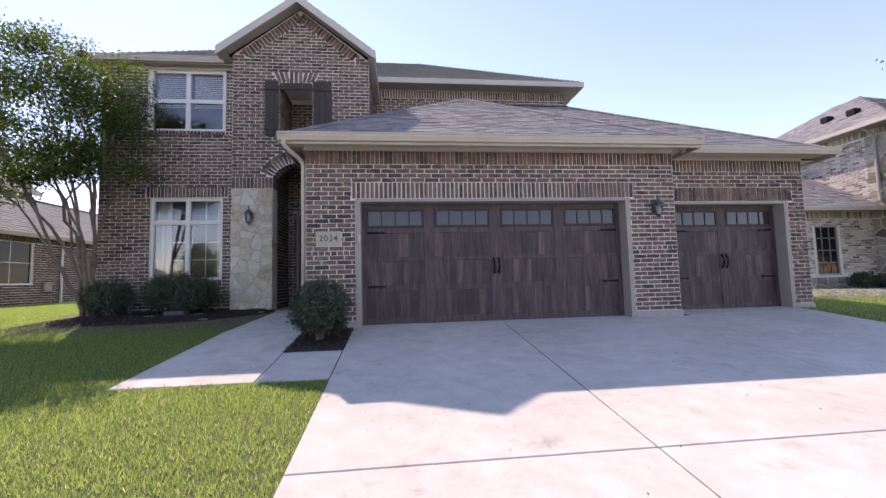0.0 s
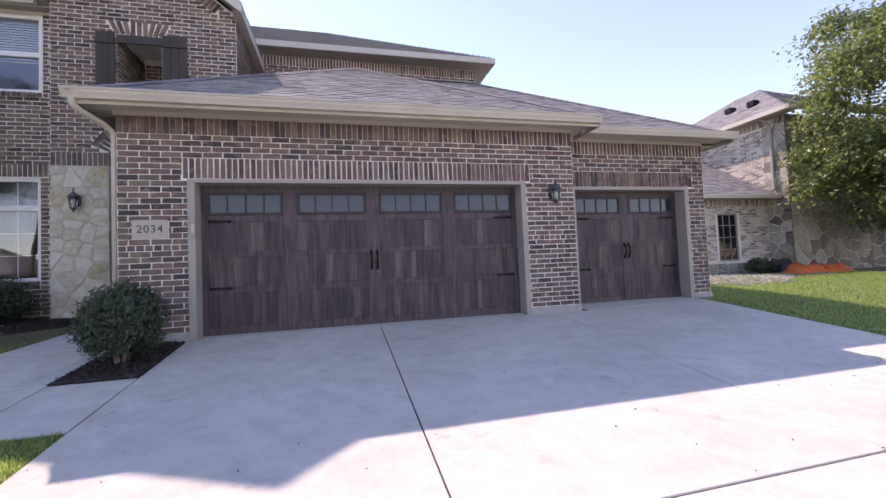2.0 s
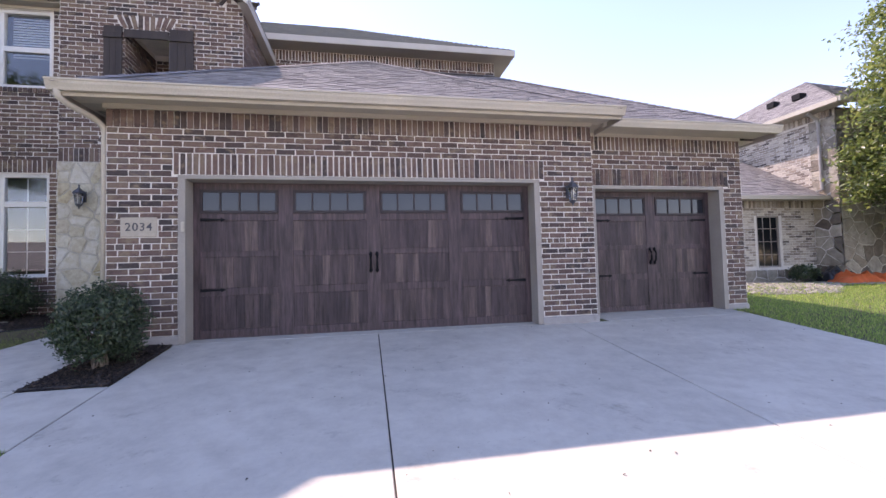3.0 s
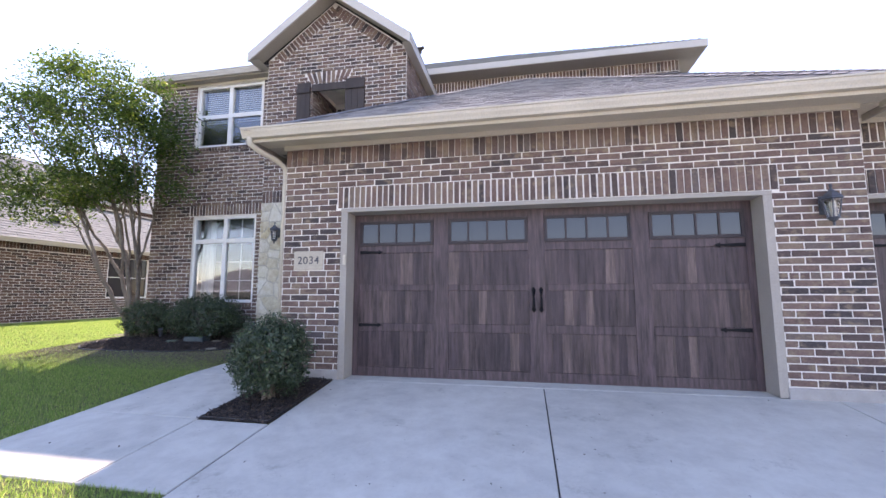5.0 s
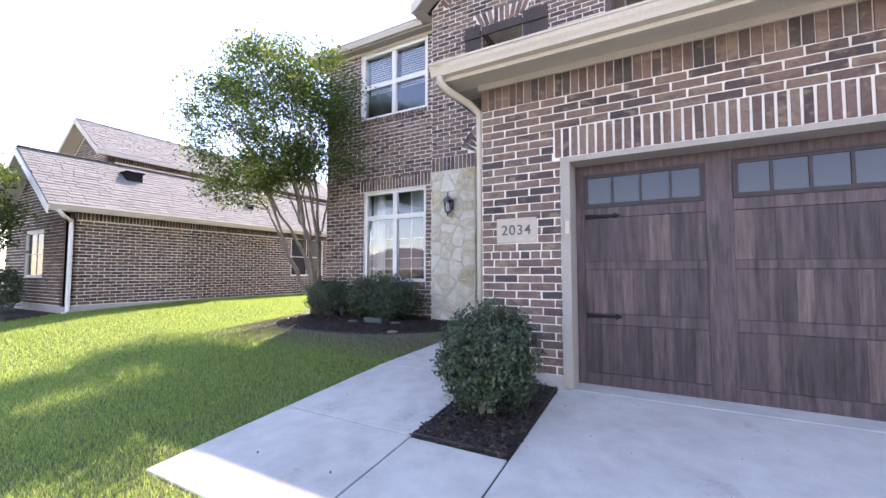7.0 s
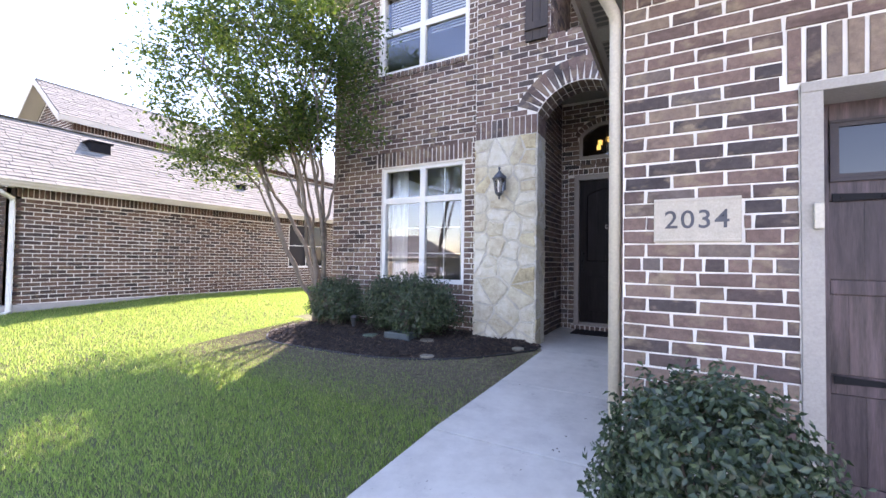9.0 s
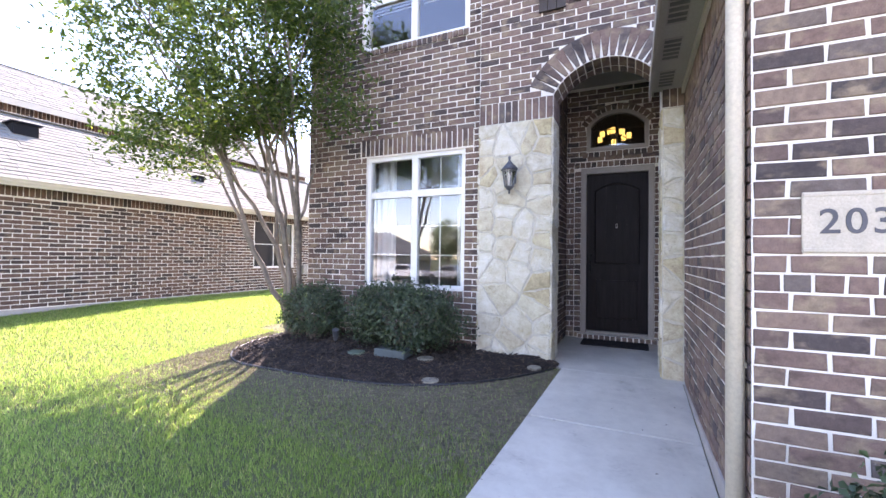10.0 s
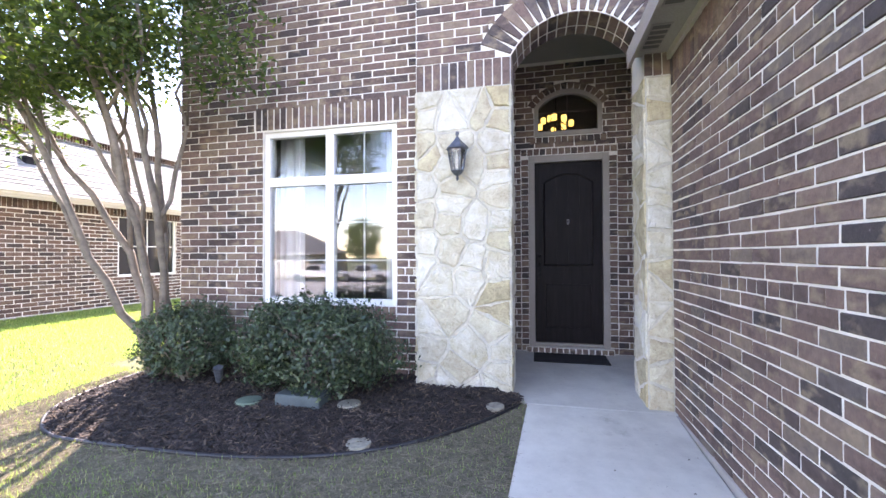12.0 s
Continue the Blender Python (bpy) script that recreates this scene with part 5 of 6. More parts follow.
def shrub(at, rx, ry, h, leaves, label, seed, size=0.042):
    """A clipped holly: leaves in uneven layers over a dome, with twigs inside and bare stems below."""
    rng = np.random.default_rng(seed)
    th = thing("shrub", label, "shrub", group="evergreen shrubs")
    x0, y0 = at
    z0 = ground(x0, y0) + 0.02
    pts, nrm = [], []
    # short leafy shoots of uneven length over a lumpy dome
    while len(pts) < leaves:
        p = rng.normal(size=3)
        p /= np.linalg.norm(p)
        if p[2] < -0.85:
            continue
        q = np.sign(p) * np.abs(p) ** 0.88
        nz = noise.noise(Vector(p * 2.1) + Vector((seed, 0, 0))) * 0.24 + noise.noise(Vector(p * 5.0) + Vector((0, seed, 0))) * 0.16
        reach = (1 - 0.3 * rng.random() ** 2.0) * (1 + nz) + (0.1 if rng.random() > 0.93 else 0)
        for k in range(5):
            r = reach - 0.055 * k + rng.normal() * 0.012
            side = rng.normal(size=3) * size * 0.33
            zz = z0 + h * 0.52 + q[2] * r * h * 0.5 + side[2]
            if zz > z0 + 0.03:
                pts.append((x0 + q[0] * r * rx + side[0], y0 + q[1] * r * ry + side[1], zz))
                nrm.append(p + rng.normal(size=3) * 0.6)
    put("foliage", leaf_mesh("foliage", pts, nrm, size, size * 0.55, LEAF_HOLLY, 0.2, seed), th)
    bm = bmesh.new()
    for i in range(16):
        a, r = rng.uniform(0, math.tau), rng.uniform(0.3, 0.85)
        b = (x0 + rng.normal() * 0.04, y0 + rng.normal() * 0.04, z0 - 0.05)
        t = (x0 + r * rx * math.cos(a), y0 + r * ry * math.sin(a), z0 + h * rng.uniform(0.5, 0.9))
        m = ((b[0] * 0.6 + t[0] * 0.4), (b[1] * 0.6 + t[1] * 0.4), z0 + h * 0.3)
        tube(bm, [b, m, t], [0.012, 0.008, 0.003], 5)
    part("stem", bm, BARK, th)
    return th


shrub((0.37, -0.76), 0.43, 0.42, 0.88, 13000, "rounded dark green holly shrub beside the garage", 3, 0.036)
shrub((-3.1, 2.26), 0.82, 0.46, 0.9, 12500, "wide clipped dark green shrub under the front window", 5)
shrub((-4.6, 2.36), 0.48, 0.42, 0.8, 7000, "small dark green shrub at the foot of the tree", 8)


def tree(name, label, base, stems, crown, radii, clumps, per, leaf, material, seed, spread=0.3, keep=None, trunk=0.05):
    """Stems from the ground, limbs that reach for clumps of leaves spread unevenly through the crown."""
    rng = np.random.default_rng(seed)
    th = thing(name, label, "tree")
    base, crown = np.array(base, float), np.array(crown, float)
    nodes = []

    def stem(b, top, r0, r1, n, bend, power):
        """A crooked, knotty stem from b to top."""
        pa, pb = rng.uniform(0, 6.28, 2)
        pts = []
        for k in range(n + 1):
            t = k / n
            p = b * (1 - t) + top * t
            p[:2] = b[:2] * (1 - t ** power) + top[:2] * t ** power
            w = bend * math.sin(math.pi * t)
            p = p + np.array([math.sin(pa + 7 * t) * w, math.sin(pb + 6 * t) * w, 0]) + rng.normal(size=3) * 0.3 * bend * (0 < k < n)
            pts.append(p)
        rad = [(r0 + (r1 - r0) * k / n) * rng.uniform(0.9, 1.12) for k in range(n + 1)]
        bm = bmesh.new()
        tube(bm, [tuple(p) for p in pts], rad, 8)
        part("trunk", bm, BARK, th, smooth=True)
        return pts, rad

    for i in range(stems):
        a = math.tau * i / max(stems, 1) + rng.uniform(-0.3, 0.3)
        b = base + np.array([0.12 * math.cos(a), 0.1 * math.sin(a), -0.1]) * (stems > 1)
        top = crown + np.array([math.cos(a) * radii[0] * 0.5, math.sin(a) * radii[1] * 0.45, rng.uniform(-0.1, 0.45) * radii[2]])
        pts, rad = stem(b, top, trunk, trunk * 0.28, 14, 0.085 if stems > 1 else 0.05, 1.5)
        nodes += [(p, r) for p, r in zip(pts[6:], rad[6:])]
        for k in (5, 8):
            turn = a + rng.uniform(0.5, 1.2) * rng.choice((-1, 1))
            out = crown + np.array([math.cos(turn) * radii[0] * 0.75, math.sin(turn) * radii[1] * 0.65, rng.uniform(-0.25, 0.5) * radii[2]])
            fp, fr = stem(pts[k], out, rad[k] * 0.72, trunk * 0.2, 9, 0.09, 1.15)
            nodes += [(p, r) for p, r in zip(fp[3:], fr[3:])]
    lm = bmesh.new()
    cs = []
    tries = 0
    while len(cs) < clumps and tries < clumps * 40:
        tries += 1
        q = rng.normal(size=3)
        q *= rng.uniform(0.35, 1.0) ** 0.6 / np.linalg.norm(q)
        p = crown + q * np.array(radii) * (1 + 0.25 * noise.noise(Vector(q * 1.7) + Vector((seed, 3, 1))))
        if noise.noise(Vector(p * 0.9) + Vector((0, seed, 0))) < -0.3 or (keep and not keep(p)):
            continue
        cs.append(p)
    cs.sort(key=lambda p: np.linalg.norm(p - crown))
    pts, nrm = [], []
    for p in cs:
        best = min(nodes, key=lambda nd: np.linalg.norm(nd[0] - p) + 1.5 * max(0, nd[0][2] - p[2] + 0.1))
        a, r = best
        mid = (a + p) / 2 + np.array([0, 0, 0.1]) + rng.normal(size=3) * 0.06
        r0 = min(r * 0.7, 0.026)
        tube(lm, [tuple(a), tuple(mid), tuple(p)], [r0, r0 * 0.7, 0.004], 5)
        nodes += [(mid, r0 * 0.8), (p, r0 * 0.5)]
        k = int(per * rng.uniform(0.6, 1.4))
        off = rng.normal(size=(k, 3)) * spread * np.array([1, 1, 0.62])
        off[:, 2] -= 0.12 * (off[:, 0] ** 2 + off[:, 1] ** 2) / spread
        loc = p + off
        if keep:
            loc = np.array([q for q in loc if keep(q)]).reshape(-1, 3)
        pts.append(loc)
        nrm.append(np.tile([0, 0, 1.0], (len(loc), 1)) + rng.normal(size=(len(loc), 3)) * 0.7)
    part("limb", lm, BARK, th, smooth=True)["kind"] = "stuff"
    put("crown", leaf_mesh("crown", np.concatenate(pts), np.concatenate(nrm), leaf, leaf * 0.5, material, 0.15, seed), th)
    return th


def myrtle_room(p):
    """Clear of the house wall, and higher near the stems than out at the rim."""
    return (p[1] < 2.72 or p[0] < -5.4) and p[2] > 2.95 - 0.32 * max(0.0, -5.0 - p[0])


tree("crape_myrtle", "multi-stemmed crape myrtle with smooth tan trunks", (-5.05, 2.47, 0.15), 6, (-5.55, 1.5, 4.15), (2.05, 1.45, 1.85), 250, 150, 0.07, LEAF_TREE, 11, 0.185, myrtle_room, 0.046)
tree("yard_tree", "leafy green tree on the lawn towards the street", (-9.6, -8.2, -0.8), 1, (-9.6, -8.2, 6.3), (2.6, 2.6, 2.0), 85, 120, 0.13, LEAF_OAK, 51, 0.34, None, 0.1)
tree("street_tree", "leafy green shade tree in front of the pale brick house", (19.6, 2.4, 0.1), 1, (20.0, 2.2, 5.0), (3.7, 2.3, 4.1), 360, 190, 0.14, LEAF_OAK, 21, 0.3, lambda p: p[1] < 4.0, 0.13)
tree("small_tree", "small dark green tree before the neighbouring house", (-11.7, -1.5, 0.0), 3, (-11.5, -1.45, 2.6), (1.15, 0.85, 1.1), 80, 150, 0.085, LEAF_TREE, 31, 0.18, lambda p: p[1] < -0.25, 0.03)
tree("far_tree", "tall green tree across the street", (-25, -46, -1.3), 1, (-25, -46, 3.8), (2.3, 2.3, 3.1), 90, 150, 0.2, LEAF_OAK, 41, 0.5, None, 0.15)
tree("far_tree", "broad green tree across the street", (8, -46, -1.3), 1, (8, -46, 3.8), (3.0, 3.0, 2.8), 90, 150, 0.22, LEAF_OAK, 43, 0.55, None, 0.18)

# ---- planting beds ----
BX0 = -5.35


def bed_edge(x):
    """Front edge of the large bed."""
    if x < -4.5:
        t = min(1.0, (-4.5 - x) / 0.85)
        return 1.2 + 0.75 * (1 - math.sqrt(max(0.0, 1 - t * t)))
    return 1.2 + 1.25 * ((x + 4.5) / 3.25) ** 4


def in_bed(x, y):
    return BX0 < x < -1.24 and bed_edge(x) < y < 2.86 and not (x > -2.26 and y > 2.62)


def in_small_bed(x, y):
    return 0.0 < x < 0.79 and -1.36 < y < 0.0


def mound(x, y):
    if in_bed(x, y):
        d = min(y - bed_edge(x), (x - BX0) * 1.2, 0.5)
        return ground(x, y) + 0.01 + 0.1 * max(d, 0) + 0.012 * noise.noise(Vector((x * 6, y * 6, 0)))
    return ground(x, y) + 0.012 + 0.012 * noise.noise(Vector((x * 6, y * 6, 0)))


def bed_patch(name, x0, x1, y0, y1, test, label):
    st = 0.06
    nx, ny = int((x1 - x0) / st), int((y1 - y0) / st)
    verts = [(x0 + i * st, y0 + j * st, mound(x0 + i * st, y0 + j * st)) for j in range(ny + 1) for i in range(nx + 1)]
    faces = [(j * (nx + 1) + i, j * (nx + 1) + i + 1, (j + 1) * (nx + 1) + i + 1, (j + 1) * (nx + 1) + i) for j in range(ny) for i in range(nx) if test(x0 + (i + 0.5) * st, y0 + (j + 0.5) * st)]
    tagged(put(name, mesh_from(name, verts, faces, SOIL, True)), label, "soil", kind="structure")


bed_patch("bed_soil", -5.4, -1.2, 1.1, 2.9, in_bed, "dark soil of the planting bed")
bed_patch("bed_soil_small", 0.0, 0.84, -1.36, 0.04, in_small_bed, "dark soil of the bed beside the garage")


def chips(name, x0, x1, y0, y1, test, count, label, seed):
    rng = np.random.default_rng(seed)
    verts, faces = [], []
    while count > 0:
        x, y = rng.uniform(x0, x1), rng.uniform(y0, y1)
        if not test(x, y):
            continue
        count -= 1
        L, W, T = rng.uniform(0.012, 0.05), rng.uniform(0.003, 0.011), rng.uniform(0.002, 0.006)
        m = Euler((rng.normal() * 0.35, rng.normal() * 0.35, rng.uniform(0, 6.28))).to_matrix()
        c = Vector((x, y, mound(x, y) + rng.uniform(0.0, 0.014)))
        k = len(verts)
        for a, b, e in ((-1, -0.6, 0), (1, -1, 0), (0.8, 1, 0), (-1, 0.7, 0), (-0.8, -0.4, 1), (0.9, -0.5, 1), (0.7, 0.6, 1), (-0.9, 0.4, 1)):
            verts.append(c + m @ Vector((a * L, b * W, e * T)))
        faces += [tuple(i + k for i in f) for f in ((4, 5, 6, 7), (0, 1, 5, 4), (1, 2, 6, 5), (2, 3, 7, 6), (3, 0, 4, 7))]
    tagged(put(name, mesh_from(name, verts, faces, MULCH)), label, "mulch", kind="stuff")


chips("mulch", -5.35, -1.24, 1.15, 2.86, in_bed, 15000, "dark shredded bark mulch over the bed", 5)
chips("mulch_small", 0.01, 0.78, -1.35, -0.01, in_small_bed, 4500, "dark shredded bark mulch round the shrub", 6)
bm = bmesh.new()
line = [(BX0 + 0.0, 2.5), (BX0, 2.2)] + [(BX0 + 4.1 * i / 60, bed_edge(BX0 + 4.1 * i / 60)) for i in range(61)]
tube(bm, [(x, y, ground(x, y) + 0.018) for x, y in line], 0.015, 8)
tagged(part("bed_edging", bm, EDGING, smooth=True), "black plastic edging round the planting bed", "edging")
bm = bmesh.new()
tube(bm, [(0.02, -0.02, ground(0, 0) + 0.015), (0.02, -1.33, ground(0, -1.33) + 0.02), (0.77, -1.33, ground(0, -1.33) + 0.02), (0.77, -0.02, 0.015)], 0.014, 6)
tagged(part("bed_edging", bm, EDGING), "black edging round the bed beside the garage", "edging")

COVER = plain("cover_stone", (0.24, 0.22, 0.17), 0.9, scale=18, vary=0.3, relief=0.4)
for x, y, r, c in ((-2.65, 2.05, 0.1, "round stone disc lying in the mulch"), (-1.45, 2.31, 0.075, "small round stone disc in the mulch"), (-2.33, 1.54, 0.09, "round stone disc beside the edging"), (-3.55, 1.95, 0.11, "round green valve cover in the mulch")):
    bm = bmesh.new()
    turned(bm, [(r * 0.97, -0.04), (r, 0.005), (r * 0.95, 0.016), (r * 0.4, 0.02)], (x, y, mound(x, y) + 0.012), 20)
    tagged(part("ground_disc", bm, COVER if "stone" in c else plain("valve_green", (0.1, 0.14, 0.1), 0.7)), c, "ground disc", "discs in the bed")
tagged(box("valve_box", plain("grey_box", (0.06, 0.08, 0.085), 0.7, vary=0.2), -3.28, -2.86, 1.92, 2.14, 0.12, mound(-3, 2) + 0.1, bevel=0.02), "dark grey plastic valve box half sunk in mulch", "valve box")


def path_light(x, y, lean):
    th = thing("garden_spotlight", "small grey garden spotlight on a spike", "spotlight", group="garden spotlights")
    z = mound(x, y)
    bm = bmesh.new()
    tube(bm, [(x, y, z - 0.05), (x, y, z + 0.07)], 0.008)
    part("spike", bm, BLACK, th)
    bm = bmesh.new()
    tube(bm, [(x - 0.03 * lean, y + 0.01, z + 0.05), (x, y, z + 0.09), (x + 0.06 * lean, y - 0.04, z + 0.2)], [0.025, 0.034, 0.045], 12)
    part("head", bm, IRON, th)


path_light(-4.08, 2.2, 0.4)
path_light(-3.75, 2.62, -0.3)


# ---- neighbouring house with red-brown brick ----
def cut_wall(face, u0, u1, z0, z1, holes):
    """Strips of a wall round rectangular holes that share no columns."""
    out, u = [], u0
    for a, b, c, d in sorted(holes):
        out += [(u, a, z0, z0, z1, z1), (a, b, z0, z0, c, c), (a, b, d, d, z1, z1)]
        u = b
    return out + [(u, u1, z0, z0, z1, z1)]


def plain_window(parent, face, u0, u1, z0, z1, cols, rows, frame_mat, pane_mat=None):
    """A window in a wall face: frame, pane and muntins."""
    def slab(name, rects, d0, d1, m):
        vs, fs = [], []
        for a, b, c, d in rects:
            k = len(vs)
            for dd in (d1, d0):
                vs.extend([face.at(a, c, dd), face.at(b, c, dd), face.at(b, d, dd), face.at(a, d, dd)])
            fs.extend([tuple(i + k for i in f) for f in ((0, 1, 2, 3), (7, 6, 5, 4), (0, 4, 5, 1), (1, 5, 6, 2), (2, 6, 7, 3), (3, 7, 4, 0))])
        return mesh_from(name, vs, fs, m)
    f = 0.05
    w = put("window", slab("window", [(u0, u0 + f, z0, z1), (u1 - f, u1, z0, z1), (u0 + f, u1 - f, z0, z0 + f), (u0 + f, u1 - f, z1 - f, z1)], -0.1, -0.02, frame_mat), parent)
    put("pane", slab("pane", [(u0 + f, u1 - f, z0 + f, z1 - f)], -0.08, -0.06, pane_mat or HOUSEPANE), w)
    bars = [(u0 + (u1 - u0) * i / cols - 0.011, u0 + (u1 - u0) * i / cols + 0.011, z0 + f, z1 - f) for i in range(1, cols)]
    put("muntin", slab("muntin", bars + [(u0 + f, u1 - f, z0 + (z1 - z0) * i / rows - 0.011, z0 + (z1 - z0) * i / rows + 0.011) for i in range(1, rows)], -0.06, -0.048, frame_mat), w) if cols > 1 or rows > 1 else None
    return w


nb = thing("neighbour_house", "single-storey brown brick house with pale shingle roof", "house")
F_NE, F_NS = Face((-10.5, -0.1), (0, 1), (1, 0)), Face((-14.5, -0.1), (1, 0), (0, -1))
hole = (6.4, 7.95, 0.98, 2.4)
w1 = strip_wall("wall", F_NE, cut_wall(F_NE, 0, 14, 0.0, 2.62, [hole]), 0.2, MORTAR, nb, kind="")
lay(w1, bond(F_NE, 0.05, 14, 0.34, 2.36, lambda u, z: not rect_in(u, z, hole)) + soldiers(F_NE, 0.05, 14, 2.36, 2.6, 0.08), BRICK_RED, "brick", (-10.5, 4, 1.3))
wn2 = plain_window(nb, F_NE, *hole, 2, 2, WHITE)
bl = []
strip = mesh_from("blind", [F_NE.at(6.45, 1.05, -0.12), F_NE.at(7.9, 1.05, -0.12), F_NE.at(7.9, 2.35, -0.12), F_NE.at(6.45, 2.35, -0.12)], [(0, 1, 2, 3)], BLIND)
put("blind", strip, nb)
hole2 = (1.5, 2.7, 1.0, 2.15)
gz = lambda u: 2.62 + 0.72 * (2.16 - abs(u - 2.16))
strips = [(0, 1.5, 0, 0, gz(0), gz(1.5)), (1.5, 2.16, 0, 0, 1.0, 1.0), (2.16, 2.7, 0, 0, 1.0, 1.0), (1.5, 2.16, 2.15, 2.15, gz(1.5), gz(2.16)), (2.16, 2.7, 2.15, 2.15, gz(2.16), gz(2.7)), (2.7, 4.0, 0, 0, gz(2.7), gz(4.0))]
w2 = strip_wall("wall", F_NS, strips, 0.2, MORTAR, nb, kind="")
lay(w2, bond(F_NS, 0, 4.0, 0.34, 4.1, lambda u, z: z < gz(u) - 0.06 and not rect_in(u, z, hole2)), BRICK_RED, "brick", (-11, 0, 1.5), most=120)
plain_window(nb, F_NS, *hole2, 2, 2, WHITE)
box("footing", KERB_CONCRETE, -14.5, -10.475, -0.125, 14, 0.0, 0.33, nb, bevel=0.01)
slope(nb, (-10.12, -0.55, 2.62), (-10.12, 14, 2.62), (-12.34, 14, 4.22), (-12.34, -0.55, 4.22), (-10, 3, 3), SHINGLE_PALE, 300)
slope(nb, (-14.56, 14, 2.62), (-14.56, -0.55, 2.62), (-12.34, -0.55, 4.22), (-12.34, 14, 4.22), (-14, 3, 3), SHINGLE_PALE)
for sx in (-2.25, 2.25):
    rake("barge_board", (-12.34 + sx, -0.55, 2.58), (-12.34, -0.55, 4.2), 0.17, 0.03, WHITE, nb)
    put("rake_soffit", mesh_from("rake_soffit", [(-12.34 + sx, -0.55, 2.48), (-12.34, -0.55, 4.1), (-12.34, -0.1, 4.1), (-12.34 + sx, -0.1, 2.48)], [(0, 1, 2, 3)], WHITE), nb)
gut = gutter("gutter", -0.55, 14, 0, 0, TRIM, "pale gutter along the eave")
gut.parent = nb
for key in ("category", "kind", "label"):
    del gut[key]
gut.matrix_world = pose(-10.14, 0, 2.5, 0, 0, 90)
bm = bmesh.new()
tube(bm, [(-10.05, -0.4, 2.5), (-10.12, -0.3, 2.4), (-10.43, -0.04, 2.32), (-10.44, -0.03, 2.2), (-10.44, -0.03, 0.22), (-10.4, -0.12, 0.17)], 0.045, 8)
part("downspout", bm, WHITE, nb, "white metal downspout")
bm = bmesh.new()
tube(bm, [(-10.44, 8.95, 2.5), (-10.44, 8.95, 0.15)], 0.04, 8)
part("downspout", bm, WHITE, nb)
box("meter_box", plain("meter_grey", (0.3, 0.28, 0.25), 0.6), -10.49, -10.38, 8.2, 8.5, 0.75, 1.05, nb, bevel=0.01)
for x, y, s in ((-11.75, 1.7, 1.0), (-11.14, 5.0, 0.6)):
    z = 2.62 + (-10.12 - x) * 0.72
    bm = bmesh.new()
    vs = add_box(bm, x - 0.18 * s, x + 0.18 * s, y - 0.2 * s, y + 0.2 * s, z - 0.1, z + 0.14 * s, bevel=0.015)
    add_box(bm, x - 0.24 * s, x + 0.22 * s, y - 0.24 * s, y + 0.24 * s, z + 0.14 * s, z + 0.17 * s)
    part("roof_vent", bm, BLACK, nb, "dark metal roof vent")
bm = bmesh.new()
add_box(bm, -14.4, -10.6, -1.0, -0.13, 0.0, ground(-12, -0.5) + 0.06, bevel=0.02)
part("bed", bm, SOIL, nb, "dark mulched bed along the front wall")
# its upper storey
F_NU, F_NUE = Face((-17.0, 1.95), (1, 0), (0, -1)), Face((-13.95, 1.95), (0, 1), (1, 0))
gu = lambda u: 4.9 + 0.74 * (1.58 - abs(u - 1.58))
w3 = strip_wall("upper_wall", F_NU, [(0, 1.58, 2.5, 2.5, gu(0), gu(1.58)), (1.58, 3.05, 2.5, 2.5, gu(1.58), gu(3.05))], 0.2, MORTAR, nb, kind="")
lay(w3, bond(F_NU, 0, 3.05, 3.4, 6.0, lambda u, z: z < gu(u) - 0.1), BRICK_RED, "brick", (-15, 2, 5), most=0)
w4 = strip_wall("upper_wall", F_NUE, [(0, 10, 2.5, 2.5, 4.95, 4.95)], 0.2, MORTAR, nb, kind="")
lay(w4, bond(F_NUE, 0, 10, 3.2, 4.66, lambda u, z: True) + soldiers(F_NUE, 0, 10, 4.68, 4.92), BRICK_RED, "brick", (-14, 2, 5), most=0)
slope(nb, (-13.6, 1.55, 4.93), (-13.6, 12, 4.93), (-15.4, 12, 6.2), (-15.4, 1.55, 6.2), (-14, 3, 5), SHINGLE_PALE)
slope(nb, (-17.2, 12, 4.93), (-17.2, 1.55, 4.93), (-15.4, 1.55, 6.2), (-15.4, 12, 6.2), (-16, 3, 5), SHINGLE_PALE)
for sx in (-1.83, 1.83):
    rake("barge_board", (-15.4 + sx, 1.55, 4.9), (-15.4, 1.55, 6.2), 0.16, 0.03, TRIM, nb)
    put("rake_soffit", mesh_from("rake_soffit", [(-15.4 + sx, 1.55, 4.8), (-15.4, 1.55, 6.1), (-15.4, 1.95, 6.1), (-15.4 + sx, 1.95, 4.8)], [(0, 1, 2, 3)], TRIM), nb)
box("upper_fascia", TRIM, -13.62, -13.58, 1.55, 12, 4.78, 4.93, nb)

# ---- neighbouring house with pale brick and stone ----
nr = thing("pale_brick_house", "two-storey house of pale brick and stone", "house")
F_RW, F_RB, F_RS = Face((14.4, 5.0), (1, 0), (0, -1)), Face((17.6, 12.0), (0, -1), (-1, 0)), Face((17.6, 4.2), (1, 0), (0, -1))
hw = (0.98, 1.84, 0.62, 2.26)
w5 = strip_wall("wing_wall", F_RW, cut_wall(F_RW, 0, 3.2, -0.2, 2.75, [hw]), 0.2, MORTAR, nr, kind="")
lay(w5, bond(F_RW, 0, 3.2, 0.66, 2.5, lambda u, z: not rect_in(u, z, (0.9, 1.92, 0.5, 2.3))) + soldiers(F_RW, 0, 3.2, 2.5, 2.74), BRICK_PALE, "brick", (15, 5, 1.5))
stones(w5, F_RW, 0, 3.2, 0.0, 0.55, 0.4, material=STONE_DARK)
plain_window(nr, F_RW, *hw, 3, 4, TAUPE)
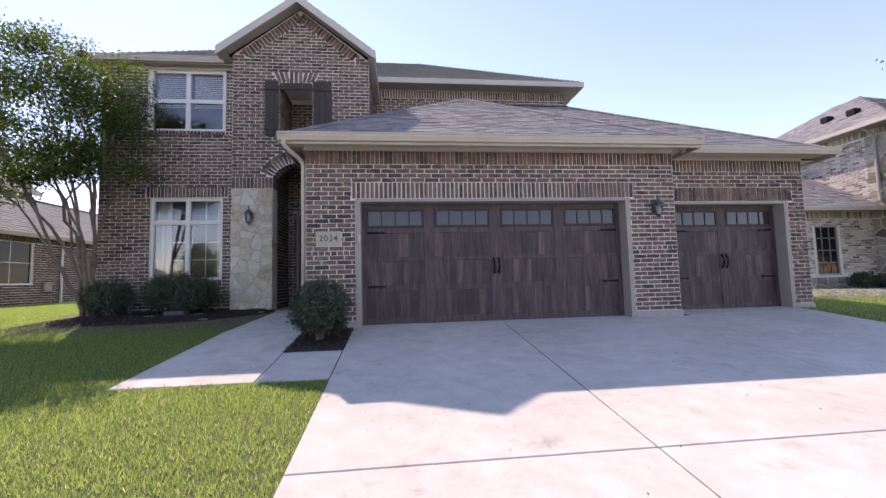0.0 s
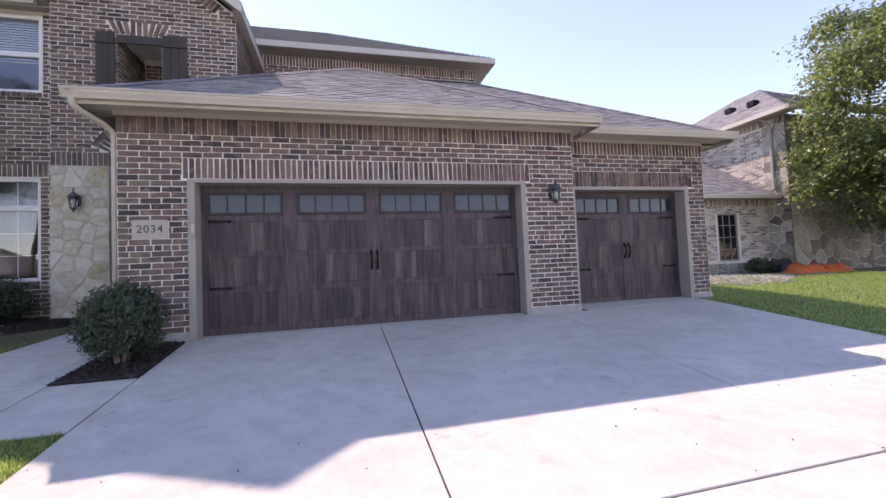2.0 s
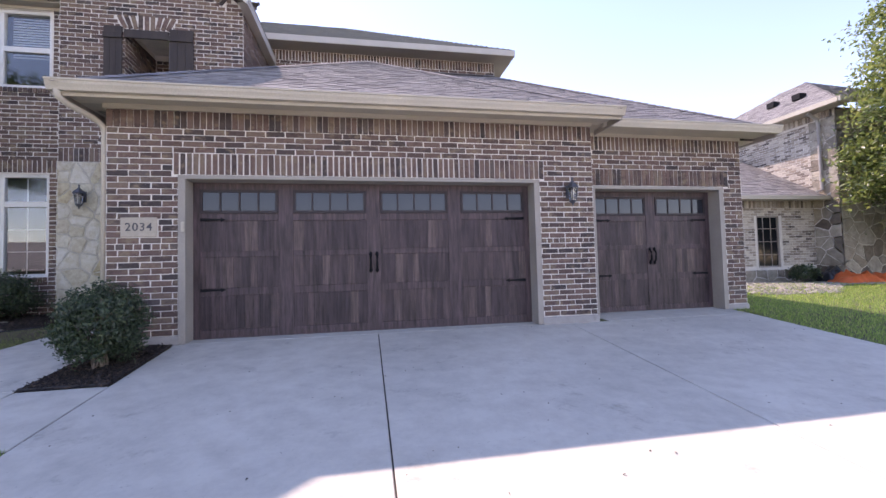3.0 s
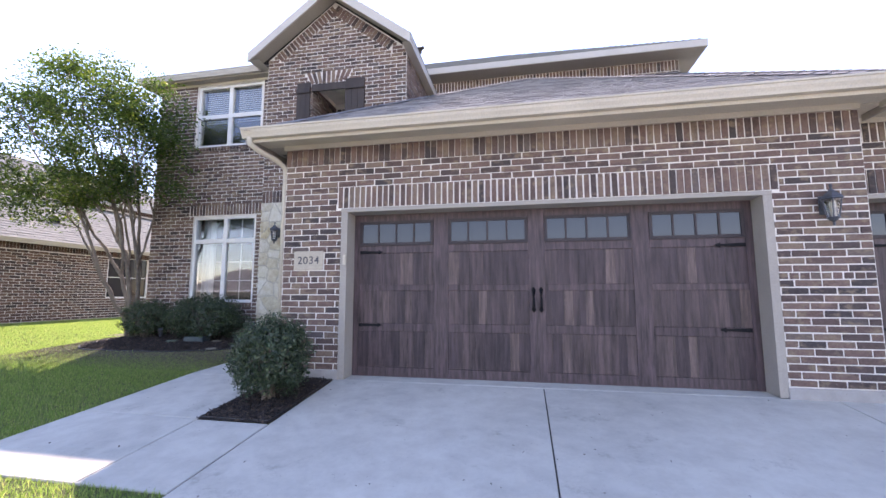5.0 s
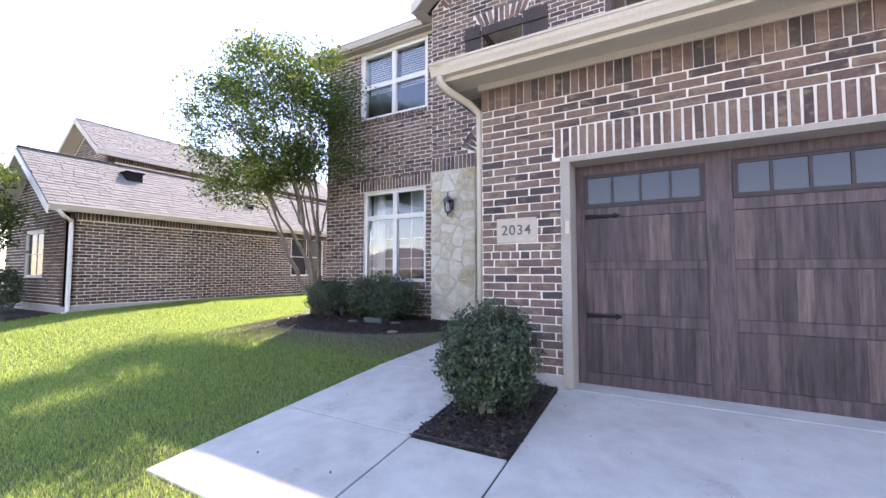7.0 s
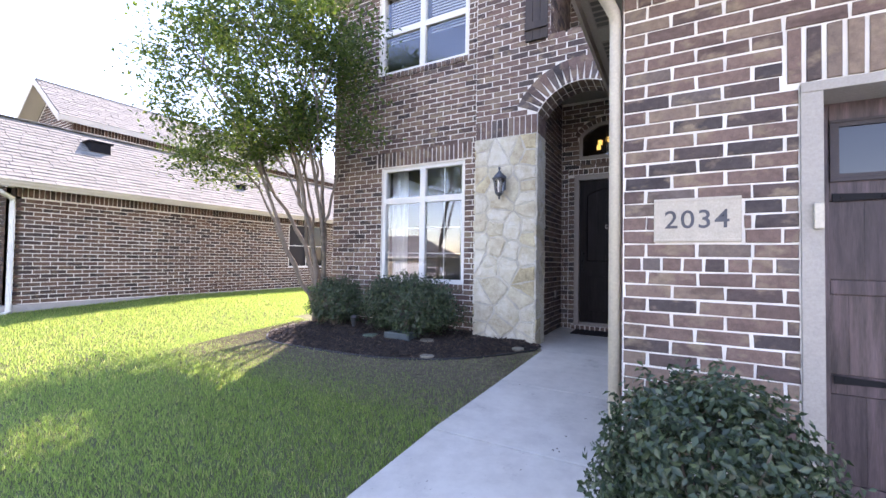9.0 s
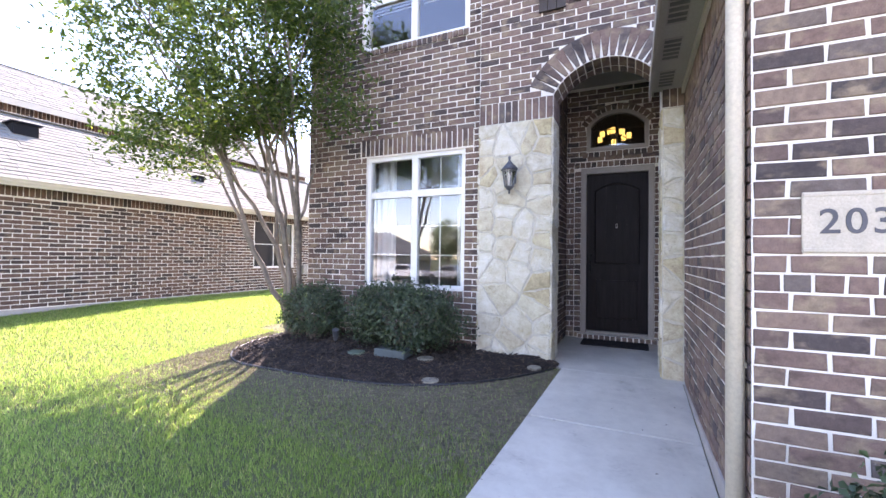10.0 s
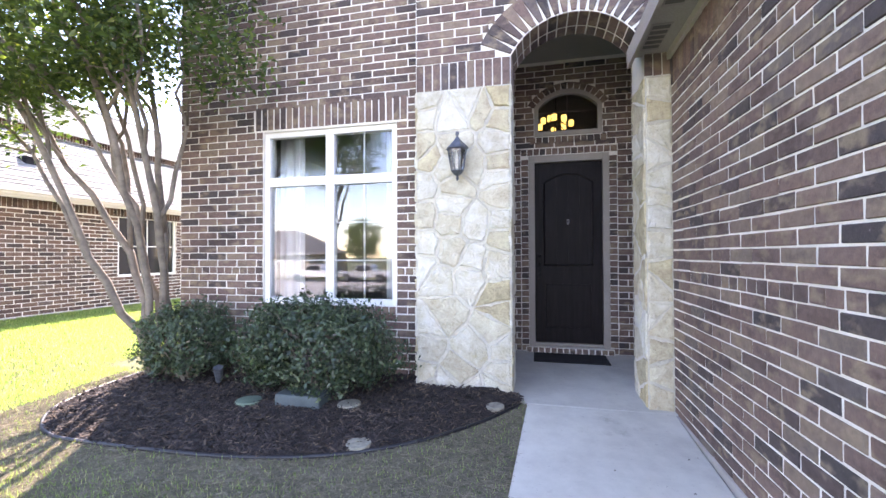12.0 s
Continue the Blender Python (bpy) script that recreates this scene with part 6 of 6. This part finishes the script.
slope(nr, (14.0, 4.55, 2.8), (17.6, 4.55, 2.8), (17.6, 7.8, 4.86), (16.4, 7.8, 4.86), (15, 5, 3), SHINGLE, 0)
box("wing_gutter", TRIM, 13.95, 17.6, 4.45, 4.56, 2.7, 2.82, nr)
box("wing_soffit", SOFFIT, 14.0, 17.6, 4.56, 5.0, 2.75, 2.77, nr)
w6 = strip_wall("side_wall", F_RB, [(0, 7.8, -0.2, -0.2, 5.55, 5.55)], 0.2, MORTAR, nr, kind="")
lay(w6, bond(F_RB, 0, 7.8, 2.6, 5.3, lambda u, z: True) + soldiers(F_RB, 0, 7.8, 5.3, 5.53), BRICK_PALE, "brick", (17.6, 5, 4))
hs = (2.7, 3.5, 2.0, 3.2)
w7 = strip_wall("stone_front", F_RS, cut_wall(F_RS, 0, 6.5, -0.2, 5.55, [hs]), 0.25, STONE_JOINT, nr, kind="")
stones(w7, F_RS, 0, 2.6, -0.1, 5.5, 0.42, material=STONE_DARK)
stones(w7, F_RS, 2.6, 3.6, -0.1, 1.9, 0.42, material=STONE_DARK)
stones(w7, F_RS, 2.6, 3.6, 3.3, 5.5, 0.42, material=STONE_DARK)
stones(w7, F_RS, 3.6, 5.0, -0.1, 5.5, 0.42, material=STONE_DARK)
stones(w7, Face((17.6, 5.0), (0, -1), (-1, 0)), 0, 0.8, 0.0, 5.3, 0.4, material=STONE_DARK)
plain_window(nr, F_RS, *hs, 3, 4, TAUPE)
slope(nr, (17.2, 3.8, 5.66), (24.5, 3.8, 5.66), (20.9, 7.45, 7.95), (20.85, 7.45, 7.95), (18, 4, 6), SHINGLE)
slope(nr, (17.2, 12.2, 5.66), (17.2, 3.8, 5.66), (20.85, 7.45, 7.95), (20.85, 8.5, 7.95), (18, 4, 6), SHINGLE)
box("gutter", TRIM, 17.08, 17.22, 3.75, 12.2, 5.53, 5.67, nr)
box("gutter", TRIM, 17.1, 24.5, 3.68, 3.8, 5.53, 5.67, nr)
box("soffit", SOFFIT, 17.22, 17.6, 3.8, 12, 5.52, 5.54, nr)
bm = bmesh.new()
tube(bm, [(17.2, 4.7, 5.5), (17.5, 4.65, 5.3), (17.54, 4.65, 5.1), (17.54, 4.65, 3.05), (17.35, 4.65, 2.98)], 0.05, 8)
part("downspout", bm, KERB_CONCRETE, nr, "grey metal downspout")
for x, y in ((18.6, 6.0), (18.9, 7.2)):
    box("roof_vent", BLACK, x - 0.15, x + 0.15, y - 0.15, y + 0.15, 5.66 + (x - 17.2) * 0.62, 5.66 + (x - 17.2) * 0.62 + 0.22, nr, bevel=0.02)
box("back_block", KERB_CONCRETE, 17.9, 24.0, 4.5, 12.0, -0.2, 5.5, nr, bevel=0)
shrub((-12.4, -0.75), 0.75, 0.5, 1.15, 4500, "dark green bush before the neighbouring house", 18, 0.06)
shrub((15.9, 4.05), 0.4, 0.35, 0.5, 1500, "small pale green bush by the pale brick house", 15, 0.07)


def heap(name, material, x0, x1, y, h, label, category, seed):
    """A low crumpled sheet lying on the ground."""
    nx, ny = 26, 14
    verts, faces = [], []
    for j in range(ny + 1):
        for i in range(nx + 1):
            u, v = i / nx, j / ny
            x, yy = x0 + (x1 - x0) * u, y - 0.45 + 0.9 * v
            e = min(1, 6 * u, 6 * (1 - u), 5 * v, 5 * (1 - v))
            verts.append((x, yy, ground(x, yy) - 0.03 + e * h * (0.55 + 0.6 * noise.noise(Vector((x * 3, yy * 3, seed))) + 0.3 * noise.noise(Vector((x * 9, yy * 9, seed))))))
    faces = [(j * (nx + 1) + i, j * (nx + 1) + i + 1, (j + 1) * (nx + 1) + i + 1, (j + 1) * (nx + 1) + i) for j in range(ny) for i in range(nx)]
    tagged(put(name, mesh_from(name, verts, faces, material, True)), label, category)


heap("tarpaulin", plain("orange_sheet", (0.62, 0.12, 0.03), 0.5, vary=0.15), 15.9, 18.3, 3.3, 0.42, "crumpled orange tarpaulin heaped on the flower bed", "tarpaulin", 2)
heap("rubbish_bag", plain("black_sheet", (0.02, 0.02, 0.022), 0.4), 16.2, 17.1, 3.85, 0.6, "black plastic bag lying behind the tarpaulin", "bag", 5)
gravel_rows = []
for i in range(2600):
    x, y = random.uniform(11.6, 16.8), random.uniform(1.6, 4.9)
    if y < 1.7 + 0.5 * math.sin(x * 1.3) + 0.25 * (x - 11.6) * 0.5:
        continue
    s = random.uniform(0.03, 0.09)
    nn = Vector((random.gauss(0, 0.3), random.gauss(0, 0.3), 1)).normalized()
    u = nn.cross(Vector((random.random(), random.random(), 0.1))).normalized()
    gravel_rows.append((Vector((x, y, ground(x, y) + 0.025)), u, nn.cross(u), nn, s, s * random.uniform(0.6, 1)))
gp = thing("gravel_bed", "pale loose gravel along the neighbouring house", "gravel", kind="stuff")
lay(gp, gravel_rows, pieces("gravel", [(0, (0.2, 0.185, 0.16)), (1, (0.36, 0.33, 0.29))]), "pebble", (12, 2, 0), 0.04, 0, "pebble_field")


# ---- across the street ----
STUCCO = plain("tan_siding", (0.42, 0.36, 0.29), 0.9, scale=1, vary=0.08)


def far_house(x0, x1, y, h, label, rise):
    th = thing("street_house", label, "house", group="houses across the street")
    z = -1.33
    strip_wall("wall", Face((x1, y), (-1, 0), (0, 1)), cut_wall(None, 0, x1 - x0, z, z + h, [(1.0, 5.6, z, z + 2.2), (7.0, 8.6, z + 0.9, z + 2.3)]), 0.2, STUCCO, th, kind="")
    F = Face((x1, y), (-1, 0), (0, 1))
    plain_window(th, F, 7.0, 8.6, z + 0.9, z + 2.3, 2, 3, WHITE)
    d = boxes("garage_door", WHITE, [(x1 - 5.55, x1 - 1.05, y - 0.12, y - 0.06, z + 0.02 + k * 0.54, z + 0.54 + k * 0.54) for k in range(4)], th, "white panelled garage door", 0.02)
    box("body", STUCCO, x0, x1, y - 10, y - 0.25, z, z + h, th, bevel=0)
    mx, ym = (x0 + x1) / 2, y - 5
    slope(th, (x1 + 0.4, y + 0.4, z + h), (x0 - 0.4, y + 0.4, z + h), (x0 + 4.5, ym, z + h + rise), (x1 - 4.5, ym, z + h + rise), (mx, y, 3), SHINGLE, 0, 0.3)
    slope(th, (x1 + 0.4, y - 10.4, z + h), (x1 + 0.4, y + 0.4, z + h), (x1 - 4.5, ym, z + h + rise), (x1 - 4.5, ym - 0.01, z + h + rise), (mx, y, 3), SHINGLE, 0, 0.3)
    slope(th, (x0 - 0.4, y + 0.4, z + h), (x0 - 0.4, y - 10.4, z + h), (x0 + 4.5, ym - 0.01, z + h + rise), (x0 + 4.5, ym, z + h + rise), (mx, y, 3), SHINGLE, 0, 0.3)
    box("eave", WHITE, x0 - 0.4, x1 + 0.4, y + 0.36, y + 0.44, z + h - 0.14, z + h + 0.04, th)


far_house(-43, -28.5, -38, 3.0, "tan single-storey house with grey hip roof across the street", 3.2)
far_house(-24, -9, -55, 3.0, "tan house with white garage door across the street", 3.0)
far_house(12, 26, -52, 5.6, "tall tan house across the street", 3.0)


def pickup(x, y, turn, paint, label):
    """A parked pickup truck: body sides with arches, cab, glass, wheels, bumpers."""
    th = thing("pickup_truck", label, "pickup truck", group="parked trucks")
    m = pose(x, y, -1.33, 0, 0, turn)
    def place(ob):
        ob.matrix_world = m @ ob.matrix_world
        return ob
    def hull(name, prof, w, material, bev=0.04, parent=th):
        bm = bmesh.new()
        a = [bm.verts.new((px, -w, pz)) for px, pz in prof]
        b = [bm.verts.new((px, w, pz)) for px, pz in prof]
        bm.faces.new(a)
        bm.faces.new(b[::-1])
        for k in range(len(prof)):
            j = (k + 1) % len(prof)
            bm.faces.new((a[j], a[k], b[k], b[j]))
        bmesh.ops.bevel(bm, geom=list(bm.edges), offset=bev, segments=2, affect="EDGES")
        return place(part(name, bm, material, parent))
    hull("body", [(-2.9, 0.55), (-2.35, 0.55), (-2.2, 0.9), (-1.6, 0.9), (-1.45, 0.5), (1.3, 0.5), (1.45, 0.9), (2.1, 0.9), (2.25, 0.55), (2.75, 0.55), (2.8, 1.0), (1.2, 1.18), (-2.9, 1.15)], 0.95, paint)
    hull("cab", [(-1.1, 1.12), (1.25, 1.12), (0.55, 1.8), (-0.85, 1.82)], 0.8, paint)
    hull("side_glass", [(-0.9, 1.2), (0.95, 1.2), (0.45, 1.7), (-0.75, 1.72)], 0.815, DARKPANE, 0.01)
    hull("windscreen", [(0.98, 1.22), (1.2, 1.2), (0.62, 1.73), (0.5, 1.73)], 0.7, DARKPANE, 0.01)
    tyre = plain("tyre_rubber", (0.02, 0.02, 0.02), 0.9) if "tyre_rubber" not in bpy.data.materials else bpy.data.materials["tyre_rubber"]
    for wx in (-1.9, 1.78):
        for wy in (-0.88, 0.88):
            bm = bmesh.new()
            turned(bm, [(0.3, -0.12), (0.38, -0.1), (0.39, 0.0), (0.38, 0.1), (0.3, 0.12)], (0, 0, 0), 20)
            wh = part("wheel", bm, tyre, th)
            wh.matrix_world = pose(wx, wy, 0.39, 90)
            place(wh)
            bm = bmesh.new()
            turned(bm, [(0.24, -0.13), (0.22, -0.135), (0.05, -0.12), (0.05, 0.12), (0.22, 0.135), (0.24, 0.13)], (0, 0, 0), 16)
            rm = part("rim", bm, IRON, th)
            rm.matrix_world = pose(wx, wy, 0.39, 90)
            place(rm)
    for bx in (-2.95, 2.82):
        place(box("bumper", IRON, bx - 0.08, bx + 0.08, -0.9, 0.9, 0.5, 0.72, th, bevel=0.03))
    return th


CARWHITE = plain("white_car_paint", (0.72, 0.72, 0.72), 0.25, vary=0.03, relief=0.0)
CARGREY = plain("silver_car_paint", (0.42, 0.43, 0.45), 0.25, 0.3, vary=0.03, relief=0.0)
pickup(-24.5, -33.0, 180, CARWHITE, "white pickup truck parked along the far kerb")
pickup(-18.8, -33.1, 180, CARGREY, "silver pickup truck parked along the far kerb")


# ---- grass ----
def on_walk(x, y):
    return (-2.5 < y < 2.6 and -1.335 + 0.055 * y < x < 0.1) or (0 <= x < 0.8 and -2.5 < y < 0.0) or (0.79 < x < 9.61 and y < 0.7)


def lawn_free(x, y):
    if on_walk(x, y) or in_bed(x, y):
        return False
    if x > -5.25 and x < 10.1 and y > 2.6:
        return False
    if x < -10.45 and y > -0.12:
        return False
    return y > -12.4


def blades(name, x0, x1, y0, y1, density, tall, wide, seed, label, thin=None):
    rng = np.random.default_rng(seed)
    n = int((x1 - x0) * (y1 - y0) * density)
    xs, ys = rng.uniform(x0, x1, n), rng.uniform(y0, y1, n)
    keep = np.array([lawn_free(a, b) and (thin is None or rng.random() < thin(a, b)) for a, b in zip(xs.tolist(), ys.tolist())])
    xs, ys = xs[keep], ys[keep]
    n = len(xs)
    zs = np.array([ground(a, b) for a, b in zip(xs.tolist(), ys.tolist())]) - 0.004
    a = rng.uniform(0, math.tau, n)
    h, lean = rng.uniform(0.55, 1.25, n) * tall, rng.uniform(0.05, 0.7, n)
    ca, sa = np.cos(a), np.sin(a)
    b = rng.uniform(0, math.tau, n)
    v = np.empty((n, 3, 3))
    v[:, 0] = np.stack([xs - ca * wide / 2, ys - sa * wide / 2, zs], 1)
    v[:, 1] = np.stack([xs + ca * wide / 2, ys + sa * wide / 2, zs], 1)
    v[:, 2] = np.stack([xs + np.cos(b) * h * lean, ys + np.sin(b) * h * lean, zs + h], 1)
    me = bpy.data.meshes.new(name)
    me.vertices.add(3 * n)
    me.vertices.foreach_set("co", v.ravel())
    me.loops.add(3 * n)
    me.loops.foreach_set("vertex_index", np.arange(3 * n))
    me.polygons.add(n)
    me.polygons.foreach_set("loop_start", np.arange(0, 3 * n, 3))
    me.polygons.foreach_set("loop_total", np.full(n, 3))
    me.materials.append(BLADE)
    me.update(calc_edges=True)
    tagged(put(name, me), label, "grass", kind="stuff")


def thinning(x, y):
    """Worn turf along the bed."""
    if -5.6 < x < -1.0 and y > 0.2:
        return max(0.12, 0.75 - 0.6 * y)
    return 0.75 + 0.25 * noise.noise(Vector((x * 1.5, y * 1.5, 0)))


blades("grass", -6.0, 0.8, -6.2, 2.6, 6500, 0.042, 0.007, 1, "mown green lawn grass beside the path", thinning)
blades("grass_side", -10.6, -6.0, -6.2, 9.0, 2600, 0.045, 0.01, 2, "mown green lawn grass between the houses")
blades("grass_front", -14.0, 0.8, -12.3, -6.2, 1500, 0.045, 0.012, 3, "mown green lawn grass towards the street")
blades("grass_right", 9.6, 18.0, -8.0, 4.1, 1100, 0.045, 0.012, 4, "mown green lawn grass beside the driveway")


# worn, dry turf along the bed
THATCH = pieces("dry_thatch", [(0.0, (0.1, 0.085, 0.055)), (0.6, (0.2, 0.175, 0.115)), (1.0, (0.32, 0.28, 0.19))], 0.95)


def thatch(count, seed):
    rng = np.random.default_rng(seed)
    verts, faces = [], []
    while count > 0:
        x, y = rng.uniform(-5.6, -1.2), rng.uniform(0.1, 2.5)
        if not lawn_free(x, y) or rng.random() > (y - 0.0) / 1.1:
            continue
        count -= 1
        a, L = rng.uniform(0, 6.28), rng.uniform(0.015, 0.05)
        c, s = math.cos(a), math.sin(a)
        z = ground(x, y) + rng.uniform(0.002, 0.014)
        k = len(verts)
        w = 0.0022
        verts += [(x - c * L - s * w, y - s * L + c * w, z), (x - c * L + s * w, y - s * L - c * w, z), (x + c * L, y + s * L, z + rng.uniform(0, 0.012)), (x, y, z + 0.004)]
        faces += [(0 + k, 1 + k, 3 + k), (1 + k, 2 + k, 3 + k), (2 + k, 0 + k, 3 + k)]
    tagged(put("dry_grass", mesh_from("dry_grass", verts, faces, THATCH)), "thin dry turf along the planting bed", "grass", kind="stuff")


thatch(42000, 9)


# fallen leaves and crumbs on the concrete
def litter(count, seed):
    rng = np.random.default_rng(seed)
    pts = []
    while len(pts) < count:
        x, y = rng.uniform(-1.2, 9.4), rng.uniform(-6.5, 2.2)
        if on_walk(x, y) and not in_small_bed(x, y) and not (x > -0.05 and y > -0.02):
            pts.append((x, y, ground(0, y) + 0.018))
    me = leaf_mesh("leaf_litter", pts, np.tile([0, 0, 1.0], (count, 1)) + rng.normal(size=(count, 3)) * 0.2, 0.022, 0.012, MULCH, 0.2, seed)
    tagged(put("leaf_litter", me), "scattered dry leaf crumbs on the concrete", "leaf litter", kind="stuff")


litter(170, 14)
